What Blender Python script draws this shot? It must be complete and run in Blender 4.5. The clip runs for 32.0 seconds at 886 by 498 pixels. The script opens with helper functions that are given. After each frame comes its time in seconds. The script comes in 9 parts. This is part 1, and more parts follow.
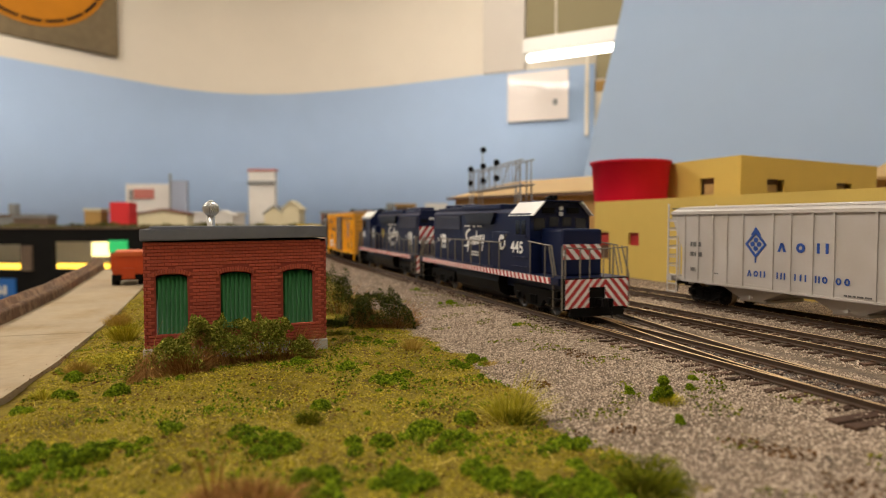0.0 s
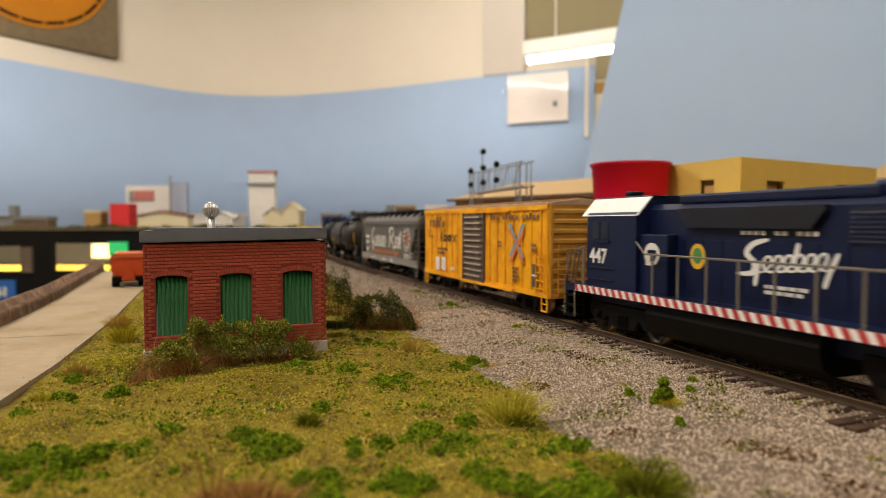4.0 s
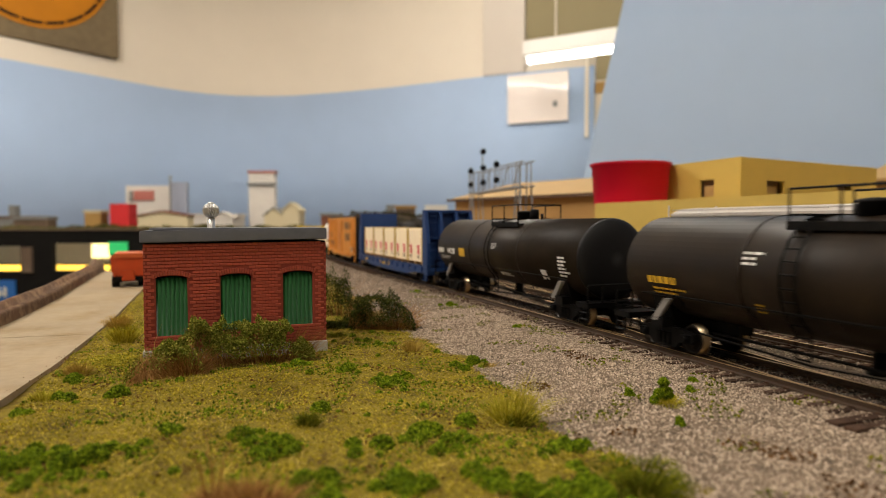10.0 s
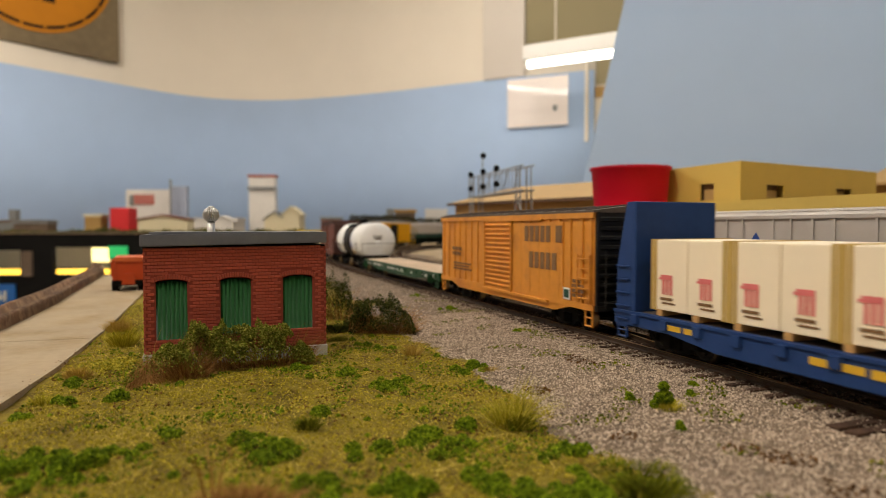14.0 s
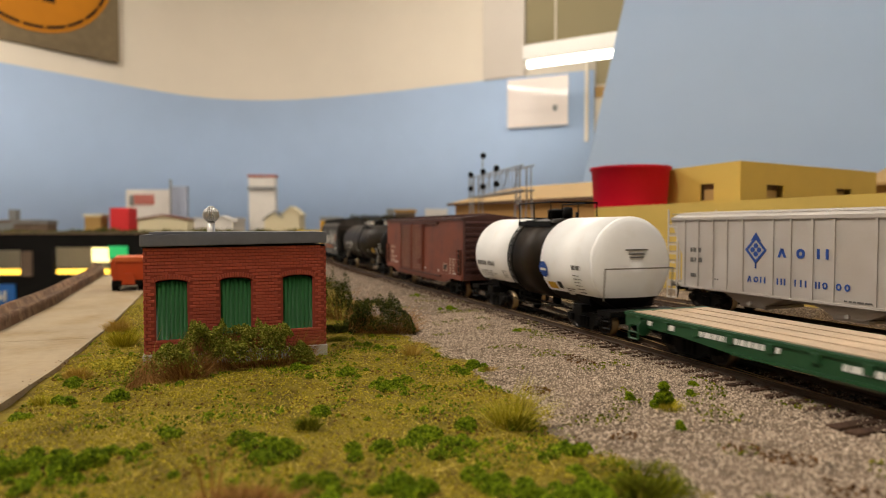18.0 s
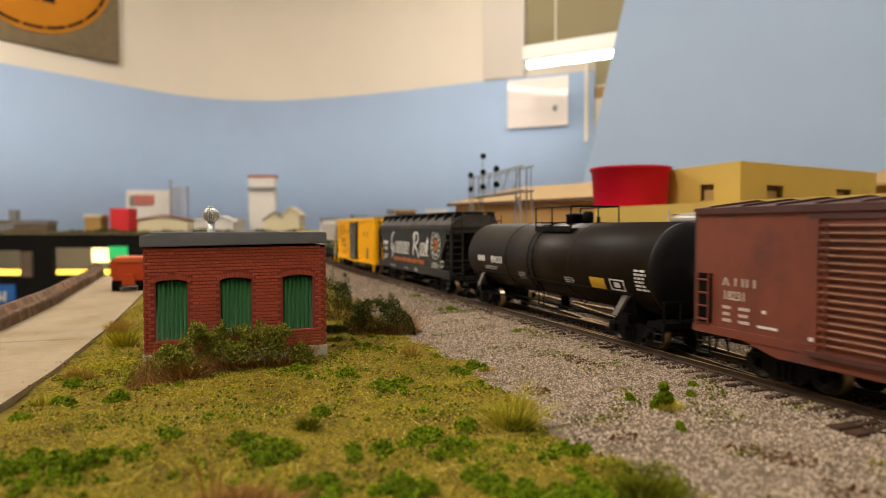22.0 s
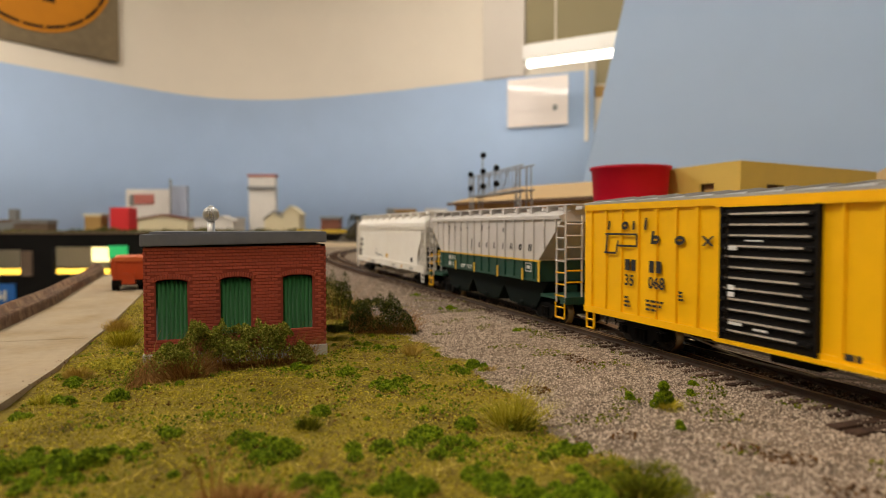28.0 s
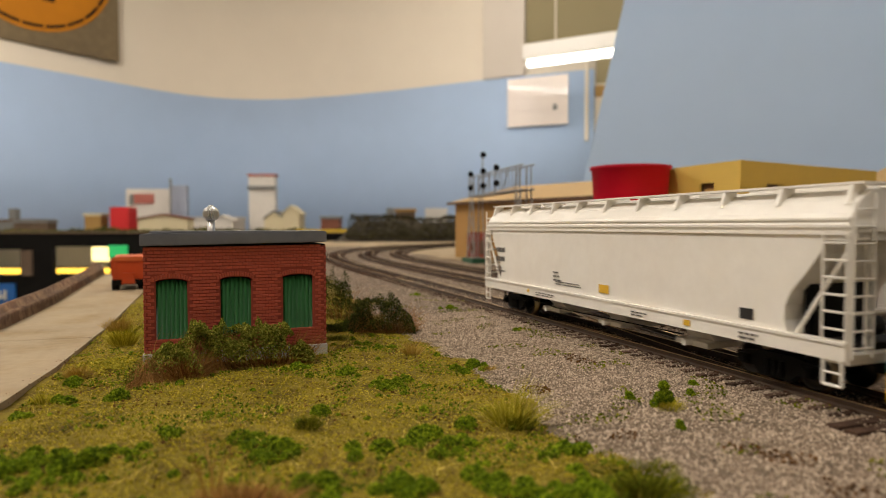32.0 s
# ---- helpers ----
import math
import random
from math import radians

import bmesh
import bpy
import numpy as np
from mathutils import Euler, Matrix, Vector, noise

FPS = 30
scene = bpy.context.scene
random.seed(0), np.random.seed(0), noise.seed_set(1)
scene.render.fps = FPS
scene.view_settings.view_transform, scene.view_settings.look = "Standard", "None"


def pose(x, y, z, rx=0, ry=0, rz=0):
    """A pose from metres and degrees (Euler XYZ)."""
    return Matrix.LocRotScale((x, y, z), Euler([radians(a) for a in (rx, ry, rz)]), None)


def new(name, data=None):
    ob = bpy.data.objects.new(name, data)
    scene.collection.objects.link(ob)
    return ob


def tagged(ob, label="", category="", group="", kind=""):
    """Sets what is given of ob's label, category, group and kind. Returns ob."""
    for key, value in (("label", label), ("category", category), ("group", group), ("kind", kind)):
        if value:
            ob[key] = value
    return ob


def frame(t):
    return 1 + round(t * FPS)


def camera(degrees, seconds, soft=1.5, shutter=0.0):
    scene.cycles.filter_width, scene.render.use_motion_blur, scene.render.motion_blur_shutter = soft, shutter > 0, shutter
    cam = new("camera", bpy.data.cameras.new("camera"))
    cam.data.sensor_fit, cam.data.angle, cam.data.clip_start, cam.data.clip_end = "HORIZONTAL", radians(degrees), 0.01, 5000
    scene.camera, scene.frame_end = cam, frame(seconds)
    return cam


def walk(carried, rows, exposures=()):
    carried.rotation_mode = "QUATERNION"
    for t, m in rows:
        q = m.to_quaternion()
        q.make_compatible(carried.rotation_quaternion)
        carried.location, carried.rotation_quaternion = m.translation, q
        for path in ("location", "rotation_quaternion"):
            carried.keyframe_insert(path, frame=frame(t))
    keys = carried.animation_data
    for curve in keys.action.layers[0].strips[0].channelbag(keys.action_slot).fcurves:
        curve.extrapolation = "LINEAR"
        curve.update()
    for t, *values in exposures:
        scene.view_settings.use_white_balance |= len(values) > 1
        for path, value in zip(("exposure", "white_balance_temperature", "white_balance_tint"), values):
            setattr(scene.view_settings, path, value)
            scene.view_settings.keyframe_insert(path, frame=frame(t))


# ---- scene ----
# A model railway club room, HO scale 1:87. Rail top of the main line is z = 0,
# the straight main line runs along y, the camera stands on a phone stand beside it.
EYE = 0.0439
YAW, PITCH = 20.555, 2.502

cam = camera(70, 32.0, soft=0.8, shutter=0.5)
cam.data.dof.use_dof = True
cam.data.dof.focus_distance = 0.225
cam.data.dof.aperture_fstop = 15.0

# seconds, degrees by which the phone has sagged back on its stand
SAG = [(0, 0), (1.0, 0), (2.0, .06), (2.6, .15), (3.5, .15), (6, .15), (9, .15), (10.5, .155), (11.5, .19), (12.3, .155),
       (13.0, .19), (13.5, .36), (14.0, .51), (14.5, .58), (16.5, .58), (17.2, .52), (18.0, .51), (18.5, .69), (19.0, .73),
       (20.0, .69), (21.0, .52), (21.5, .51), (22.5, .58), (23.2, .57), (24.0, .49), (25.5, .51), (28.0, .48),
       (30.0, .455), (32.0, .44)]
walk(cam, [(t, pose(0, 0, EYE, 90 - PITCH + a, 0, -YAW)) for t, a in SAG], exposures=[(0, 0.0), (3, .06), (6, .02), (7.5, .05), (9.5, 0.0), (12, 0.0), (13, -.08), (14.4, -.16), (17, -.08), (20, -.05),
     (22.5, .06), (25, .06), (28, -.17), (30, -.17), (32, -.2)])

# ---------------------------------------------------------------- light
world = bpy.data.worlds.new("room_air")
scene.world = world
world.use_nodes = True
world.node_tree.nodes["Background"].inputs[0].default_value = (0.9, 0.85, 0.78, 1)
world.node_tree.nodes["Background"].inputs[1].default_value = 0.08


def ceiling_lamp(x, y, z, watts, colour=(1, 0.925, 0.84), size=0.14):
    """A point lamp for an assumed pair of ceiling tubes, shining all round."""
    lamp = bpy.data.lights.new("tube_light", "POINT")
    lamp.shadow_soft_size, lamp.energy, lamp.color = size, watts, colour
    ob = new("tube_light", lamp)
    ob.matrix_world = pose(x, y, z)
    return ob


# Out of view; places and watts are chosen to suit the room's brightness.
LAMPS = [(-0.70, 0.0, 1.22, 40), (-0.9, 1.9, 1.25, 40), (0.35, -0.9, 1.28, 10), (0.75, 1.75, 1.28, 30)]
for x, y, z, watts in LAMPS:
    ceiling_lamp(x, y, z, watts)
# ---------------------------------------------------------------- small helpers


def bm_new():
    return bmesh.new()


def box(bm, x0, x1, y0, y1, z0, z1, bevel=0.0):
    v = [bm.verts.new((x, y, z)) for x in (x0, x1) for y in (y0, y1) for z in (z0, z1)]
    fs = [bm.faces.new([v[i] for i in q]) for q in
          ((0, 1, 3, 2), (4, 6, 7, 5), (0, 4, 5, 1), (2, 3, 7, 6), (0, 2, 6, 4), (1, 5, 7, 3))]
    if bevel:
        es = list({e for f in fs for e in f.edges})
        bmesh.ops.bevel(bm, geom=es, offset=bevel, segments=2, affect="EDGES", profile=0.6)
    return bm


def prism(bm, outline, y0, y1, axis="y"):
    """A closed outline of (x, z) pushed from y0 to y1 (axis 'y'), or (y, z) from x0 to x1 (axis 'x'), or (x, y) from z0 to z1."""
    def at(p, h):
        return {"y": (p[0], h, p[1]), "x": (h, p[0], p[1]), "z": (p[0], p[1], h)}[axis]
    a = [bm.verts.new(at(p, y0)) for p in outline]
    b = [bm.verts.new(at(p, y1)) for p in outline]
    n = len(outline)
    bm.faces.new(a)
    bm.faces.new(b[::-1])
    for i in range(n):
        bm.faces.new((a[i], b[i], b[(i + 1) % n], a[(i + 1) % n]))
    return bm


def rod(bm, p, q, r, r2=None, n=8):
    """A round bar from p to q."""
    p, q = Vector(p), Vector(q)
    r2 = r if r2 is None else r2
    d = (q - p).normalized()
    u = d.orthogonal().normalized()
    w = d.cross(u)
    ring = [(math.cos(2 * math.pi * i / n), math.sin(2 * math.pi * i / n)) for i in range(n)]
    a = [bm.verts.new(p + (u * c + w * s) * r) for c, s in ring]
    b = [bm.verts.new(q + (u * c + w * s) * r2) for c, s in ring]
    bm.faces.new(a[::-1])
    bm.faces.new(b)
    for i in range(n):
        f = bm.faces.new((a[i], a[(i + 1) % n], b[(i + 1) % n], b[i]))
        f.smooth = n > 6
    return bm


def bent(bm, pts, r, n=6):
    for p, q in zip(pts, pts[1:]):
        rod(bm, p, q, r, n=n)
    return bm


def lathe(bm, prof, n=32, origin=(0, 0, 0), axis="y", ring=False):
    """A turned shape: profile of (along, radius); ring: the profile closes on itself."""
    o = Vector(origin)
    rows = []
    for h, r in prof:
        row = []
        for i in range(n):
            a = 2 * math.pi * i / n
            c, s = math.cos(a) * r, math.sin(a) * r
            row.append(bm.verts.new(o + Vector({"y": (c, h, s), "z": (c, s, h), "x": (h, c, s)}[axis])))
        rows.append(row)
    for a, b in zip(rows, rows[1:] + (rows[:1] if ring else [])):
        for i in range(n):
            f = bm.faces.new((a[i], a[(i + 1) % n], b[(i + 1) % n], b[i]))
            f.smooth = not ring
    if ring:
        return bm
    if prof[0][1] > 0:
        bm.faces.new(rows[0])
    if prof[-1][1] > 0:
        bm.faces.new(rows[-1][::-1])
    return bm


def mesh_of(name, bm, material):
    bmesh.ops.recalc_face_normals(bm, faces=bm.faces)
    me = bpy.data.meshes.new(name)
    bm.to_mesh(me)
    bm.free()
    if material:
        me.materials.append(material)
    return me


def part(name, bm, material, parent, label=""):
    ob = new(name, bm if isinstance(bm, bpy.types.Mesh) else mesh_of(name, bm, material))
    ob.parent = parent
    return tagged(ob, label)


def thing(name, label, category, group="", kind="", at=None):
    ob = new(name)
    ob.empty_display_size = 0.01
    if at is not None:
        ob.matrix_basis = at
    return tagged(ob, label, category, group, kind)


def single(name, bm, material, label, category, group="", kind="", at=None):
    ob = new(name, mesh_of(name, bm, material))
    if at is not None:
        ob.matrix_basis = at
    return tagged(ob, label, category, group, kind)


def bulk(name, verts, faces, material, smooth=False):
    me = bpy.data.meshes.new(name)
    me.from_pydata(verts, [], faces)
    if material:
        me.materials.append(material)
    if smooth:
        me.shade_smooth()
    me.update()
    return me
# ---------------------------------------------------------------- materials


def mat(name, colour, rough=0.5, metal=0.0, vary=0.12, scale=300.0, bump=0.0, spread=0.0, second=None, mix_scale=60.0,
        glow=0.0, bump_scale=None, spec=0.5, cut=(0.4, 0.65)):
    """A painted or natural surface: colour with fine grain and large soft patches, an optional second colour in blotches, relief, and a spread from object to object."""
    m = bpy.data.materials.new(name)
    m.use_nodes = True
    nt = m.node_tree
    nd, ln = nt.nodes, nt.links
    b = nd["Principled BSDF"]
    b.inputs["Roughness"].default_value = rough
    b.inputs["Metallic"].default_value = metal
    b.inputs["Specular IOR Level"].default_value = spec
    tc = nd.new("ShaderNodeTexCoord")
    out = None
    base = nd.new("ShaderNodeRGB")
    base.outputs[0].default_value = (*colour, 1)
    out = base.outputs[0]
    if second:
        n2 = nd.new("ShaderNodeTexNoise")
        n2.inputs["Scale"].default_value = mix_scale
        n2.inputs["Detail"].default_value = 5
        n2.inputs["Roughness"].default_value = 0.65
        ln.new(tc.outputs["Object"], n2.inputs["Vector"])
        r2 = nd.new("ShaderNodeMapRange")
        r2.inputs["From Min"].default_value, r2.inputs["From Max"].default_value = cut
        ln.new(n2.outputs["Fac"], r2.inputs["Value"])
        mx = nd.new("ShaderNodeMix")
        mx.data_type = "RGBA"
        ln.new(r2.outputs[0], mx.inputs["Factor"])
        ln.new(out, mx.inputs["A"])
        mx.inputs["B"].default_value = (*second, 1)
        out = mx.outputs["Result"]
    noise_tex = nd.new("ShaderNodeTexNoise")
    noise_tex.inputs["Scale"].default_value = scale
    noise_tex.inputs["Detail"].default_value = 6
    noise_tex.inputs["Roughness"].default_value = 0.6
    ln.new(tc.outputs["Object"], noise_tex.inputs["Vector"])
    big = nd.new("ShaderNodeTexNoise")
    big.inputs["Scale"].default_value = scale / 12
    big.inputs["Detail"].default_value = 3
    ln.new(tc.outputs["Object"], big.inputs["Vector"])
    add = nd.new("ShaderNodeMath")
    add.operation = "ADD"
    ln.new(noise_tex.outputs["Fac"], add.inputs[0])
    ln.new(big.outputs["Fac"], add.inputs[1])
    val = nd.new("ShaderNodeMapRange")
    val.inputs["From Min"].default_value, val.inputs["From Max"].default_value = 0.6, 1.4
    val.inputs["To Min"].default_value, val.inputs["To Max"].default_value = 1 - vary, 1 + vary
    ln.new(add.outputs[0], val.inputs["Value"])
    last = val.outputs[0]
    if spread:
        oi = nd.new("ShaderNodeObjectInfo")
        sp = nd.new("ShaderNodeMapRange")
        sp.inputs["To Min"].default_value, sp.inputs["To Max"].default_value = 1 - spread, 1 + spread
        ln.new(oi.outputs["Random"], sp.inputs["Value"])
        ml = nd.new("ShaderNodeMath")
        ml.operation = "MULTIPLY"
        ln.new(last, ml.inputs[0])
        ln.new(sp.outputs[0], ml.inputs[1])
        last = ml.outputs[0]
    hs = nd.new("ShaderNodeHueSaturation")
    ln.new(last, hs.inputs["Value"])
    ln.new(out, hs.inputs["Color"])
    ln.new(hs.outputs[0], b.inputs["Base Color"])
    rr = nd.new("ShaderNodeMapRange")
    rr.inputs["To Min"].default_value, rr.inputs["To Max"].default_value = max(0.02, rough - 0.08), min(1, rough + 0.1)
    ln.new(big.outputs["Fac"], rr.inputs["Value"])
    ln.new(rr.outputs[0], b.inputs["Roughness"])
    if bump:
        bp = nd.new("ShaderNodeBump")
        bp.inputs["Strength"].default_value = min(1, bump)
        bp.inputs["Distance"].default_value = 0.0006 if scale > 80 else 0.004
        if bump_scale:
            nb = nd.new("ShaderNodeTexNoise")
            nb.inputs["Scale"].default_value = bump_scale
            nb.inputs["Detail"].default_value = 4
            ln.new(tc.outputs["Object"], nb.inputs["Vector"])
            ln.new(nb.outputs["Fac"], bp.inputs["Height"])
        else:
            ln.new(noise_tex.outputs["Fac"], bp.inputs["Height"])
        ln.new(bp.outputs[0], b.inputs["Normal"])
    if glow:
        b.inputs["Emission Color"].default_value = (*colour, 1)
        b.inputs["Emission Strength"].default_value = glow
    return m


def island_mat(name, a, b_, rough=0.9, scale=500.0, third=None):
    """Loose grains, leaves and blades: each piece takes its own tone between two or three colours."""
    m = bpy.data.materials.new(name)
    m.use_nodes = True
    nd, ln = m.node_tree.nodes, m.node_tree.links
    p = nd["Principled BSDF"]
    p.inputs["Roughness"].default_value = rough
    p.inputs["Specular IOR Level"].default_value = 0.08
    g = nd.new("ShaderNodeNewGeometry")
    r = nd.new("ShaderNodeValToRGB")
    r.color_ramp.elements[0].color = (*a, 1)
    r.color_ramp.elements[1].color = (*b_, 1)
    if third:
        e = r.color_ramp.elements.new(0.5)
        e.color = (*third, 1)
    ln.new(g.outputs["Random Per Island"], r.inputs[0])
    ln.new(r.outputs[0], p.inputs["Base Color"])
    return m


M_BLUE_WALL = mat("blue_wall_paint", (0.392, 0.515, 0.710), 0.85, vary=0.04, scale=6, bump=0.05)
M_CREAM = mat("cream_wall_paint", (0.72, 0.64, 0.52), 0.85, vary=0.04, scale=5, bump=0.05)
# wall cream greyed: the pillar's weaker lighting is in the colour
M_PILLAR = mat("shaded_cream_paint", (0.62, 0.555, 0.475), 0.85, vary=0.04, scale=5, bump=0.05)
M_CEIL = mat("ceiling_paint", (0.75, 0.72, 0.66), 0.9, vary=0.03, scale=5)
M_FLOOR = mat("dark_floor", (0.10, 0.09, 0.08), 0.6, vary=0.2, scale=8)
M_OLIVE = mat("olive_wall_paint", (0.26, 0.215, 0.115), 0.85, vary=0.05, scale=5)
M_BLACK = mat("black_fascia_paint", (0.008, 0.007, 0.006), 0.8, vary=0.2, scale=20, spec=0.1)
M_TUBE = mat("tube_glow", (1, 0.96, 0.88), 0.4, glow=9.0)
M_PLASTER = mat("scenery_base", (0.24, 0.21, 0.16), 0.95, vary=0.2, scale=200, bump=0.4)
M_GRASS_BASE = mat("turf_mat", (0.185, 0.138, 0.017), 0.95, vary=0.5, scale=900, bump=0.9, spec=0.1, second=(0.090, 0.052, 0.011),
                   mix_scale=120, cut=(0.5, 0.72))
M_BALLAST_BASE = mat("ballast_bed", (0.20, 0.152, 0.110), 0.95, spec=0.1, vary=0.5, scale=1500, bump=1.0, second=(0.15, 0.11, 0.076),
                     mix_scale=700)
M_RAIL = mat("weathered_rail_brown", (0.060, 0.034, 0.019), 0.5, metal=0.2, vary=0.25, scale=500)
M_RAILTOP = mat("polished_rail_head", (0.62, 0.43, 0.20), 0.40, metal=0.7, vary=0.1, scale=300)
M_TIE = mat("tie_brown_plastic", (0.085, 0.050, 0.033), 0.9, vary=0.4, scale=700, bump=0.6, spread=0.4, spec=0.08)
M_SLAB = mat("concrete_slab", (0.355, 0.275, 0.175), 0.85, spec=0.15, vary=0.16, scale=250, bump=0.2, second=(0.28, 0.195, 0.095), mix_scale=26, cut=(0.48, 0.72))
M_TIMBER = mat("raw_timber_edge", (0.21, 0.105, 0.046), 0.7, vary=0.4, scale=180, bump=0.5, second=(0.40, 0.24, 0.12), mix_scale=110, cut=(0.45, 0.62))
M_YELLOW_BLD = mat("yellow_building_paint", (0.56, 0.39, 0.085), 0.75, vary=0.06, scale=60, bump=0.05)
M_TAN_BLD = mat("tan_building_paint", (0.42, 0.23, 0.07), 0.75, vary=0.08, scale=60)
M_TAN_ROOF = mat("tan_roof", (0.47, 0.30, 0.115), 0.8, vary=0.08, scale=60)
M_RED_TUB = mat("red_plastic", (0.58, 0.004, 0.030), 0.5, spec=0.2, vary=0.05, scale=60)
M_BRICK = mat("red_brick_plastic", (0.43, 0.075, 0.036), 0.65, vary=0.18, scale=500, spread=0.12)
M_MORTAR = mat("dark_red_mortar", (0.27, 0.045, 0.026), 0.85, vary=0.2, scale=500)
M_GREEN_DOOR = mat("green_corrugated_paint", (0.021, 0.118, 0.026), 0.45, vary=0.1, scale=300)
M_GREY_ROOF = mat("grey_roof_plastic", (0.135, 0.14, 0.158), 0.45, vary=0.15, scale=300, bump=0.2)
M_SILVER = mat("silver_paint", (0.62, 0.60, 0.57), 0.3, metal=0.85, vary=0.05, scale=300)
M_FOUND = mat("pale_foundation", (0.42, 0.41, 0.37), 0.85, vary=0.1, scale=300, bump=0.2)
# paints of the rolling stock
P_BLUE = mat("dark_blue_loco_paint", (0.0040, 0.0090, 0.040), 0.40, vary=0.12, scale=200, spec=0.28)
# loco blue taken darker: shade behind louvres and in the intake is colour
P_GRILLE = mat("shadowed_blue_grille", (0.0016, 0.0026, 0.010), 0.4, vary=0.15, scale=300)
P_BADGE = mat("green_badge_print", (0.06, 0.22, 0.05), 0.6, vary=0.15, scale=300)
P_WHITE = mat("white_paint", (0.78, 0.76, 0.72), 0.45, vary=0.05, scale=200)
P_RED = mat("red_stripe_paint", (0.42, 0.03, 0.03), 0.5, vary=0.08, scale=200)
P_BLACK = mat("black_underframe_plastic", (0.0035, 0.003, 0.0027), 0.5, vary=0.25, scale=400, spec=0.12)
P_WHEEL = mat("blackened_wheel_metal", (0.025, 0.02, 0.017), 0.35, metal=0.7, vary=0.3, scale=400)
P_TREAD = mat("bright_wheel_tread", (0.34, 0.26, 0.16), 0.32, metal=1.0, vary=0.1, scale=300)
P_RAILING = mat("pale_handrail", (0.17, 0.145, 0.11), 0.45, vary=0.1, scale=300)
P_GLASS = mat("dark_cab_glass", (0.015, 0.017, 0.02), 0.08, vary=0.1, scale=100)
P_OLDYEL = mat("weathered_yellow_paint", (0.86, 0.41, 0.008), 0.6, spec=0.18, vary=0.12, scale=260, second=(0.66, 0.25, 0.012), mix_scale=55,
               cut=(0.42, 0.72))
# duller, darker yellow for the car's ends
P_OLDYEL_END = mat("dull_orange_yellow_paint", (0.56, 0.27, 0.03), 0.6, vary=0.18, scale=200)
P_RUSTDOOR = mat("dusty_brown_door_paint", (0.10, 0.065, 0.045), 0.65, vary=0.3, scale=220, second=(0.22, 0.17, 0.13), mix_scale=120,
                 cut=(0.52, 0.7))
P_OLDROOF = mat("dusty_tan_roof", (0.45, 0.28, 0.16), 0.8, vary=0.2, scale=250)
P_YEL = mat("bright_yellow_paint", (0.95, 0.50, 0.003), 0.45, spec=0.2, vary=0.05, scale=200)
P_GREYROOF = mat("galvanised_roof", (0.42, 0.40, 0.37), 0.5, metal=0.3, vary=0.1, scale=200)
P_BLKDOOR = mat("black_door_paint", (0.006, 0.005, 0.0045), 0.5, spec=0.15, vary=0.2, scale=200)
P_SLATE = mat("slate_grey_hopper_paint", (0.085, 0.075, 0.068), 0.5, vary=0.10, scale=260, second=(0.12, 0.105, 0.09), mix_scale=40)
P_SLATE2 = mat("charcoal_hopper_paint", (0.0115, 0.0105, 0.0100), 0.5, vary=0.10, scale=260, second=(0.018, 0.016, 0.014), mix_scale=40, spec=0.45)
P_SLATEROOF = mat("dusty_brown_hopper_roof", (0.075, 0.060, 0.050), 0.65, vary=0.2, scale=200, second=(0.030, 0.026, 0.023), mix_scale=60)
# pale grey of the hopper sill and of the tanks' lit saddle plates
P_SLATELITE = mat("pale_sill_and_plate_grey", (0.22, 0.20, 0.18), 0.6, vary=0.12, scale=260)
P_TANK = mat("satin_black_tank_paint", (0.0120, 0.0077, 0.0043), 0.42, spec=0.16, vary=0.15, scale=260, second=(0.020, 0.0128, 0.0072), mix_scale=50)
P_TANKEND = mat("dull_black_tank_paint", (0.005, 0.0045, 0.0045), 0.55, vary=0.15, scale=260, spec=0.25)
P_WHITETANK = mat("white_tank_paint", (0.88, 0.87, 0.85), 0.42, vary=0.04, scale=160, second=(0.80, 0.75, 0.68), mix_scale=60, cut=(0.55, 0.8))
P_FLATBLUE = mat("dull_blue_flatcar_paint", (0.016, 0.046, 0.155), 0.5, vary=0.15, scale=260, spec=0.25)
P_LUMWRAP = mat("cream_lumber_wrap", (0.93, 0.79, 0.57), 0.5, vary=0.05, scale=150, bump=0.15, bump_scale=120)
P_STRAP = mat("tan_strap", (0.50, 0.33, 0.08), 0.6, vary=0.1, scale=200)
P_PINK = mat("pink_red_print", (0.72, 0.17, 0.16), 0.6, vary=0.08, scale=200)
P_DUNNAGE = mat("pine_dunnage", (0.55, 0.30, 0.10), 0.7, vary=0.15, scale=300)
P_ORANGE = mat("weathered_orange_paint", (0.66, 0.26, 0.025), 0.55, vary=0.12, scale=260, second=(0.46, 0.165, 0.025), mix_scale=50, cut=(0.5, 0.75))
P_BLACKEND = mat("black_car_end", (0.010, 0.0085, 0.007), 0.5, vary=0.2, scale=260)
P_DKROOF = mat("sooty_brown_roof", (0.10, 0.07, 0.05), 0.75, vary=0.25, scale=240)
P_FLATGREEN = mat("green_flatcar_paint", (0.008, 0.058, 0.017), 0.5, vary=0.12, scale=260)
P_DECK = mat("pale_wood_deck", (0.52, 0.38, 0.25), 0.75, vary=0.3, scale=600, bump=0.2, spread=0.1)
P_BOXRED = mat("oxide_red_boxcar_paint", (0.172, 0.040, 0.018), 0.55, vary=0.15, scale=260, second=(0.10, 0.028, 0.02), mix_scale=60, cut=(0.48, 0.7))
# oxide red darkened: the ends' shade is in the colour; roof and rails share it
P_BOXREDEND = mat("dark_oxide_red_end", (0.070, 0.022, 0.016), 0.6, vary=0.2, scale=260)
P_LTGREY = mat("light_grey_hopper_paint", (0.58, 0.54, 0.50), 0.5, vary=0.06, scale=220)
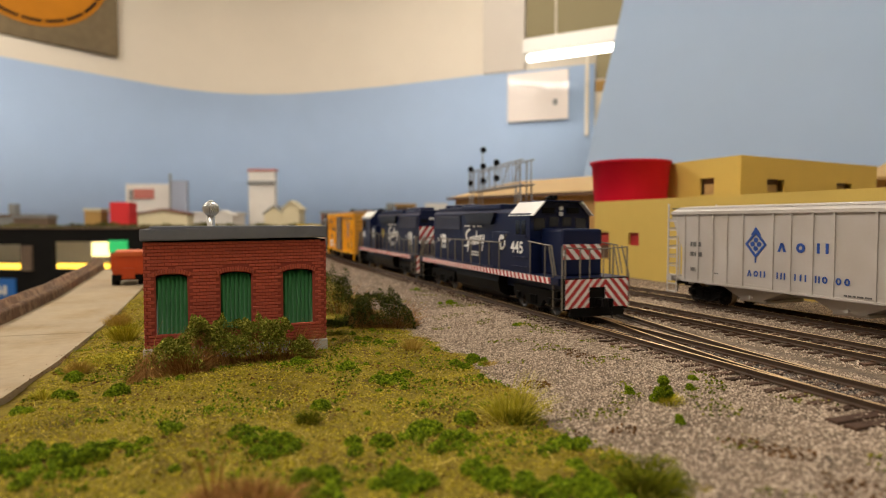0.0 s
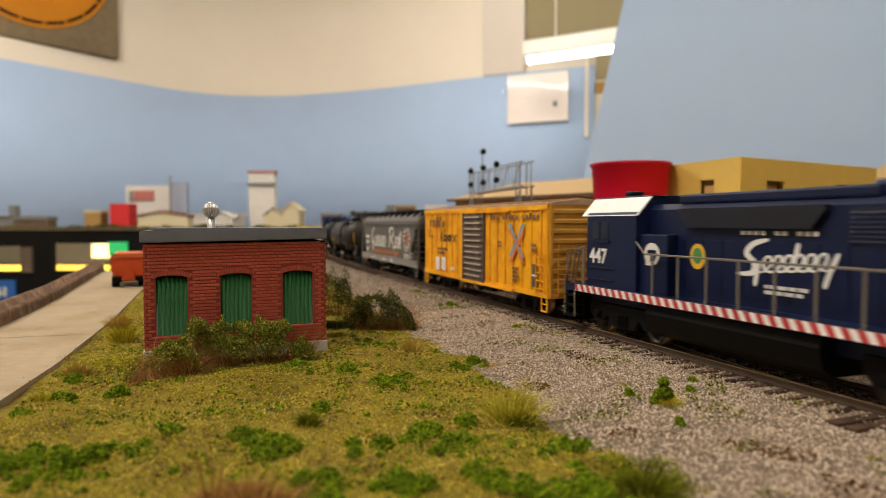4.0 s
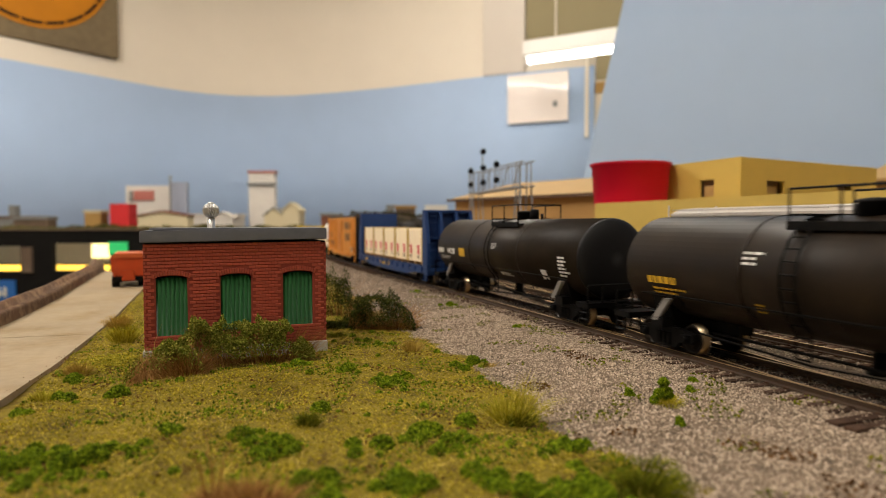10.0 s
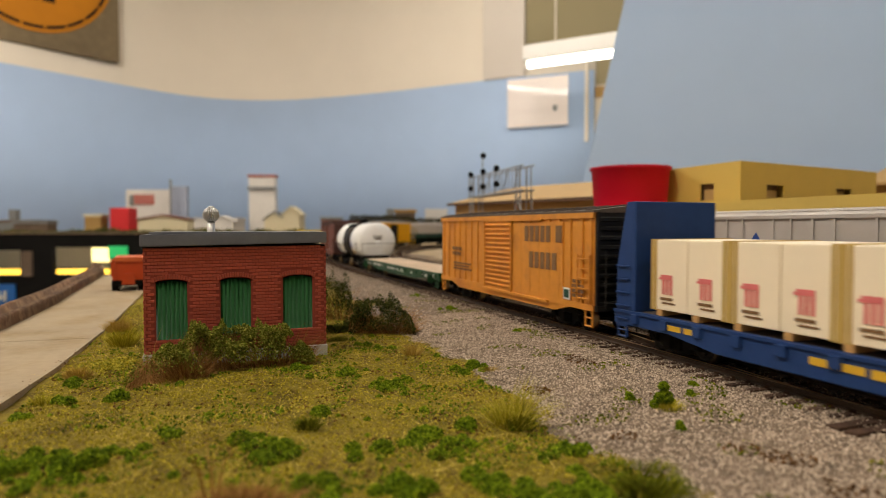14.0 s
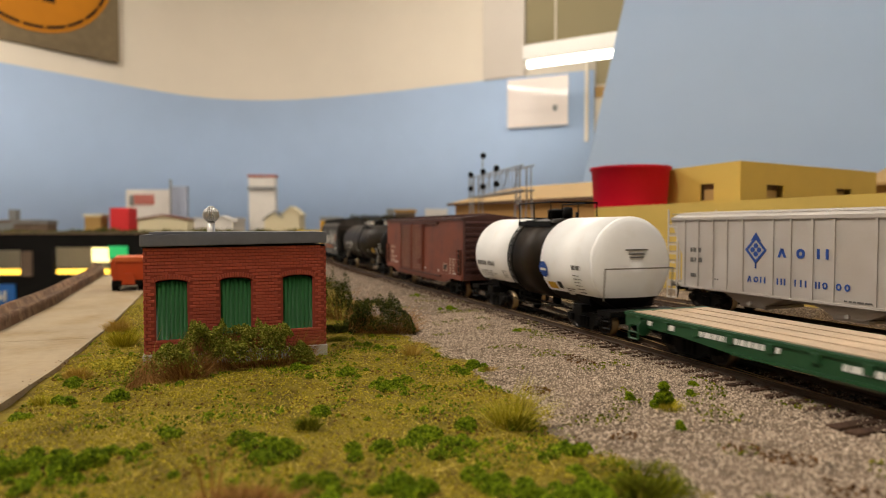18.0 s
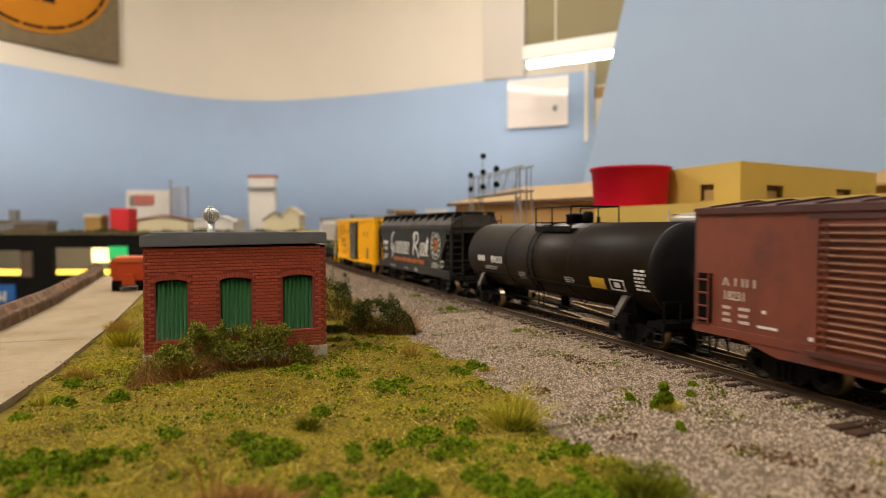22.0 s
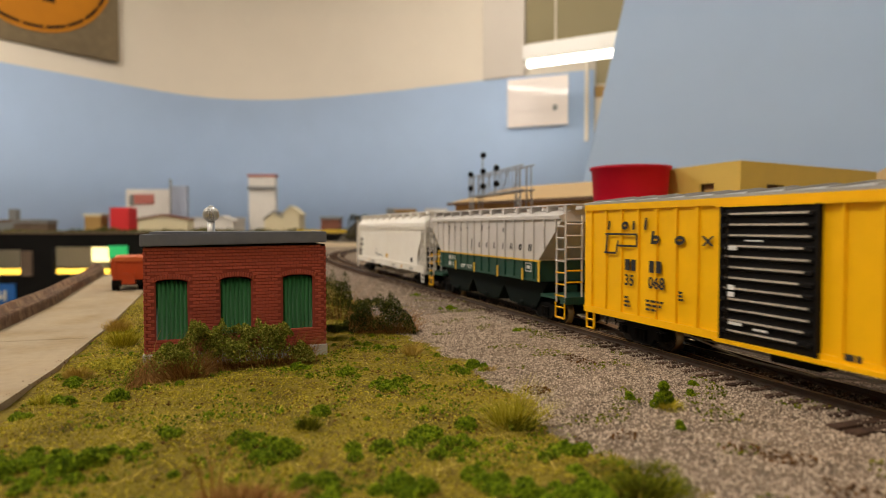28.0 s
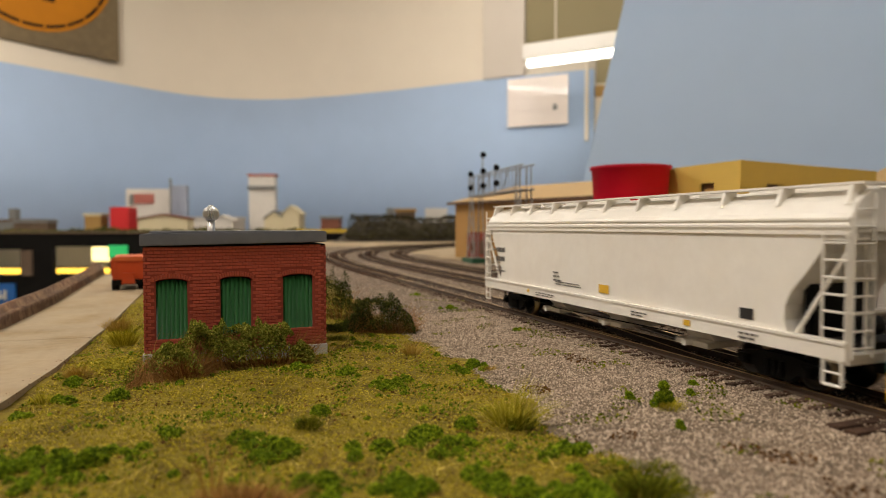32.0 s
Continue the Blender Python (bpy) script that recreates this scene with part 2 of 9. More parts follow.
P_DKGREEN = mat("dark_green_hopper_paint", (0.010, 0.060, 0.036), 0.5, vary=0.12, scale=240)
# hopper green taken almost to black: the bays' shade is in the colour
P_HOPBLK = mat("shaded_green_bay_paint", (0.003, 0.007, 0.005), 0.7, spec=0.12, vary=0.15, scale=240)
P_CWHITE = mat("off_white_hopper_paint", (0.86, 0.82, 0.75), 0.45, vary=0.05, scale=200, second=(0.82, 0.77, 0.69), mix_scale=40)
P_ADMGREY = mat("pale_grey_hopper_paint", (0.47, 0.43, 0.39), 0.5, vary=0.06, scale=200, second=(0.42, 0.37, 0.32), mix_scale=50)
P_WORN = mat("bare_worn_metal", (0.50, 0.43, 0.35), 0.5, vary=0.35, scale=400)
# tan dust on the rib crests, brightened to hold their highlights
P_DUST = mat("dusty_highlit_rib_edge", (0.36, 0.20, 0.13), 0.7, vary=0.35, scale=300)
P_INK_W = mat("white_lettering", (0.74, 0.72, 0.68), 0.6, vary=0.06, scale=300)
P_INK_DIM = mat("dimmed_white_lettering", (0.50, 0.41, 0.34), 0.65, vary=0.2, scale=500)
P_INK_K = mat("black_lettering", (0.02, 0.018, 0.016), 0.6, vary=0.1, scale=300)
P_INK_O = mat("orange_lettering", (0.62, 0.16, 0.03), 0.6, vary=0.08, scale=300)
P_INK_Y = mat("yellow_lettering", (0.68, 0.40, 0.02), 0.6, vary=0.08, scale=300)
P_INK_B = mat("blue_lettering", (0.012, 0.06, 0.28), 0.6, vary=0.06, scale=300)
P_INK_LB = mat("pale_blue_stripe", (0.16, 0.28, 0.36), 0.6, vary=0.1, scale=300)
P_INK_FADED = mat("faded_brown_lettering", (0.20, 0.10, 0.035), 0.65, vary=0.2, scale=300)
P_INK_G = mat("dark_grey_lettering", (0.12, 0.11, 0.10), 0.65, vary=0.15, scale=300)
# ---------------------------------------------------------------- the room
CEIL = 1.75             # underside of the ceiling
TABLE = -0.012           # top of the plain benchwork under the scenery


def structure(name, bm, material, label):
    return single(name, bm, material, label, "structure", kind="structure")


def strip_wall(name, line, z0, z1, thick, material, label):
    """An upright wall of a given thickness along a line of (x, y)."""
    bm = bm_new()
    n = len(line)
    normals = []
    for i in range(n):
        a, b = line[max(0, i - 1)], line[min(n - 1, i + 1)]
        d = Vector((b[0] - a[0], b[1] - a[1], 0)).normalized()
        normals.append(Vector((-d.y, d.x, 0)))
    rows = []
    for (x, y), nn in zip(line, normals):
        p, q = Vector((x, y, 0)), Vector((x, y, 0)) + nn * thick
        rows.append([bm.verts.new((v.x, v.y, z)) for v, z in ((p, z0), (p, z1), (q, z1), (q, z0))])
    for a, b in zip(rows, rows[1:]):
        for i in range(4):
            f = bm.faces.new((a[i], a[(i + 1) % 4], b[(i + 1) % 4], b[i]))
            f.smooth = i in (0, 2)
    bm.faces.new(rows[0])
    bm.faces.new(rows[-1][::-1])
    return structure(name, bm, material, label)


BACK_LINE = [(-2.2, 2.6), (-1.6, 2.92), (-1.05, 3.19), (-0.84, 3.3), (-0.70, 3.395), (-0.54, 3.50), (-0.36, 3.625), (-0.22, 3.715),
             (-0.10, 3.772), (0.03, 3.805), (0.16, 3.806), (0.27, 3.782), (0.38, 3.738), (0.48, 3.685), (0.70, 3.51), (0.95, 3.27),
             (1.28, 2.90), (1.68, 2.50)]
strip_wall("backdrop", BACK_LINE, -0.3, 0.766, 0.006, M_BLUE_WALL, "coved sky-blue painted backdrop along the room's far corner")
strip_wall("wall_north", [(x * 1.015, y * 1.01) for x, y in BACK_LINE], -1.1, CEIL, 0.1, M_CREAM,
           "cream painted room wall above the blue backdrop")
bm = bm_new()
box(bm, -2.6, 4.0, -3.6, 4.4, -1.2, -1.1)
structure("floor", bm, M_FLOOR, "dark floor of the club room")
bm = bm_new()
box(bm, -2.6, 4.0, -3.6, 4.4, CEIL, CEIL + .1)
structure("ceiling", bm, M_CEIL, "off-white ceiling of the club room")
for nm, a in (("wall_west", (-2.6, -2.5, -3.6, 4.4)), ("wall_east", (3.9, 4.0, -3.6, 4.4)), ("wall_south", (-2.5, 3.9, -3.6, -3.5)),
              ("wall_far", (-2.5, 3.9, 4.3, 4.4))):
    bm = bm_new()
    box(bm, a[0], a[1], a[2], a[3], -1.1, CEIL)
    structure(nm, bm, M_CREAM, "cream painted wall of the club room")

# benchwork under the near layout, with its straight edge beside the concrete strip
bm = bm_new()
prism(bm, [(-0.115, -3.4), (2.6, -3.4), (2.6, 2.1), (0.25, 2.1), (0.10, 1.25), (-0.02, 0.95), (-0.125, 0.80), (-0.10, 0.40)], -0.06, TABLE, "z")
structure("ground_base", bm, M_PLASTER, "plaster-coloured layout table top under the scenery")

# right-hand sky panel with a slanted free edge
bm = bm_new()
e0, e1 = Vector((0.655, 1.16)), Vector((1.5, -0.45))
d = (e1 - e0).normalized()
nrm = Vector((-d.y, d.x)) * -0.008
lean = lambda z: 0.063 + 0.246 * z
foot = [(e0.x + d.x * lean(-.012), e0.y + d.y * lean(-.012), -0.012), (e1.x, e1.y, -0.012), (e1.x, e1.y, 1.25), (e0.x + d.x * lean(1.25), e0.y + d.y * lean(1.25), 1.25)]
a = [bm.verts.new(p) for p in foot]
b = [bm.verts.new((p[0] - nrm.x, p[1] - nrm.y, p[2])) for p in foot]
bm.faces.new(a)
bm.faces.new(b[::-1])
for i in range(4):
    bm.faces.new((a[i], b[i], b[(i + 1) % 4], a[(i + 1) % 4]))
structure("backdrop_panel", bm, M_BLUE_WALL, "free-standing sky-blue hardboard panel with a slanted edge")

# ---------------------------------------------------------------- the line of the track


def track_table(offset, step=0.01, length=3.9, start=-3.30):
    """Points and headings of the main line's centre, moved sideways by offset: straight, an easement, a curve to the right, straight."""
    x, y, h, s = 0.161, start, 0.0, start
    out = []
    while s < length:
        out.append((s, x + math.cos(h) * offset, y - math.sin(h) * offset, h))
        k = 0.0
        if s > 0.60:
            k = min(1.25, (s - 0.60) * 2.78)
        if h > math.radians(97):
            k = 0.0
        h += k * step
        x += math.sin(h) * step
        y += math.cos(h) * step
        s += step
    return out


MAIN = track_table(0.0)


def on_main(s):
    i = (s - MAIN[0][0]) / 0.01
    j = max(0, min(len(MAIN) - 2, int(i)))
    f = i - j
    a, b = MAIN[j], MAIN[j + 1]
    return Vector((a[1] + (b[1] - a[1]) * f, a[2] + (b[2] - a[2]) * f, 0))


def car_pose(s, half):
    """Where a car with its bogies half apart from the middle stands when its middle is at s."""
    p, q = on_main(s - half), on_main(s + half)
    m = (p + q) / 2
    d = q - p
    return pose(m.x, m.y, 0, 0, 0, -math.degrees(math.atan2(d.x, d.y)))
# ---------------------------------------------------------------- ground of the near layout
M_FOAM = island_mat("bright_green_foam", (0.030, 0.058, 0.002), (0.27, 0.34, 0.011), third=(0.105, 0.160, 0.004))
M_CRUMB = island_mat("turf_crumbs", (0.130, 0.104, 0.006), (0.54, 0.42, 0.042), third=(0.305, 0.243, 0.015))
M_SOIL = island_mat("soil_crumbs", (0.06, 0.026, 0.007), (0.18, 0.085, 0.024), third=(0.11, 0.052, 0.014))
M_STRAW = island_mat("straw_fibres", (0.34, 0.23, 0.02), (0.85, 0.62, 0.14), third=(0.32, 0.27, 0.015))
M_TUFT = island_mat("pale_green_tuft", (0.24, 0.22, 0.008), (0.72, 0.6, 0.08), third=(0.44, 0.39, 0.025))
M_TUFT_D = island_mat("dark_green_tuft", (0.055, 0.075, 0.004), (0.25, 0.24, 0.014), third=(0.13, 0.14, 0.007))
M_GOLD = island_mat("golden_tuft", (0.36, 0.24, 0.045), (0.58, 0.40, 0.10), third=(0.46, 0.30, 0.06))
M_LEAF = island_mat("bush_leaves", (0.065, 0.080, 0.007), (0.40, 0.37, 0.065), third=(0.175, 0.190, 0.020))
# dark leaves, darker still as the shading behind the shed is in the colour
M_LEAF_D = island_mat("dark_shaded_leaves", (0.012, 0.020, 0.003), (0.095, 0.100, 0.012), third=(0.038, 0.048, 0.006))
M_TWIG = island_mat("dry_brown_twigs", (0.16, 0.065, 0.016), (0.52, 0.28, 0.09), third=(0.30, 0.145, 0.04))
M_STONE = island_mat("ballast_stones", (0.150, 0.112, 0.082), (0.64, 0.515, 0.39), third=(0.370, 0.280, 0.202))
M_STONE_D = island_mat("dark_ballast_stones", (0.035, 0.03, 0.026), (0.22, 0.19, 0.165), third=(0.10, 0.085, 0.075))
M_YFLOWER = island_mat("yellow_flower_foam", (0.42, 0.34, 0.02), (0.60, 0.50, 0.05), third=(0.30, 0.28, 0.03))


def edge_x(y):
    """Where the turf gives way to ballast."""
    pts = [(0.0, .081), (.09, .0805), (.12, .0785), (.15, .079), (.185, .086), (.24, .084), (.29, .078), (.33, .083), (.42, .090), (.6, .105), (1.2, .12)]
    for (a, x0), (b, x1) in zip(pts, pts[1:]):
        if a <= y <= b:
            x = x0 + (x1 - x0) * (y - a) / (b - a)
            break
    else:
        x = pts[0][1] if y < 0 else pts[-1][1]
    return x + .0035 * noise.noise((y * 60, 1.3, 0)) + .0018 * noise.noise((y * 190, 4.1, 0))


def turf_z(x, y):
    z = -.0056 + .0012 * noise.noise((x * 35, y * 35, 0)) + .0005 * noise.noise((x * 160, y * 160, 3))
    if x < -.040:
        z -= .0012 * min(1, (-.040 - x) / .01)
    return z


def ballast_z(x, y):
    e = edge_x(y)
    z = -.0058 + min(1, max(0, (x - e) / .045)) * .0030 + .0004 * noise.noise((x * 150, y * 150, 7))
    return z - max(0, e - x) * .35


def grid_sheet(name, x0, x1, y0, y1, step, fn, material, label, grow=1.0):
    ys, y, st = [], y0, step
    while y < y1:
        ys.append(y)
        y += st
        st *= grow
    ys.append(y1)
    nx = int((x1 - x0) / step)
    verts = [(x0 + (x1 - x0) * i / nx, y, fn(x0 + (x1 - x0) * i / nx, y)) for y in ys for i in range(nx + 1)]
    faces = [(r * (nx + 1) + i, r * (nx + 1) + i + 1, (r + 1) * (nx + 1) + i + 1, (r + 1) * (nx + 1) + i) for r in range(len(ys) - 1) for i in range(nx)]
    ob = new(name, bulk(name, verts, faces, material, True))
    return tagged(ob, label, "ground", kind="structure")


grid_sheet("ground", -.062, .125, -.02, .75, .0030, turf_z, M_GRASS_BASE, "olive and brown model turf ground", 1.006)
grid_sheet("ballast_bed", .066, .335, -.06, 1.45, .0040, ballast_z, M_BALLAST_BASE, "grey tan ballast ground between the tracks", 1.006)
bm = bm_new()
box(bm, .12, 1.6, -3.3, -.06, -.010, -.0045)
box(bm, .335, .9, -.06, 2.05, -.010, -.0042)
box(bm, .25, .335, 1.45, 2.05, -.010, -.0042)
box(bm, .9, 2.4, .9, 2.05, -.010, -.0042)
structure("gravel_ground", bm, M_SLAB, "pale grey gravel ground behind the tracks")
# concrete strip
bm = bm_new()
prism(bm, [(-.115, .02), (-.058, .02), (-.054, .205), (-.0495, .2526), (-.047, .3145), (-.0845, .3175), (-.112, .3185)], -.0110, -.0052, "z")
prism(bm, [(-.112, .3193), (-.0845, .3183), (-.047, .3153), (-.0455, .344), (-.0445, .49), (-.045, .72), (-.108, .72)], -.0110, -.0052, "z")
structure("pavement", bm, M_SLAB, "pale concrete strip in two slabs beside the turf")
bm = bm_new()
line = [(-.150, .17), (-.118, .25), (-.0985, .320), (-.0915, .350), (-.0905, .41), (-.0900, .47), (-.0935, .56), (-.0960, .65), (-.0995, .74), (-.112, .82)]
rows = []
for i in range(91):
    g = i / 10
    k = min(8, int(g))
    g -= k
    x, y = (line[k][j] + (line[k + 1][j] - line[k][j]) * g for j in (0, 1))
    row = []
    for m in range(13):
        a = math.pi * m / 12
        r = .0066 + .0004 * noise.noise((y * 9, m * 1.9, 0)) + .0002 * noise.noise((y * 60, m * 3.1, 5)) - (.0024 if m in (4, 5) else 0) + (.0007 if m in (2, 7) else 0)
        row.append(bm.verts.new((x - .0066 + math.cos(a) * r, y, -.0035 + math.sin(a) * r * 1.0)))
    row.append(bm.verts.new((x - .0132, y, -.030)))
    row.insert(0, bm.verts.new((x, y, -.012)))
    rows.append(row)
for a, b in zip(rows, rows[1:]):
    for i in range(14):
        f = bm.faces.new((a[i], a[i + 1], b[i + 1], b[i]))
        f.smooth = True
bmesh.ops.solidify(bm, geom=list(bm.faces), thickness=.001)
structure("trim", bm, M_TIMBER, "rough brown timber edge of the layout")


def crumbs(name, pts, sizes, material, label, flat=.75, seed=1):
    """Loose lumps: a small distorted octahedron at each point."""
    rng = np.random.RandomState(seed)
    n = len(pts)
    base = np.array([(1, 0, 0), (-1, 0, 0), (0, 1, 0), (0, -1, 0), (0, 0, 1), (0, 0, -1)], float)
    tri = np.array([(0, 2, 4), (2, 1, 4), (1, 3, 4), (3, 0, 4), (2, 0, 5), (1, 2, 5), (3, 1, 5), (0, 3, 5)])
    v = base[None] * (0.65 + 0.7 * rng.rand(n, 6, 1))
    a = rng.rand(n) * 6.283
    t = (rng.rand(n) - .5) * 1.2
    c, s = np.cos(a), np.sin(a)
    x = v[:, :, 0] * c[:, None] - v[:, :, 1] * s[:, None]
    y = v[:, :, 0] * s[:, None] + v[:, :, 1] * c[:, None]
    z = v[:, :, 2] * flat
    ct, st = np.cos(t)[:, None], np.sin(t)[:, None]
    y, z = y * ct - z * st, y * st + z * ct
    out = np.stack([x, y, z], 2) * np.asarray(sizes)[:, None, None] + np.asarray(pts)[:, None, :]
    faces = (tri[None] + (np.arange(n) * 6)[:, None, None]).reshape(-1, 3)
    ob = new(name, bulk(name, out.reshape(-1, 3).tolist(), faces.tolist(), material))
    return tagged(ob, label, "ground cover", kind="stuff")


def blades(name, roots, length, lean, width, material, label, seed=1, heading=None, parent=None, thin=True):
    """Thin fibres: a bent two-piece ribbon from each root. length, lean (0 upright, 1 flat): (low, high)."""
    rng = np.random.RandomState(seed)
    roots = np.asarray(roots, float)
    n = len(roots)
    a = rng.rand(n) * 6.283 if heading is None else np.asarray(heading)
    ln = length[0] + (length[1] - length[0]) * rng.rand(n)
    le = lean[0] + (lean[1] - lean[0]) * rng.rand(n)
    d = np.stack([np.cos(a), np.sin(a), np.zeros(n)], 1)
    up = np.array([0, 0, 1.0])
    ang = le * 1.5
    d1 = d * np.sin(ang)[:, None] + up * np.cos(ang)[:, None]
    ang2 = np.minimum(ang + .35, 1.65)
    d2 = d * np.sin(ang2)[:, None] + up * np.cos(ang2)[:, None]
    b = rng.rand(n) * 6.283
    side = np.stack([np.cos(b), np.sin(b), .3 * (rng.rand(n) - .5)], 1) * width
    p1 = roots + d1 * (ln * .55)[:, None]
    p2 = p1 + d2 * (ln * .45)[:, None]
    v = np.stack([roots - side, roots + side, p1 - side * .8, p1 + side * .8, p2], 1)
    k = (np.arange(n) * 5)[:, None]
    q = np.concatenate([k + np.array([[0, 1, 3]]), k + np.array([[0, 3, 2]]), k + np.array([[2, 3, 4]])], 0)
    me = bulk(name, v.reshape(-1, 3).tolist(), q.tolist(), material)
    if parent is not None:
        return part(name, me, None, parent)
    return tagged(new(name, me), label, "ground cover", kind="stuff")


rng = np.random.RandomState(7)


def in_turf(n, x0, x1, y0, y1):
    p = np.stack([x0 + (x1 - x0) * rng.rand(n), y0 + (y1 - y0) * rng.rand(n) ** 1.25], 1)
    ok = [(-.0525 + .0055 * min(1, p_[1] / .35) + .003 * noise.noise((p_[1] * 90, 2, 0)) < p_[0] < edge_x(p_[1]) + .002) for p_ in p]
    p = p[np.array(ok)]
    return np.array([(x, y, turf_z(x, y)) for x, y in p])


def patchy(p, scale, low, seed):
    return p[np.array([noise.noise((a * scale, b * scale, seed)) > low for a, b, _ in p])]


t1 = in_turf(100000, -.05, .095, .055, .45)
crumbs("turf_crumbs", t1 + [0, 0, .0001], .00011 + .00030 * rng.rand(len(t1)) ** 2, M_CRUMB, "fine olive turf crumbs on the ground", seed=2)
t2 = patchy(in_turf(12000, -.05, .095, .055, .42), 75, .14, 3.0)
crumbs("soil_crumbs", t2 + [0, 0, .0001], .00016 + .0004 * rng.rand(len(t2)), M_SOIL, "brown soil crumbs among the turf", seed=3)
t3 = in_turf(22000, -.05, .092, .06, .42)
blades("static_grass", t3, (.0012, .0044), (.62, 1.05), .00005, M_STRAW, "short straw-coloured static grass fibres", seed=4)
ts = in_turf(420, -.05, .075, .10, .24)
blades("straw_stalk", ts + [0, 0, .0006], (.005, .012), (.92, 1.04), .00007, M_STRAW, "long pale straw stalks lying on the turf", seed=14)
t4 = patchy(in_turf(9000, -.05, .092, .06, .42), 40, -.02, 8.0)
blades("green_static_grass", t4, (.0008, .0022), (.2, .9), .00005, M_TUFT_D, "short green static grass fibres", seed=5)

# bright foam clumps: x, y, radius
CLUMPS = [(.0485, .1346, .0081), (.0855, .2020, .0056), (.0551, .1894, .0070), (.0719, .1144, .0064),
          (.0650, .0980, .0075), (-.0333, .1471, .0095), (-.0242, .1470, .0080), (.0085, .1496, .0045), (-.0467, .1912, .0027),
          (-.0247, .2004, .0022), (.0138, .1398, .0050), (-.0150, .1506, .0036), (.0332, .1344, .0046),
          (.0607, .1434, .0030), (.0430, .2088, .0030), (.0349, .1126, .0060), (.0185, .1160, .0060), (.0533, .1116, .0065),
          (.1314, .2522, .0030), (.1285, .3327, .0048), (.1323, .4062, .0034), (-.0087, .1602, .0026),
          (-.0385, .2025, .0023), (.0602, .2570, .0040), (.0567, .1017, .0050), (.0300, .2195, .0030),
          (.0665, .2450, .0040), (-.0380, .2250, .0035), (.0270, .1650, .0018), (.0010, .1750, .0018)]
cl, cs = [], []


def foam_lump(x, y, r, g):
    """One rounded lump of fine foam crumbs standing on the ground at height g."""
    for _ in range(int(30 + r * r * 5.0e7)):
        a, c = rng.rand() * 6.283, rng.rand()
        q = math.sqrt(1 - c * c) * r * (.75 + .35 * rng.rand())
        cl.append((x + math.cos(a) * q, y + math.sin(a) * q, g + c * r * (.75 + .3 * rng.rand())))
        cs.append(.00014 + .00026 * rng.rand())


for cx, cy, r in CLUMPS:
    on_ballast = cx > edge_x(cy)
    r *= 1.1
    for _ in range(int(2 + (r / .0018) ** 2 * .75)):
        a, q = rng.rand() * 6.283, math.sqrt(rng.rand())
        x, y = cx + math.cos(a) * q * r, cy + math.sin(a) * q * r * 1.1
        g = ballast_z(x, y) if on_ballast else turf_z(x, y)
        foam_lump(x, y, (.0009 + .0022 * rng.rand() ** 1.4) * (1.15 - .5 * q) * (.75 if on_ballast else 1), g)
for x, y, _ in in_turf(220, -.05, .09, .07, .36):
    foam_lump(x, y, .0004 + .0010 * rng.rand() ** 2, turf_z(x, y))
crumbs("foam_clumps", cl, cs, M_FOAM, "bright green foam weeds on turf and ballast", flat=.9, seed=6)
ol = patchy(in_turf(34000, -.05, .092, .06, .36), 60, .12, 12.0)
crumbs("olive_foam", ol + np.stack([0 * ol[:, 0], 0 * ol[:, 0], .0007 * rng.rand(len(ol))], 1), .00012 + .00034 * rng.rand(len(ol)) ** 1.5, M_FOAM, "scattered green foam crumbs", flat=.9, seed=16)
WEEDS = [ (.1093, .1440, .0017, .0022), (.1254, .1385, .0015, .0018), (.1340, .1470, .0018, .0014), (.1040, .1180, .0014, .0022)]
wp, ws = [], []
for cx, cy, r, h in WEEDS:
    for _ in range(int(r * 6.0e5)):
        a, q, f = rng.rand() * 6.283, math.sqrt(rng.rand()), rng.rand()
        rr = r * (1 - .55 * f)
        wp.append((cx + math.cos(a) * q * rr - f * r * .4, cy + math.sin(a) * q * rr, ballast_z(cx, cy) + f * h))
        ws.append(.00010 + .00018 * rng.rand())
for dx, h, r in ((.0002, .0058, .0011), (.0010, .0054, .0009), (-.0006, .0056, .0008), (.0004, .0040, .0011), (.0016, .0030, .0012), (-.0012, .0026, .0014), (.0004, .0022, .0016), (-.0028, .0012, .0011), (.0028, .0014, .0010)):
    for _ in range(int(r * 3.4e5)):
        d = rng.randn(3)
        d *= r * (.7 + .4 * rng.rand()) / np.linalg.norm(d)
        wp.append((.1124 + dx + d[0], .1345 + d[1], ballast_z(.1124, .1345) + max(.0001, h + d[2])))
        ws.append(.00010 + .00018 * rng.rand())
crumbs("ballast_weeds", wp, ws, M_FOAM, "bright green weeds growing in the ballast", flat=.9, seed=26)
fl = np.array([(x, y, turf_z(x, y) + .0025 * rng.rand()) for x, y in zip(-.031 + .008 * rng.randn(500) * .6, .247 + .009 * rng.randn(500) * .6)])
crumbs("yellow_flowers", fl, .0003 + .0003 * rng.rand(len(fl)), M_YFLOWER, "yellow-green flowering foam beside the shed", flat=.9, seed=17)


def tuft(x, y, r, n, length, lean, material, label, seed, w=.00007, base=None):
    rr = np.random.RandomState(seed)
    a, q = rr.rand(n) * 6.283, np.sqrt(rr.rand(n)) * r
    z = (turf_z if x < edge_x(y) else ballast_z)(x, y) if base is None else base
    roots = np.stack([x + np.cos(a) * q * .55, y + np.sin(a) * q * .55, np.full(n, z - .0003)], 1)
    ob = blades("grass_tuft", roots, length, lean, w, material, label, seed=seed, heading=a + (rr.rand(n) - .5) * 1.5)
    return tagged(ob, label, "grass tuft", group="grass tufts", kind="thing")


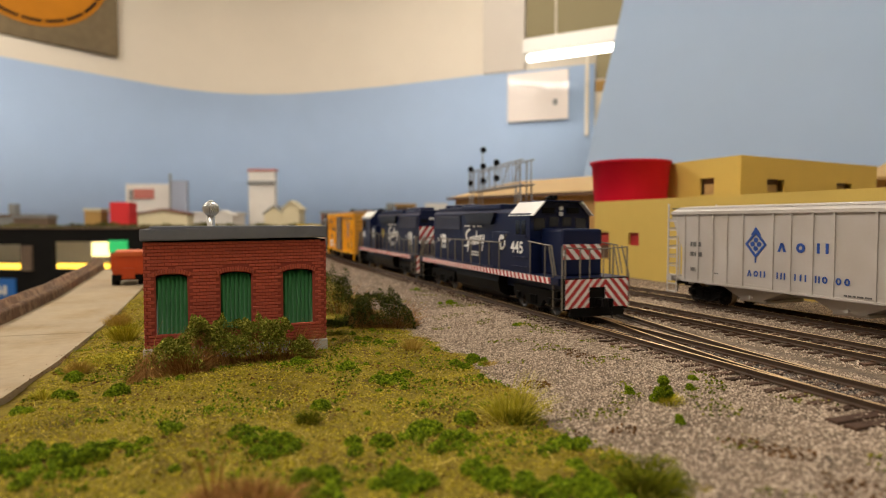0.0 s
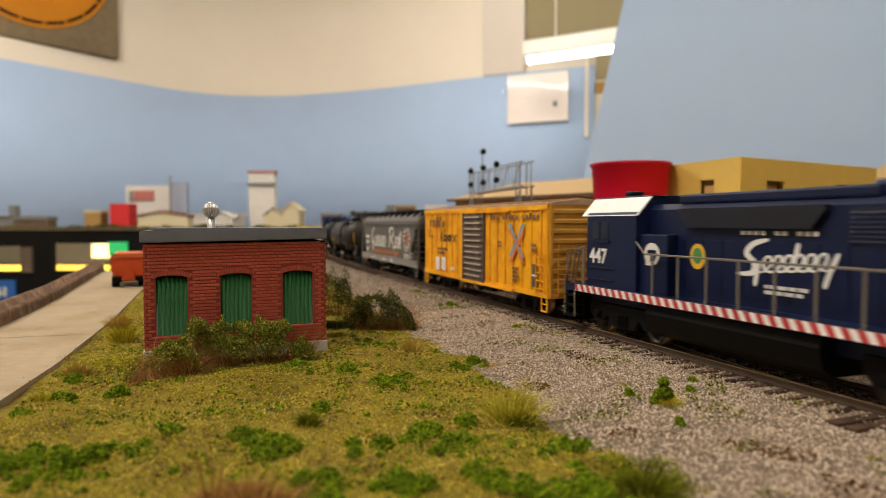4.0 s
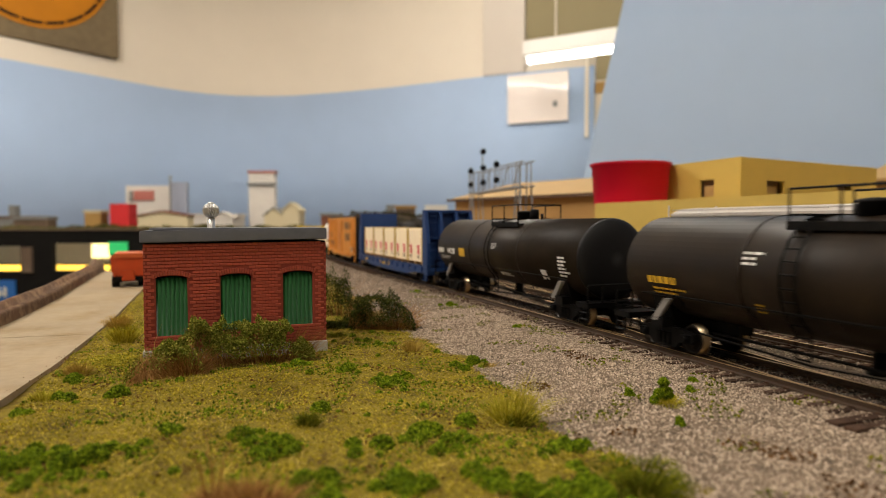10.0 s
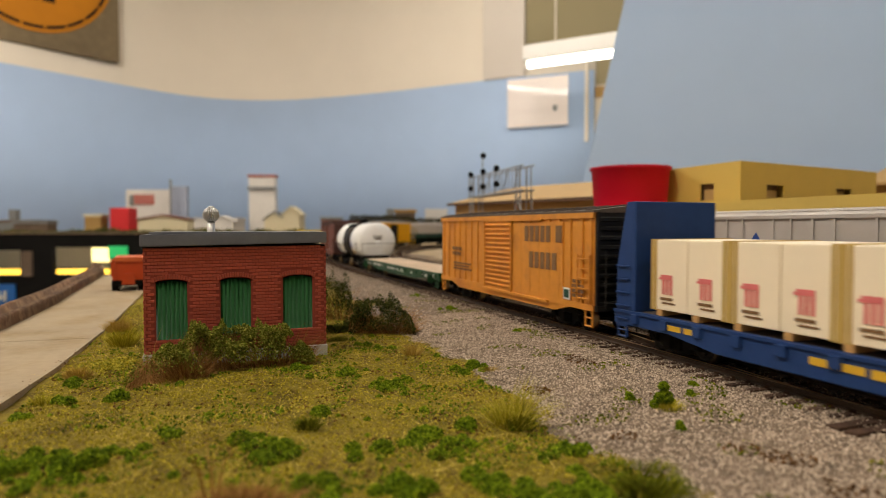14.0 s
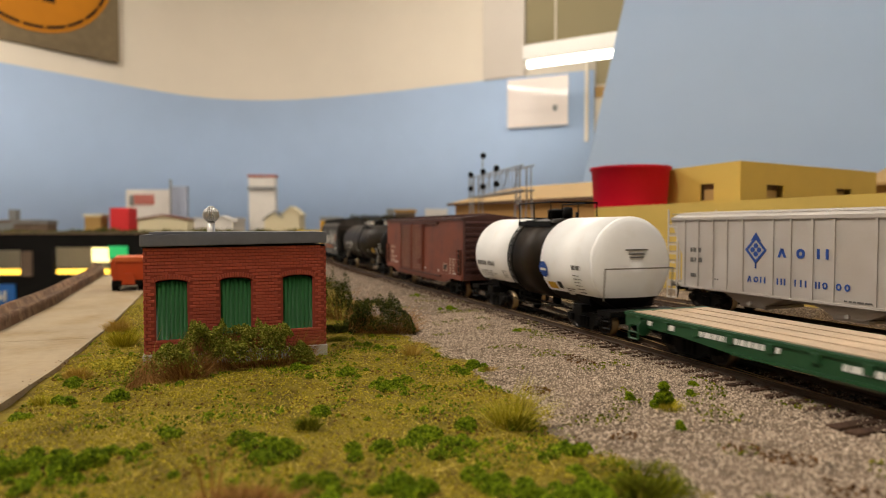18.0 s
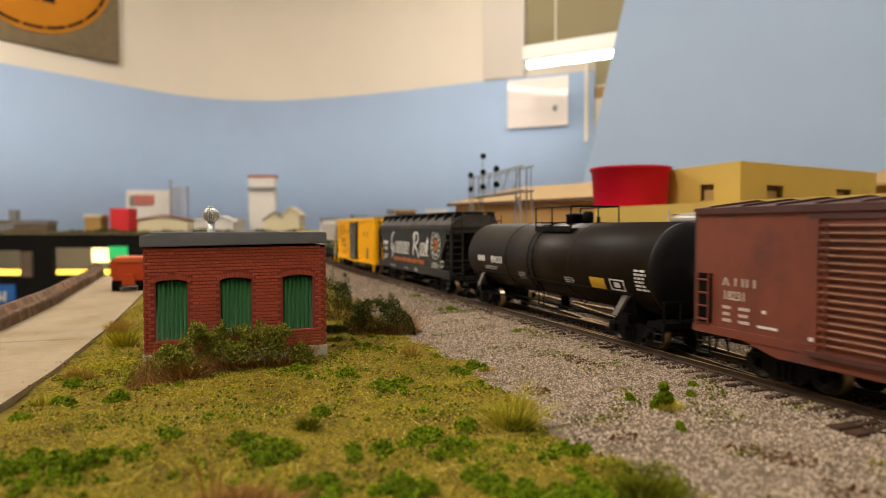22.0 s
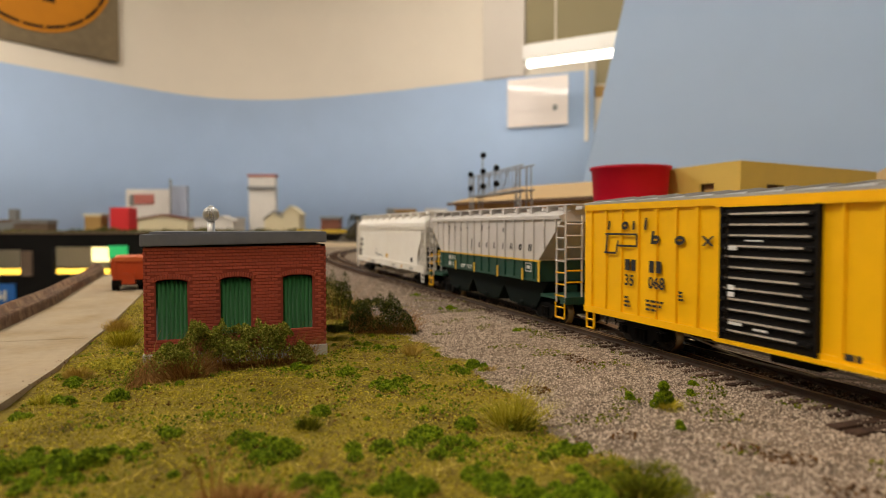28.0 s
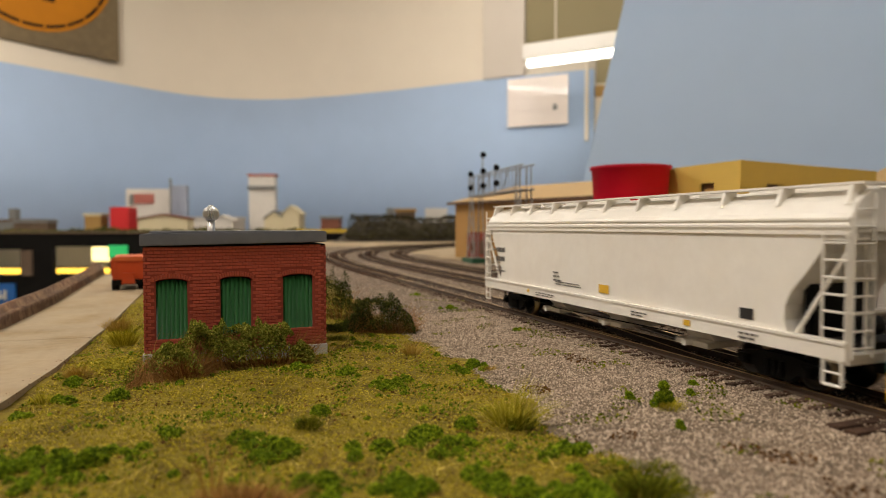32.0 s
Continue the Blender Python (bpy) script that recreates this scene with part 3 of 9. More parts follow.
tuft(.0712, .1420, .0076, 420, (.004, .0150), (.0, .75), M_TUFT, "pale green grass tuft at the edge of the ballast", 21)
tuft(.0725, .1385, .0050, 260, (.003, .006), (.1, .6), M_TUFT_D, "low dark green tuft beside the pale one", 22)
tuft(.0228, .1545, .0042, 300, (.0028, .0052), (.1, .6), M_TUFT_D, "small dark green tuft in the turf", 23)
tuft(.0735, .2300, .0050, 200, (.004, .008), (.1, .6), M_GOLD, "golden dry tuft near the ballast edge", 24)
tuft(-.0395, .2340, .0055, 420, (.003, .0065), (.1, .7), M_GOLD, "golden dry tuft beside the concrete", 25)
tuft(-.0440, .2080, .0050, 260, (.002, .005), (.1, .7), M_TUFT, "pale green tuft at the concrete edge", 26)
tuft(-.0330, .2950, .0080, 700, (.005, .011), (.05, .5), M_TUFT, "tall olive tuft behind the shed corner", 27)
tuft(-.0390, .3300, .0070, 600, (.004, .010), (.05, .6), M_GOLD, "dry tuft along the concrete", 28)
tuft(.0900, .1960, .0040, 160, (.002, .004), (.3, .8), M_GOLD, "orange-brown dry grass beside a weed", 29)
tuft(.1125, .1325, .0044, 420, (.0018, .0042), (.2, .85), M_TUFT, "small weed tuft growing in the ballast", 30)
tuft(.1320, .2530, .0030, 120, (.001, .003), (.3, .9), M_TUFT, "flat weed patch in the ballast", 31)
tuft(-.0010, .1060, .0160, 1300, (.003, .009), (.1, .8), M_TWIG, "dry brown weeds close to the lens", 32, w=.00009)
tuft(.0050, .1130, .0140, 700, (.003, .008), (.1, .7), M_TWIG, "brown weeds among dry stalks close by", 33, w=.00009)
tuft(.0004, .1130, .0010, 9, (.014, .020), (.0, .16), M_TWIG, "single upright dry stalk in front of the shed", 34, w=.00012)


tuft(.0800, .1040, .0150, 900, (.0015, .0040), (.2, .9), M_TUFT_D, "low dark olive weeds at the ballast edge", 35, w=.00012)
tuft(.0760, .0960, .0120, 900, (.002, .005), (.2, .8), M_TUFT_D, "yellow-green weeds at the ballast edge", 36, w=.00012)


def bush(x0, y0, x1, y1, height, depth, stems, leaves, label, seed, leaf=M_LEAF, bare=.3, name="bush", lean=(.0, .7)):
    """A low hedge from (x0, y0) to (x1, y1): dry twigs and many small leaves in uneven clumps."""
    rr = np.random.RandomState(seed)
    ob = thing(name, label, "bush", group="bushes")
    n = stems
    f = rr.rand(n)
    root = np.stack([x0 + (x1 - x0) * f, y0 + (y1 - y0) * f + (rr.rand(n) - .5) * depth * .6, np.full(n, -.0062)], 1)
    blades("brushwood", root, (height * .30, height * .95), lean, .00010, M_TWIG, "", seed=seed, parent=ob)
    hs = np.array([max(.45, .84 + .30 * noise.noise((g * 9 + seed, 0, 0)) + .28 * noise.noise((g * 27 + seed, 5, 0))) for g in np.linspace(0, 1, 60)])
    m = leaves
    g = rr.rand(m)
    h = np.interp(g, np.linspace(0, 1, 60), hs) * height * (np.minimum(1, np.minimum(g, 1 - g) * 3.5 + .3))
    zz = bare + (1 - bare) * rr.rand(m) ** .75
    c = np.stack([x0 + (x1 - x0) * g, y0 + (y1 - y0) * g + (rr.rand(m) - .5) * depth * (1.15 - .5 * zz), -.0060 + h * zz], 1)
    keep = np.array([noise.noise((p[0] * 170, p[1] * 170, p[2] * 170 + seed)) > -.13 for p in c])
    c = c[keep]
    m = len(c)
    s = .00022 + .00032 * rr.rand(m)
    a = rr.randn(m, 3)
    a /= np.linalg.norm(a, axis=1)[:, None]
    b = np.cross(a, rr.randn(m, 3))
    b /= np.linalg.norm(b, axis=1)[:, None]
    v = np.stack([c - a * s[:, None], c + b * (s * .55)[:, None], c + a * s[:, None], c - b * (s * .55)[:, None]], 1)
    q = (np.arange(m) * 4)[:, None] + np.array([[0, 1, 2, 3]])
    part("foliage", bulk("foliage", v.reshape(-1, 3).tolist(), q.tolist(), leaf), None, ob)
    return ob


bush(-.0180, .2310, .0365, .2345, .0182, .015, 1100, 34000, "straggly green bush with dry twigs against the brick shed", 41, bare=.20)
bush(-.0240, .2150, -.0010, .2240, .0120, .017, 1900, 1300, "dry brown twiggy bush beside the green one", 42, bare=.40, lean=(.1, .95))
bush(.0490, .3480, .0740, .3300, .0275, .018, 260, 15000, "dark green bush behind the shed", 43, leaf=M_LEAF_D, bare=.05)
bush(.0615, .2930, .0890, .2800, .0190, .020, 1200, 15000, "dark bush with dry brown skirt at the ballast edge", 44, leaf=M_LEAF_D, bare=.14)
# Dark blades put the shed's shade into the colour of the ground.
tuft(.0560, .3000, .0150, 2600, (.002, .006), (.2, .9), M_LEAF_D, "dark green grass coloured as the shade behind the shed", 45)
tuft(.0520, .2760, .0110, 1500, (.001, .004), (.3, .95), M_TUFT_D, "low green grass beside the shed's corner", 46)

# ---------------------------------------------------------------- ballast stones
def stones(n, x0, x1, y0, y1, power=1.0):
    p = np.stack([x0 + (x1 - x0) * rng.rand(n), y0 + (y1 - y0) * rng.rand(n) ** power], 1)
    ok = np.array([a > edge_x(b) + .004 * noise.noise((a * 300, b * 300, 9)) for a, b in p])
    p = p[ok]
    return np.array([(x, y, ballast_z(x, y) + .0001) for x, y in p])


s1 = stones(125000, .066, .185, .06, .32, 1.1)
crumbs("ballast_stones", s1, .00016 + .00032 * rng.rand(len(s1)) ** 1.7, M_STONE, "grey tan ballast stones beside the near track", seed=8)
mo = np.array([p_ for p_ in stones(9000, .08, .150, .07, .40, 1.0) if noise.noise((p_[0] * 70, p_[1] * 70, 21)) > .25])
crumbs("moss_crumbs", mo + [0, 0, .0004], .0002 + .0003 * rng.rand(len(mo)), M_TUFT_D, "olive moss crumbs among the ballast", seed=19)
mo = np.array([p_ for p_ in stones(5000, .07, .125, .06, .20, 1.0) if noise.noise((p_[0] * 60, p_[1] * 60, 27)) > .38])
crumbs("brown_dirt", mo + [0, 0, .0004], .0002 + .0003 * rng.rand(len(mo)), M_SOIL, "brown dirt among the ballast", seed=20)
s2 = stones(30000, .075, .320, .28, .80, 1.4)
crumbs("far_ballast_stones", s2, .00028 + .0003 * rng.rand(len(s2)), M_STONE, "grey tan ballast stones along the tracks", seed=9)
s3 = stones(26000, .190, .320, .08, .32)
crumbs("yard_ballast_stones", s3, .00022 + .00028 * rng.rand(len(s3)), M_STONE, "grey ballast stones between two tracks", seed=10)
st = np.array([p_ for p_ in stones(9500, .140, .1800, .08, .55, 1.2) if min(abs(p_[0] - .1512), abs(p_[0] - .1677)) > .0013])
st[:, 2] = -.0024 + .0006 * rng.rand(len(st))
crumbs("stray_ballast", st, .00016 + .00024 * rng.rand(len(st)), M_STONE, "ballast stones strewn over the ties", seed=12)
ed = np.array([(-.058 + .0040 * (y - .02) / .185 + (.0045 * max(0, y - .205) / .05) + .0016 * rng.randn(), y, -.0050) for y in .05 + .30 * rng.rand(220)])
crumbs("edge_dirt", ed, .00009 + .0002 * rng.rand(len(ed)), M_SOIL, "brown dirt along the edge of the concrete", seed=13)
s4 = stones(5000, .155, .168, .10, .50)
crumbs("dark_ballast_stones", s4 + [0, 0, .0002], .0004 + .0004 * rng.rand(len(s4)), M_STONE_D, "dark ballast stones between the rails", seed=11)

# ---------------------------------------------------------------- tracks
RAIL_PROF = [(-.0010, -.0021), (.0010, -.0021), (.0009, -.0017), (.00028, -.0014), (.00028, -.0006), (.00045, -.0004), (.00045, -.00006), (.0003, 0), (-.0003, 0), (-.00045, -.00006), (-.00045, -.0004),
             (-.00028, -.0006), (-.00028, -.0014), (-.0009, -.0017)]


def rail_mesh(line):
    """A rail swept along a line of (x, y, heading)."""
    n = len(RAIL_PROF)
    verts, faces, top = [], [], []
    for x, y, h in line:
        c, s = math.cos(h), math.sin(h)
        verts += [(x + dx * c, y - dx * s, z) for dx, z in RAIL_PROF]
    for k in range(len(line) - 1):
        for i in range(n):
            j = (i + 1) % n
            faces.append((k * n + i, k * n + j, (k + 1) * n + j, (k + 1) * n + i))
            top.append(i in (6, 7, 8))
    me = bulk("rail", verts, faces, M_RAIL)
    me.materials.append(M_RAILTOP)
    for p, t in zip(me.polygons, top):
        p.material_index = int(t)
    return me


def side_line(tab, off):
    return [(x + math.cos(h) * off, y - math.sin(h) * off, h) for _, x, y, h in tab]


def tie_mesh(length, w=.0024):
    bm = bm_new()
    box(bm, -length / 2, length / 2, -w / 2, w / 2, -.0042, -.0021, bevel=0)
    v = sorted(bm.verts, key=lambda q: q.co.z)
    for q in v[4:]:
        q.co.x *= .985
        q.co.y *= .88
    for sx in (-1, 1):
        for d in (-1, 1):
            box(bm, sx * .00825 + d * .0011 - .0004, sx * .00825 + d * .0011 + .0004, -.0007, .0007, -.0021, -.0016)
    return mesh_of("tie", bm, M_TIE)


ME_TIE = tie_mesh(.0295)
ME_TIE_LONG = tie_mesh(.0345)


def lay_track(offset, label, s0, s1, near0, near1, seed, sleeper=None):
    """Two rails on ties; ties between near0 and near1 are single pieces, those beyond are joined."""
    rr = random.Random(seed)
    t = thing("railway_track", label, "railway track", group="tracks")
    tab = [r for r in track_table(offset) if s0 <= r[0] <= s1]
    for off in (-.00825, .00825):
        part("rail", rail_mesh(side_line(tab, off)), None, t, "brown weathered rail with a bright running edge")
    far_v, far_f = [], []
    tie = sleeper or ME_TIE
    bv = [tuple(v.co) for v in tie.vertices]
    bf = [tuple(p.vertices) for p in tie.polygons]
    s = s0
    while s < s1 - .01:
        i = int((s - tab[0][0]) / .01)
        i = min(max(i, 0), len(tab) - 2)
        g = (s - tab[i][0]) / .01
        x = tab[i][1] + (tab[i + 1][1] - tab[i][1]) * g
        y = tab[i][2] + (tab[i + 1][2] - tab[i][2]) * g
        m = pose(x + rr.uniform(-.0005, .0005), y, rr.uniform(-.0002, .0001), 0, 0, -math.degrees(tab[i][3]) + rr.uniform(-1.5, 1.5))
        if near0 <= s <= near1:
            ob = part("tie", tie, None, t)
            ob.matrix_basis = m
        else:
            k = len(far_v)
            far_v += [tuple(m @ Vector(v)) for v in bv]
            far_f += [tuple(a + k for a in f) for f in bf]
        s += .0064
    if far_v:
        tagged(part("far_ties", bulk("far_ties", far_v, far_f, M_TIE), None, t), kind="stuff")
    return t


lay_track(-.0016, "main line track with brown ties in pale ballast", -3.25, 2.6, .05, 1.1, 1, ME_TIE_LONG)
lay_track(.0518, "empty second track beside the main line", -.6, 2.2, .05, .75, 2)
lay_track(.1024, "side track on which a grey hopper stands", -.6, 2.0, .15, .55, 3)
# turnout: the second route leaves the main line towards the second track
tt = thing("turnout_rails", "turnout rails leaving the main line for the second track", "railway track")


def turn_x(y):
    if y < .118:
        return 0.0
    if y < .24:
        return .0165 * ((y - .118) / .122) ** 1.35
    f = .0165 + (y - .24) * .1826
    return f if y < .40 else f - .0006 * (y - .40) / .1


for base, y0, y1, nm in ((.1512, .118, .46, "closure_rail"), (.1677, .10, .46, "stock_rail")):
    n = 60
    ln = []
    for i in range(n + 1):
        y = y0 + (y1 - y0) * i / n
        ln.append((base + turn_x(y), y, math.atan2(turn_x(y + .002) - turn_x(y - .002), .004)))
    part(nm, rail_mesh(ln), None, tt)
part("check_rail", rail_mesh([(.1532, .205 + .05 * i / 8, 0) for i in range(9)]), None, tt)
bm = bm_new()
for i in range(2):
    prism(bm, [(.1665 + i * .0018, .2300), (.1680 + i * .0018, .2300), (.1700 + i * .0042, .2620), (.1690 + i * .0042, .2620)], -.0004, .00005, "z")
part("frog", bm, M_RAILTOP, tt, "bright metal crossing of two rails")
for y in (.1035, .0990):
    bm = bm_new()
    box(bm, .1345, .178, y - .0016, y + .0016, -.0044, -.0019, bevel=.0002)
    part("long_tie", bm, M_TIE, tt, "long dark turnout tie")
# ---------------------------------------------------------------- brick shed
SW, SD, SH = .0640, .034, .0365
shed = thing("brick_shed", "small red brick shed with three green corrugated doors", "shed", at=pose(-.0208, .2449, 0, 0, 0, -.98))
DOORS = [(.0039, .0143, .0035, .0238), (.0256, .0363, .0044, .0241), (.0479, .0589, .0047, .0245)]


def sag(s):
    """The wall's top rises a little towards the free end."""
    return .0008 * s / SW


PANELS = [(a, b, .0004, .0024, -.0014, SH) for a, b in ((0, DOORS[0][0]), (DOORS[0][1], DOORS[1][0]), (DOORS[1][1], DOORS[2][0]), (DOORS[2][1], SW))]
for d in DOORS:
    PANELS += [(d[0], d[1], .0004, .0024, d[3] + .0012, SH), (d[0], d[1], .0004, .0024, -.0014, d[2])]
PANELS += [(0, .0020, .0024, SD, -.0014, SH), (SW - .0020, SW, .0024, SD, -.0014, SH), (.0020, SW - .0020, SD - .002, SD, -.0014, SH)]
walls = [part("wall", box(bm_new(), *q), M_MORTAR, shed, "red brick wall with recessed joints") for q in PANELS]
wall = walls[0]
bm = bm_new()
box(bm, -.0006, SW + .0004, -.0004, SD + .0004, -.0062, -.0015, bevel=.0003)
part("foundation", bm, M_FOUND, shed, "pale concrete foundation")
# Black filler under the slab; the eaves' shade line is its colour.
bm = bm_new()
box(bm, .0006, SW - .0002, .0006, SD - .0006, SH - .0004, SH + .0006)
part("eaves_shadow", bm, M_BLACK, shed)
bm = bm_new()
v = []
prism(bm, [(-.0010, -.0012), (SW + .0002, -.0012), (SW + .0002, SD + .001), (-.0010, SD + .001)], SH + .0004, SH + .0046, "z")
for q in bm.verts:
    q.co.z += .0010 * (q.co.x / SW)
bmesh.ops.bevel(bm, geom=list(bm.edges), offset=.0003, segments=2, affect="EDGES")
roof = part("roof", bm, M_GREY_ROOF, shed, "flat grey roof slab")
bm = bm_new()
box(bm, .0020, SW - .0030, .0015, SD - .002, SH + .0048, SH + .0056)
part("roof_covering", bm, M_GREY_ROOF, roof)
# turned roof vent
vent = part("roof_vent", lathe(bm_new(), [(.0410, .0026), (.0418, .0017), (.0424, .0014), (.0458, .0014)], n=20, origin=(.0226, .010, 0), axis="z"), M_SILVER, shed, "silver ball roof vent")
bm = bm_new()
n = 22
for i in range(n):
    a0, a1 = 2 * math.pi * i / n, 2 * math.pi * (i + 1) / n
    am = (a0 + a1) / 2
    prev = None
    for k in range(9):
        t = math.pi * (.06 + .88 * k / 8)
        z, r = .0486 - math.cos(t) * .0029, math.sin(t) * .0029
        row = [bm.verts.new((.0226 + math.cos(a) * r * q, .010 + math.sin(a) * r * q, z)) for a, q in ((a0, .90), (am, 1.06), (a1, .90))]
        if prev:
            for j in range(2):
                f = bm.faces.new((prev[j], prev[j + 1], row[j + 1], row[j]))
        prev = row
part("vent_head", bm, M_SILVER, vent)
bm = bm_new()
lathe(bm, [(.0511, .0011), (.0516, .0011), (.0518, .0006), (.0519, 0)], n=14, origin=(.0226, .010, 0), axis="z")
part("vent_cap", bm, M_SILVER, vent)
for a, b, z0, z1 in DOORS:
    bm = bm_new()
    n = 7
    pts_f = []
    for i in range(n * 4 + 1):
        s = a + (b - a) * i / (n * 4)
        pts_f.append((s, .0010 + .00032 * math.cos(2 * math.pi * i / 4)))
    rows = []
    for s, y in pts_f:
        top = z1 + .0011 * (1 - ((s - (a + b) / 2) / ((b - a) / 2)) ** 2)
        rows.append((bm.verts.new((s, y, z0)), bm.verts.new((s, y, top))))
    for p, q in zip(rows, rows[1:]):
        f = bm.faces.new((p[0], q[0], q[1], p[1]))
        f.smooth = True
    bmesh.ops.solidify(bm, geom=list(bm.faces), thickness=.0004)
    part("corrugated_door", bm, M_GREEN_DOOR, shed, "green corrugated metal door")
    # arch of soldier bricks
    for i in range(15):
        f = -1 + 2 * i / 14
        s = (a + b) / 2 + f * ((b - a) / 2 + .0006)
        z = z1 + .0004 + .0012 * (1 - f * f)
        bm = bm_new()
        box(bm, -.00032, .00032, -.0003, .0006, 0, .0016)
        ob = part("arch_brick", bm, M_BRICK, wall)
        ob.matrix_basis = pose(s, .0002, z, 0, f * 14, 0)
# bricks
BL, BH, BG = .00230, .00108, .00014
bm = bm_new()
box(bm, -BL / 2 + .00006, BL / 2 - .00006, -.00026, .0005, 0, BH)
top = [q for q in bm.verts if q.co.y < 0]
for q in top:
    q.co.x *= .95
    q.co.z = BH / 2 + (q.co.z - BH / 2) * .72
ME_BRICK = mesh_of("brick", bm, M_BRICK)
spots = []
rows_n = int((SH + .0016) / (BH + BG))
for k in range(rows_n):
    z = -.0014 + k * (BH + BG)
    s = (.5 if k % 2 else 0) * BL + BL * .5
    while s < SW - BL * .4:
        free = True
        for a, b, z0, z1 in DOORS:
            f = (s - (a + b) / 2) / ((b - a) / 2 + .0012)
            arch = z1 + .0016 + (.0014 * (1 - f * f) if abs(f) < 1 else 0)
            if a - BL * .45 < s < b + BL * .45 and z0 - BH < z < arch:
                free = False
        if free:
            spots.append((s, z))
        s += BL
rb = random.Random(5)
spots.sort(key=lambda p: -p[1])
fv, ff = [], []
bv = [tuple(q.co) for q in ME_BRICK.vertices]
bf = [tuple(p.vertices) for p in ME_BRICK.polygons]
for i, (s, z) in enumerate(spots):
    m = pose(s, .0004 + rb.uniform(-.00006, .00006), z + sag(s), 0, rb.uniform(-.6, .6), rb.uniform(-1.5, 1.5))
    if i < 300:
        part("brick", ME_BRICK, None, wall).matrix_basis = m
    else:
        k = len(fv)
        fv += [tuple(m @ Vector(q)) for q in bv]
        ff += [tuple(a + k for a in f) for f in bf]
for x, sd in ((0, 1), (SW, -1)):
    for k in range(rows_n):
        y = BL * (.5 if k % 2 else 1.0)
        while y < SD:
            m = pose(x + sd * .0001, y, -.0014 + k * (BH + BG), 0, 0, 90 if sd < 0 else -90)
            kk = len(fv)
            fv += [tuple(m @ Vector(q)) for q in bv]
            ff += [tuple(a + kk for a in f) for f in bf]
            y += BL
tagged(part("lower_bricks", bulk("lower_bricks", fv, ff, M_BRICK), None, wall), kind="stuff")
# ---------------------------------------------------------------- rolling stock
# In a car's own space y runs along the car (its leading end at -y), z = 0 is the rail top and the side towards the field is -x.
# "u" is the distance along the car from its trailing end.
TRAIN = []     # thing, middle at the start, half the bogie spacing, offset
WHEELS = []    # wheelset, x, y, radius
HALF = 0.0185


def sbox(bm, L, sx, w, u0, u1, z0, z1, proud, inset=0.0002):
    """A plate on the side plane x = sx * w, from u0 to u1."""
    return box(bm, sx * (w - inset), sx * (w + proud), L / 2 - u0, L / 2 - u1, z0, z1)


def wheel_mesh(r):
    bm = bm_new()
    for sx in (-1, 1):
        prof = [(sx * 0.0068, 0.0), (sx * 0.0068, r + 0.0006), (sx * 0.0075, r + 0.0006), (sx * 0.0078, r), (sx * 0.0096, r),
                (sx * 0.0096, r * 0.82), (sx * 0.0091, r * 0.78), (sx * 0.0091, r * 0.35), (sx * 0.0099, r * 0.28), (sx * 0.0099, 0.0)]
        lathe(bm, prof, n=24, axis="x")
        for k in range(5):
            a = 2 * math.pi * k / 5
            c, s = math.cos(a) * r * 0.56, math.sin(a) * r * 0.56
            rod(bm, (sx * 0.0088, c, s), (sx * 0.0094, c, s), r * 0.1, n=6)
    rod(bm, (-0.0098, 0, 0), (0.0098, 0, 0), 0.0011, n=8)
    me = mesh_of("wheelset", bm, P_WHEEL)
    me.materials.append(P_TREAD)
    for p in me.polygons:
        c = p.center
        d = math.hypot(c.y, c.z)
        if d > r * 0.97:
            p.material_index = 1
    return me


def bogie_mesh(wb, z0, loco=False):
    bm = bm_new()
    for sx in (-1, 1):
        x0, x1 = sx * 0.0102, sx * 0.0124
        h = wb / 2
        if loco:
            out = [(-h - .006, z0 + .001), (-h - .003, z0 - .002), (-h + .003, z0 - .002), (-h + .006, z0 + .0005), (-.006, z0 - .0035), (.006, z0 - .0035),
                   (h - .006, z0 + .0005), (h - .003, z0 - .002), (h + .003, z0 - .002), (h + .006, z0 + .001), (h + .006, z0 + .005), (-h - .006, z0 + .005)]
        else:
            out = [(-h - .0035, z0), (-h - .002, z0 - .0015), (-h + .003, z0 - .0015), (-.005, z0 - .0036), (.005, z0 - .0036), (h - .003, z0 - .0015),
                   (h + .002, z0 - .0015), (h + .0035, z0), (h + .003, z0 + .002), (.006, z0 + .0032), (-.006, z0 + .0032), (-h - .003, z0 + .002)]
        prism(bm, out, x0, x1, "x")
        for y in (-h, h):
            box(bm, x1, x1 + sx * 0.0009, y - .0017, y + .0017, z0 - .0012, z0 + .0016)
            rod(bm, (x1, y, z0), (x1 + sx * 0.0016, y, z0), 0.0012, n=8)
        for k in (-1, 0, 1):
            rod(bm, (x1 + sx * .0001, k * .0022, z0 - .0028), (x1 + sx * .0001, k * .0022, z0 + .0015), 0.0009, n=6)
    box(bm, -.0115, .0115, -.0035, .0035, z0 - .001, z0 + .0035)
    for y in (-wb / 2, wb / 2):
        for sx in (-1, 1):
            box(bm, sx * .0060, sx * .0098, y + .0056 * (1 if y < 0 else -1), y + .0068 * (1 if y < 0 else -1), z0 - .002, z0 + .001)
    return mesh_of("bogie", bm, P_BLACK)


R_CAR, R_LOCO = 0.0050, 0.0059
ME_WHEEL, ME_WHEEL_L = wheel_mesh(R_CAR), wheel_mesh(R_LOCO)
ME_BOGIE, ME_BOGIE_L = bogie_mesh(0.0205, 0.0052), bogie_mesh(0.0315, 0.0070, True)


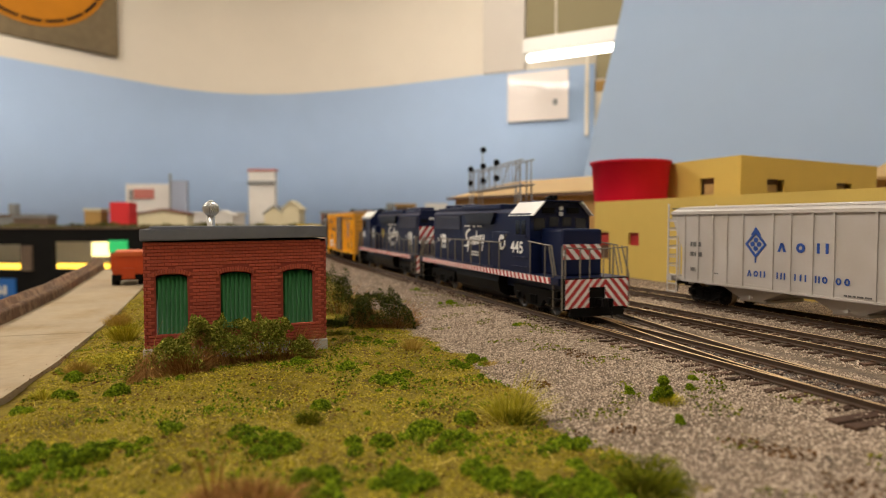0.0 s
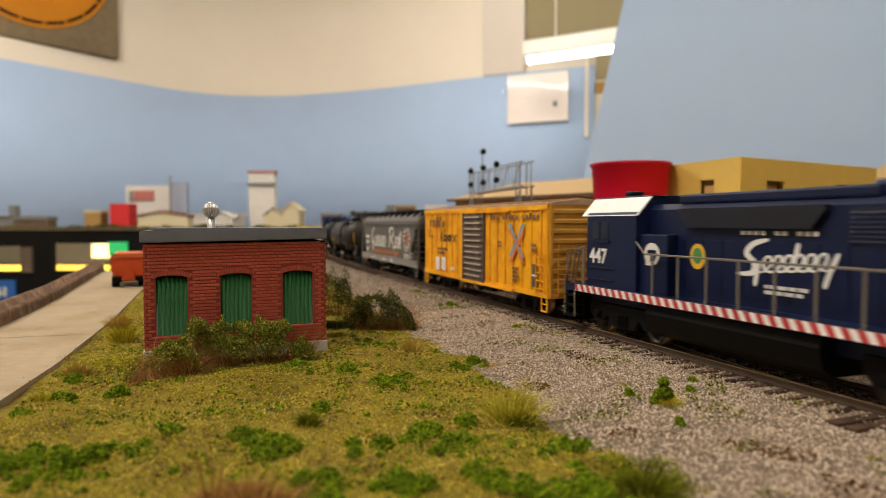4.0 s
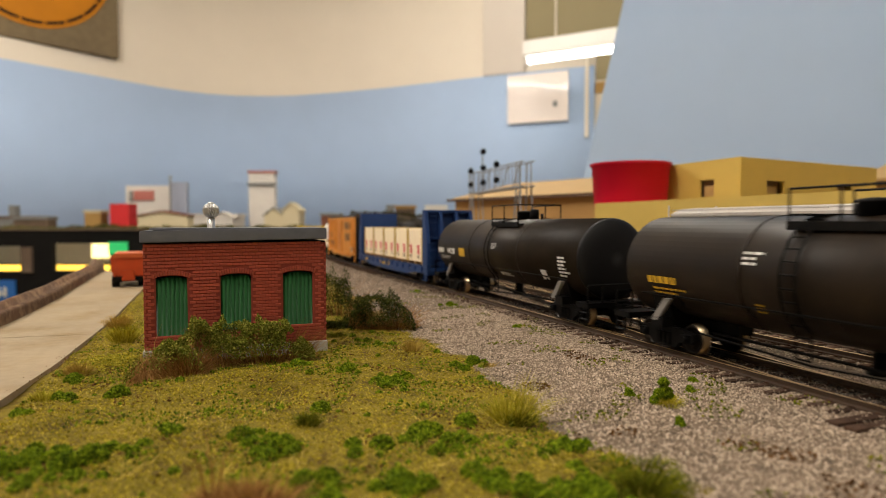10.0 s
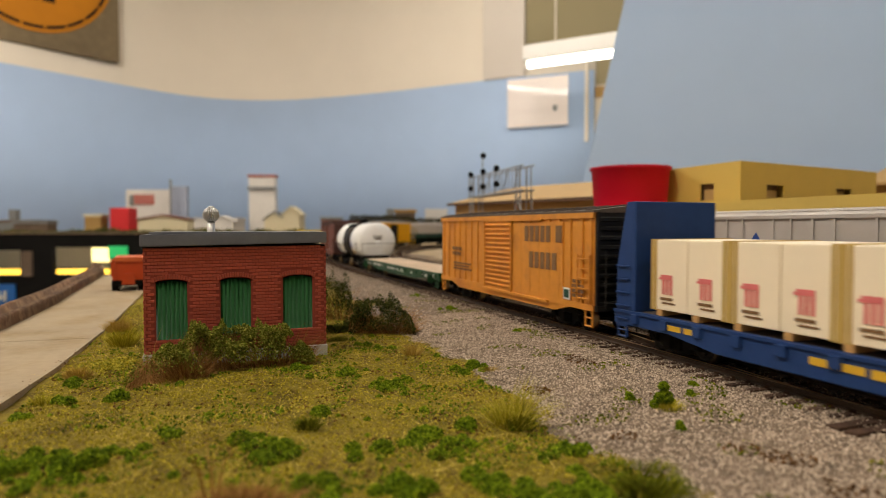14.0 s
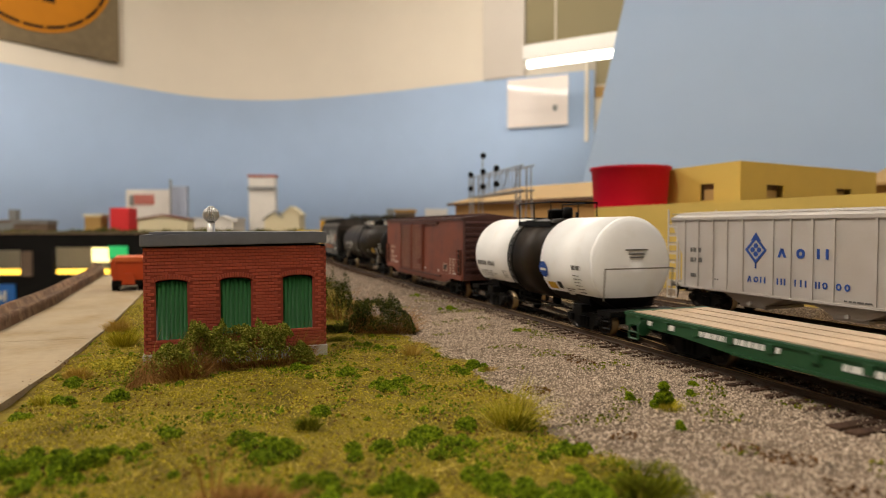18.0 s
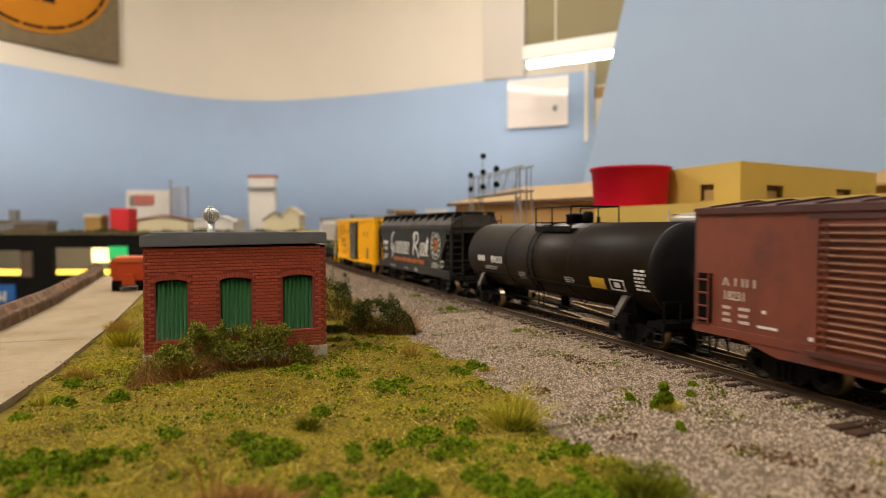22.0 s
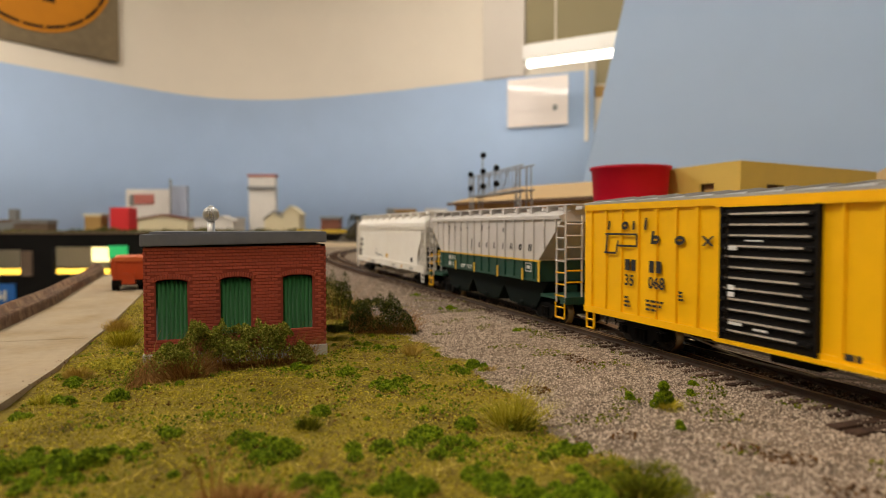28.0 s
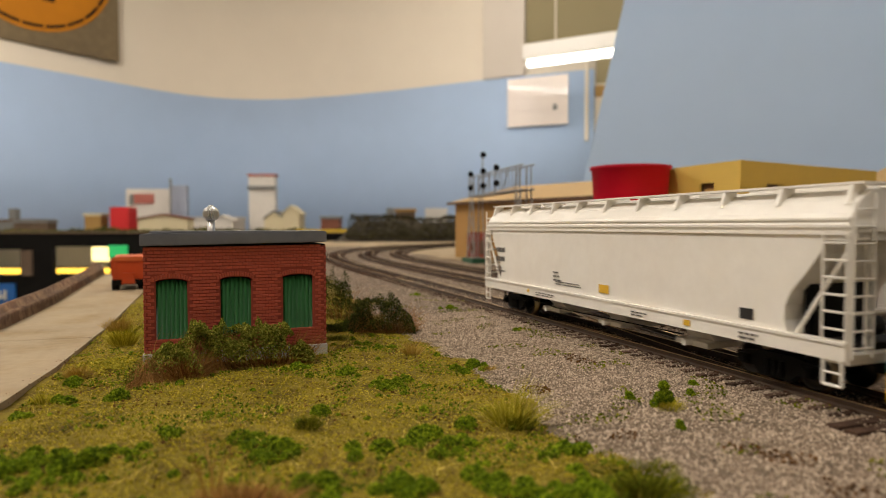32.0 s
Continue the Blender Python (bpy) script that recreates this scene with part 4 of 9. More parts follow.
def bogies(car, ys, loco=False):
    wb, r = (0.0315, R_LOCO) if loco else (0.0205, R_CAR)
    for y in ys:
        b = part("bogie", ME_BOGIE_L if loco else ME_BOGIE, None, car, "black bogie side frames and springs")
        b.location = (0, y, 0)
        for k in (-1, 1):
            w = part("wheelset", ME_WHEEL_L if loco else ME_WHEEL, None, b)
            w.location = (0, k * wb / 2, r)
            WHEELS.append((w, 0, k * wb / 2, r))


def coupler_mesh():
    bm = bm_new()
    box(bm, -.0022, .0022, -.001, .006, .0068, .0105)
    box(bm, -.0011, .0011, .0055, .0100, .0078, .0100)
    prism(bm, [(-.0024, .0095), (.0014, .0095), (.0024, .0118), (.0010, .0135), (-.0004, .0122), (-.0012, .0140), (-.0026, .0126)], .0072, .0108, "z")
    rod(bm, (-.0016, .0118, .0074), (-.0016, .0128, .0025), .0004, n=5)
    return mesh_of("coupler", bm, P_BLACK)


ME_COUPLER = coupler_mesh()


def couplers(car, L):
    for k in (-1, 1):
        c = part("coupler", ME_COUPLER, None, car, "black knuckle coupler")
        c.matrix_basis = pose(0, k * (L / 2 - .004), 0, 0, 0, 0 if k > 0 else 180)


def roll(car, a0, a1, half=None, offset=None):
    TRAIN.append((car, (a0 + a1) / 2, half if half else (a1 - a0) / 2 - 0.028, offset if offset else Matrix.Identity(4)))


def ladder(car, L, u0, u1, z0, z1, n, material, w=HALF, sides=(-1, 1), rungs=None, label=""):
    """A side ladder: two stiles and n rungs."""
    for sx in sides:
        bm = bm_new()
        x = sx * (w + 0.0011)
        for u in (u0, u1):
            rod(bm, (x, L / 2 - u, z0), (x, L / 2 - u, z1), .00032, n=5)
        for k in range(n):
            z = z0 + (z1 - z0) * (k + .5) / n
            rod(bm, (x, L / 2 - u0, z), (x, L / 2 - u1, z), .00032, n=5)
        for u in (u0, u1):
            for z in (z0 + .001, z1 - .001):
                rod(bm, (sx * (w - .0004), L / 2 - u, z), (x, L / 2 - u, z), .0003, n=4)
        lad = part("ladder", bm, material, car, label)
        if rungs:
            bm = bm_new()
            for k in range(n):
                z = z0 + (z1 - z0) * (k + .5) / n
                rod(bm, (x + sx * .0001, L / 2 - u0 - .0002, z), (x + sx * .0001, L / 2 - u1 + .0002, z), .00042, n=5)
            part("rung", bm, rungs, lad, "yellow safety rungs")


def stirrups(car, L, us, z0, z1, material, w=HALF):
    for sx in (-1, 1):
        for u in us:
            bm = bm_new()
            x = sx * (w - .0006)
            y = L / 2 - u
            bent(bm, [(x, y - .0025, z1), (x, y - .0025, z0), (x, y + .0025, z0), (x, y + .0025, z1)], .00045, n=5)
            rod(bm, (x, y - .0025, (z0 + z1) / 2), (x, y + .0025, (z0 + z1) / 2), .00035, n=5)
            part("step", bm, material, car)


def bars(car, name, L, material, rows, w=HALF, label=""):
    """Printed marks on the field side: each row (u0, u1, z0, z1) one plain bar; a fifth number slants it."""
    bm = bm_new()
    for row in rows:
        u0, u1, z0, z1 = row[:4]
        sl = row[4] if len(row) > 4 else 0.0
        x0, x1 = -w - .00006, -w - .0002
        pts = [(L / 2 - u0, z0), (L / 2 - u1, z0), (L / 2 - u1 - sl, z1), (L / 2 - u0 - sl, z1)]
        prism(bm, pts, x0, x1, "x")
    return part(name, bm, material, car, label)


def loops(car, name, L, material, rows, w=HALF, label=""):
    """Printed open loops on the field side: each row (u, z, half width, half height, stroke, slant) one slanted ring."""
    bm = bm_new()
    n = 14
    for u, z, hw, hh, t, sl in rows:
        ring = [(math.cos(2 * math.pi * i / n), math.sin(2 * math.pi * i / n)) for i in range(n)]
        for (c0, s0), (c1, s1) in zip(ring, ring[1:] + ring[:1]):
            pts = [(L / 2 - (u + c * a + s * b * sl), z + s * b) for c, s, a, b in ((c0, s0, hw, hh), (c1, s1, hw, hh), (c1, s1, hw - t, hh - t), (c0, s0, hw - t, hh - t))]
            prism(bm, pts, -w - .00006, -w - .0002, "x")
    return part(name, bm, material, car, label)


def lines_of(u0, u1, z0, z1, n, seed, gap=.35):
    """n rows of small unreadable print in a block."""
    rnd = random.Random(seed)
    rows, h = [], (z1 - z0) / n
    for k in range(n):
        u = u0
        end = u0 + (u1 - u0) * rnd.uniform(.55, 1.0)
        while u < end:
            w = rnd.uniform(.0010, .0032)
            rows.append((u, min(u + w, end), z0 + k * h, z0 + k * h + h * (1 - gap)))
            u += w + .0006
    return rows


def writing(car, text, L, u, z, size, material, w=HALF, wide=1.0, slant=0.0, name="lettering", label="", bold=.018):
    """Letters on the field side, from u on, with their foot at z."""
    cu = bpy.data.curves.new(name, "FONT")
    cu.body, cu.size, cu.shear, cu.extrude, cu.offset = text, size, slant, 0.00005, size * bold
    cu.resolution_u = 3
    tmp = new(name, cu)
    me = bpy.data.meshes.new_from_object(tmp)
    bpy.data.objects.remove(tmp)
    me.transform(Matrix(((0, 0, -1, -w - .00012), (-wide, 0, 0, L / 2 - u), (0, 1, 0, z), (0, 0, 0, 1))))
    me.materials.clear()
    me.materials.append(material)
    return part(name, me, None, car, label)


def brush(car, name, L, material, path, width, w=HALF, label="", taper=.45):
    """A painted brush stroke on the field side: a smooth ribbon through (u, z) points, thinner at its ends."""
    q = [path[0]] + list(path) + [path[-1]]
    pts = []
    for i in range(1, len(q) - 2):
        for k in range(6):
            f = k / 6
            pts.append(tuple(.5 * (2 * q[i][j] + (q[i + 1][j] - q[i - 1][j]) * f + (2 * q[i - 1][j] - 5 * q[i][j] + 4 * q[i + 1][j] - q[i + 2][j]) * f * f
                                   + (3 * q[i][j] - q[i - 1][j] - 3 * q[i + 1][j] + q[i + 2][j]) * f ** 3) for j in (0, 1)))
    pts.append(path[-1])
    bm = bm_new()
    n = len(pts)
    rows = []
    for i, (u, z) in enumerate(pts):
        a, b = pts[max(0, i - 1)], pts[min(n - 1, i + 1)]
        du, dz = b[0] - a[0], b[1] - a[1]
        d = math.hypot(du, dz) or 1
        e = min(i, n - 1 - i) / max(1, n * .12)
        h = width / 2 * (taper + (1 - taper) * min(1, e)) * (.8 + .35 * abs(dz) / d)
        rows.append([bm.verts.new((-w - x, L / 2 - (u + sg * h * dz / d), z - sg * h * du / d)) for sg in (-1, 1) for x in (.00004, .00016)])
    for a, b in zip(rows, rows[1:]):
        for i, j in ((0, 1), (1, 3), (3, 2), (2, 0)):
            bm.faces.new((a[i], a[j], b[j], b[i]))
    bm.faces.new([rows[0][i] for i in (0, 1, 3, 2)])
    bm.faces.new([rows[-1][i] for i in (0, 2, 3, 1)])
    return part(name, bm, material, car, label)


def curls(u0, z0, pitch, h, n, lean=.3, rise=0.0, fat=3.7):
    """A running line of n handwritten curls, as points for brush()."""
    out = []
    for i in range(n * 10 + 4):
        t = 2 * math.pi * (i / 10 - .2)
        z = h / 2 * (1 - math.cos(t))
        out.append((u0 + pitch * (t + fat * math.sin(t)) / (2 * math.pi) + lean * z, z0 + z + rise * i / 10))
    return out


def shapes(car, name, L, material, rows, t, w=HALF, slant=.15):
    """Plain signs standing for letters: each row (kind, u0, u1, z0, z1); kind o ring, t wedge, w two posts, i one post, x cross."""
    for kind, a, b, z0, z1 in rows:
        m, h = (a + b) / 2, z1 - z0
        sl = h * slant
        if kind == "o":
            loops(car, name, L, material, [(m, (z0 + z1) / 2, (b - a) / 2, h / 2, t, slant)], w=w)
        elif kind == "t":
            bars(car, name, L, material, [(a, a + t, z0, z1, m - a - t / 2), (b - t, b, z0, z1, m - b + t / 2)], w=w)
        elif kind == "w":
            bars(car, name, L, material, [(a, a + t, z0, z1, sl), (b - t, b, z0, z1, sl)], w=w)
        elif kind == "x":
            bars(car, name, L, material, [(a, a + t, z0, z1, b - a - t)], w=w)
            bars(car, name, L, material, [(b - t, b, z0, z1, a + t - b)], w=w + .0001)
        else:
            bars(car, name, L, material, [(m - t / 2, m + t / 2, z0, z1, sl)], w=w)


def disc(car, name, L, u, z, r0, r1, material, w=HALF, lift=.0001, n=32, label="", squash=1.0):
    """A printed ring (or disc, r0 = 0) on the field side."""
    bm = bm_new()
    x = -w - lift
    out = [(bm.verts.new((x, L / 2 - u + math.cos(2 * math.pi * k / n) * r1 * squash, z + math.sin(2 * math.pi * k / n) * r1))) for k in range(n)]
    if r0:
        inn = [(bm.verts.new((x, L / 2 - u + math.cos(2 * math.pi * k / n) * r0 * squash, z + math.sin(2 * math.pi * k / n) * r0))) for k in range(n)]
        for k in range(n):
            bm.faces.new((out[k], out[(k + 1) % n], inn[(k + 1) % n], inn[k]))
        bmesh.ops.solidify(bm, geom=list(bm.faces), thickness=.00008)
    else:
        bm = bm_new()
        prism(bm, [(L / 2 - u + math.cos(2 * math.pi * k / n) * r1 * squash, z + math.sin(2 * math.pi * k / n) * r1) for k in range(n)], -w, x, "x")
    return part(name, bm, material, car, label)


def underframe(car, L, material=None, rods=True):
    bm = bm_new()
    box(bm, -.003, .003, -L / 2 + .002, L / 2 - .002, .0085, .0125)
    for y in (-L / 2 + .028, L / 2 - .028):
        box(bm, -.016, .016, y - .004, y + .004, .0100, .0125)
    for k in range(-3, 4):
        box(bm, -.0165, .0165, k * L / 9 - .0006, k * L / 9 + .0006, .0098, .0122)
    box(bm, -.011, -.004, -.012, .004, .0055, .0110, bevel=.0008)
    rod(bm, (.005, .008, .0078), (.005, .026, .0078), .0028, n=10)
    uf = part("underframe", bm, material or P_BLACK, car, "black underframe with brake gear")
    if rods:
        bm = bm_new()
        bent(bm, [(-.0125, L / 2 - .050, .0085), (-.0125, L / 2 - .075, .0048), (-.0125, -L / 2 + .075, .0048), (-.0125, -L / 2 + .050, .0085)], .0003, n=4)
        bent(bm, [(-.0085, L / 2 - .045, .0070), (-.0085, -L / 2 + .045, .0060)], .0003, n=4)
        part("brake_rod", bm, P_RAILING, uf, "thin bright brake rods")


def box_car(name, label, a0, a1, eave, sill, body, end, roof, doors, posts, door_mat, end_mat_ribs=10, roof_ribs=14, sill_drop=None, lad=(), worn=None,
            post_w=.0013, peak=.0028, overhang=.0009, trim=None, gear=None, rail=.0024, rib=.0011):
    L = a1 - a0
    car = thing(name, label, "train car", group="cars of the freight train")
    bm = bm_new()
    w = HALF - .0008
    box(bm, -w, w, -L / 2, L / 2, sill, eave)
    part("body", bm, body, car)
    for sx in (-1, 1):
        bm = bm_new()
        sbox(bm, L, sx, w, 0, L, eave - rail, eave, .0009)
        part("roof_rail", bm, trim or body, car)
        bm = bm_new()
        if sill_drop:
            prism(bm, [(L / 2 - .018, sill), (L / 2 - .030, sill - sill_drop), (-L / 2 + .030, sill - sill_drop), (-L / 2 + .018, sill)],
                  sx * (w - .001), sx * (w + .0004), "x")
        sbox(bm, L, sx, w, 0, L, sill, sill + .0024, .0007)
        part("side_sill", bm, body, car)
    for sx in (-1, 1):
        for u in posts:
            if any(d0 - .001 < u < d1 + .001 for d0, d1, _ in doors):
                continue
            bm = bm_new()
            sbox(bm, L, sx, w, u - post_w / 2, u + post_w / 2, sill + .0023, eave - .0023, .0007)
            part("side_post", bm, body, car)
    for d0, d1, ribs in doors:
        for sx in (-1, 1):
            bm = bm_new()
            sbox(bm, L, sx, w, d0, d1, sill + .0010, eave - .0028, .0010)
            door = part("door", bm, door_mat, car)
            for u in (d0 + .0004, d1 - .0004):
                bm = bm_new()
                sbox(bm, L, sx, w, u - .0005, u + .0005, sill + .0010, eave - .0028, .0016)
                part("door_edge", bm, door_mat, door)
            h = (eave - .0035 - sill - .0025) / max(1, ribs)
            rw = random.Random(int(d0 * 1e5))
            for k in range(ribs):
                z = sill + .0022 + k * h
                x = sx * (w + .0010)
                bm = bm_new()
                prism(bm, [(x - sx * .0003, z + h * .18), (x + sx * .0009, z + h * .38), (x + sx * .0009, z + h * .62), (x - sx * .0003, z + h * .82)],
                      L / 2 - d0 - .0012, L / 2 - d1 + .0012)
                part("door_rib", bm, door_mat, door)
                # Pale strip on each rib crest: wear and dust with the highlight put in.
                if worn and sx < 0:
                    e0, e1 = d0 + .002 + rw.random() * .002, d1 - .0015 - rw.random() * .004
                    part("pale_edge", box(bm_new(), -(w + .00195), -(w + .00175), L / 2 - e0, L / 2 - e1, z + h * .50, z + h * .68), worn, door, "worn pale edge along the rib with its highlight painted in")
            bm = bm_new()
            rod(bm, (sx * (w + .0022), L / 2 - d0 - .0035, sill + .002), (sx * (w + .0022), L / 2 - d0 - .0035, eave - .004), .0003, n=5)
            part("lock_bar", bm, door_mat, door)
    if doors:
        for sx in (-1, 1):
            bm = bm_new()
            d0, d1 = min(d[0] for d in doors), max(d[1] for d in doors)
            sbox(bm, L, sx, w, max(.004, d0 - .002), min(L - .004, d1 + .036), sill - .0002, sill + .0010, .0017)
            part("door_track", bm, trim or body, car)
            bm = bm_new()
            sbox(bm, L, sx, w, max(.004, d0 - .002), min(L - .004, d1 + .030), eave - .0030, eave - .0018, .0015)
            part("door_track", bm, trim or body, car)
    # ends with horizontal corrugations
    for k in (-1, 1):
        bm = bm_new()
        y = k * L / 2
        n = end_mat_ribs
        h = (eave - sill - .002) / n
        ribs_e = []
        box(bm, -w + .0003, w - .0003, y - k * .0005, y + k * .0003, sill + .0003, eave + .0005)
        for i in range(n):
            z = sill + .001 + h * (i + .5)
            ribs_e.append(prism(bm_new(), [(y, z - h * .34), (y + k * rib, z - h * .14), (y + k * rib, z + h * .14), (y, z + h * .34)], -w + .0018, w - .0018, "x"))
        for sx in (-1, 1):
            box(bm, sx * (w - .0016), sx * (w - .0002), y, y + k * .0012, sill, eave)
        box(bm, -w, w, y, y + k * .0016, sill, sill + .0022)
        e = part("car_end", bm, end, car)
        for q in ribs_e:
            part("end_rib", q, end, e)
        bm = bm_new()
        for x in (.0070, .0140):
            rod(bm, (-x if k < 0 else x, y + k * .0022, sill + .001), (-x if k < 0 else x, y + k * .0022, sill + .024), .0003, n=5)
        for i in range(6):
            z = sill + .003 + i * .0038
            s = -1 if k < 0 else 1
            rod(bm, (s * .0070, y + k * .0022, z), (s * .0140, y + k * .0022, z), .0003, n=5)
        part("end_ladder", bm, end, e)
        bm = bm_new()
        s = 1 if k < 0 else -1
        rod(bm, (s * .006, y + k * .0005, sill + .026), (s * .006, y + k * .0030, sill + .026), .0007, n=6)
        lathe(bm, [(y + k * .0026, .0033), (y + k * .0032, .0033), (y + k * .0032, .0026), (y + k * .0026, .0026)], n=16, origin=(s * .006, 0, sill + .026), ring=True)
        part("brake_wheel", bm, end, e)
    # roof
    bm = bm_new()
    prism(bm, [(-w - overhang, eave - .0002), (w + overhang, eave - .0002), (w + overhang, eave + .0007), (0, eave + peak), (-w - overhang, eave + .0007)],
          -L / 2 - .0006, L / 2 + .0006)
    rf = part("roof", bm, roof, car)
    bm = bm_new()
    for k in range(roof_ribs):
        y = -L / 2 + L * (k + .5) / roof_ribs
        for sx in (-1, 1):
            prism(bm, [(sx * (w + overhang - .0004), eave + .0006), (sx * (w + overhang - .0004), eave + .0013), (0, eave + peak + .0006), (0, eave + peak)], y - .0005, y + .0005)
    part("roof_rib", bm, roof, rf)
    underframe(car, L)
    if lad:
        ladder(car, L, *lad, body, w=w)
    stirrups(car, L, (.0035, L - .0035), sill - .0062, sill + .0005, gear or body)
    couplers(car, L)
    bogies(car, (-L / 2 + .028, L / 2 - .028))
    roll(car, a0, a1)
    return car, L, w


def centre_flow_hopper(name, label, a0, a1, body, sill_mat, roof_gear, ridge=.0432, top=.0530, roof=None):
    """A covered hopper with smooth swelling sides, curved cut-outs at the ends and open end frames."""
    L = a1 - a0
    car = thing(name, label, "train car", group="cars of the freight train")
    w = HALF - .0012
    # lower body: outline along the car, with round-cornered slope sheets
    cut = [(.0075, .0415), (.0090, .0370), (.0135, .0310), (.0170, .0270), (.0188, .0230), (.0190, .0190), (.0180, .0155)]
    out = [(L / 2 - u, z) for u, z in cut] + [(-L / 2 + u, z) for u, z in reversed(cut)]
    bm = bm_new()
    # side sheets bulge a little outwards in the middle of their height
    rows = []
    for sx in (-1, 1):
        rows.append([bm.verts.new((sx * w, y, z)) for y, z in out])
    m = len(out)
    for row in rows:
        for i in range(m // 2 - 1):
            bm.faces.new((row[i], row[i + 1], row[m - 2 - i], row[m - 1 - i]))
    for i in range(m):
        bm.faces.new((rows[0][i], rows[0][(i + 1) % m], rows[1][(i + 1) % m], rows[1][i]))
    part("body", bm, body, car)
    # Black plate added at each end so the gap behind the frame stays dark.
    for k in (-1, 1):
        part("end_gap_plate", box(bm_new(), -.0125, .0125, k * (L / 2 - .0155), k * (L / 2 - .0170), .0120, .0405), P_BLACK, car, "black plate added to darken the gap behind the end frame")
    # upper body and roof
    bm = bm_new()
    prof = [(-w, .0405), (-w - .0001, ridge), (-w + .0012, ridge + .0030), (-.0135, ridge + .0060), (-.0095, top - .0012), (0, top - .0004)]
    prof = prof + [(-x, z) for x, z in reversed(prof[:-1])]
    prism(bm, prof, -L / 2 + .0015, L / 2 - .0015)
    rf = part("roof", bm, roof or body, car)
    for sx in (-1, 1):
        for z in (ridge - .0002, ridge - .0020):
            bm = bm_new()
            sbox(bm, L, sx, w, .0012, L - .0012, z - .0004, z + .0004, .0007)
            part("side_ridge", bm, body, rf)
        bm = bm_new()
        sbox(bm, L, sx, w - .0003, .0012, L - .0012, ridge + .0012, ridge + .0018, .0006)
        part("side_ridge", bm, body, rf)
    # running boards on brackets, hatch covers
    bm = bm_new()
    for sx in (-1, 1):
        box(bm, sx * .0085, sx * .0135, -L / 2 + .001, L / 2 - .001, top + .0002, top + .0008)
    for k in (-1, 1):
        box(bm, -.0135, .0135, k * (L / 2 - .001), k * (L / 2 - .006), top + .0002, top + .0008)
    rb = part("running_board", bm, roof_gear, rf)
    nb = 11
    for i in range(nb):
        y = -L / 2 + .004 + (L - .008) * i / (nb - 1)
        for sx in (-1, 1):
            bm = bm_new()
            prism(bm, [(sx * .0132, top + .0003), (sx * .0088, top + .0003), (sx * .0090, top - .0016), (sx * .0145, ridge + .0052), (sx * .0150, ridge + .0052)],
                  y - .0006, y + .0006)
            part("bracket", bm, roof_gear, rb)
    for i in range(4):
        y = -L / 2 + L * (i + .5) / 4
        bm = bm_new()
        box(bm, -.006, .006, y - .016, y + .016, top - .0008, top + .0012, bevel=.0004)
        part("hatch_cover", bm, roof_gear, rf)
    # side sill
    for sx in (-1, 1):
        bm = bm_new()
        sbox(bm, L, sx, HALF - .0012, .001, L - .001, .0112, .0158, .0009, .0016)
        part("side_sill", bm, sill_mat, car)
        bm = bm_new()
        sbox(bm, L, sx, HALF - .0012, .001, L - .001, .0152, .0160, .0013, .0016)
        part("sill_flange", bm, sill_mat, car)
    # hopper outlets below
    for i in range(3):
        y = (i - 1) * L * .215
        bm = bm_new()
        hopper = [(-.0150, .0158), (.0150, .0158), (.0060, .0060), (-.0060, .0060)]
        prism(bm, hopper, y - .0055, y + .0055)
        box(bm, -.0115, .0115, y - .0075, y + .0075, .0045, .0064, bevel=.0006)
        rod(bm, (-.0145, y, .0058), (.0145, y, .0058), .0011, n=8)
        part("hopper_outlet", bm, body if name == "white_covered_hopper" else P_BLACK, car)
    # end frames
    for k in (-1, 1):
        bm = bm_new()
        y = k * (L / 2 - .0008)
        for sx in (-1, 1):
            box(bm, sx * (w - .0014), sx * w, y - k * .0012, y, .0112, .0440)
            rod(bm, (sx * .0085, k * (L / 2 - .0030), .0120), (sx * .0085, k * (L / 2 - .0030), .0500), .0006, n=5)
            rod(bm, (sx * (w - .001), k * (L / 2 - .0165), .0150), (sx * (w - .001), k * (L / 2 - .002), .0380), .0006, n=5)
        box(bm, -w, w, y - k * .006, y, .0104, .0128)
        box(bm, -w, w, y - k * .0008, y, .0425, .0445)
        rod(bm, (-w, y, .0230), (w, y, .0230), .0004, n=5)
        e = part("end_frame", bm, body, car)
        bm = bm_new()
        for sx in (-1, 1):
            for x in (w - .0002, w - .0072):
                rod(bm, (sx * x, y + k * .0006, .012), (sx * x, y + k * .0006, .0520), .00032, n=5)
            for i in range(9):
                z = .0145 + i * .0042
                rod(bm, (sx * (w - .0002), y + k * .0006, z), (sx * (w - .0072), y + k * .0006, z), .00032, n=5)
        part("end_ladder", bm, body, e)
        bm = bm_new()
        rod(bm, (.007, y - k * .002, .030), (.007, y + k * .0022, .030), .0006, n=6)
        lathe(bm, [(y + k * .0020, .0032), (y + k * .0026, .0032), (y + k * .0026, .0025), (y + k * .0020, .0025)], n=16, origin=(.007, 0, .030), ring=True)
        part("brake_wheel", bm, body, e)
        bm = bm_new()
        box(bm, -.012, .012, k * (L / 2 - .004), k * (L / 2 - .014), .0128, .0145)
        rod(bm, (-.006, k * (L / 2 - .009), .0180), (.004, k * (L / 2 - .009), .0180), .0026, n=12)
        part("brake_gear", bm, P_BLACK, e)
    for u0, u1 in ((L - .0075, L - .0012), (.0012, .0075)):
        ladder(car, L, u0, u1, .0125, .0420, 7, body, w=HALF - .0016)
    stirrups(car, L, (.0045, L - .0045), .0050, .0112, body)
    bm = bm_new()
    box(bm, -.003, .003, -L / 2 + .002, L / 2 - .002, .0085, .0112)
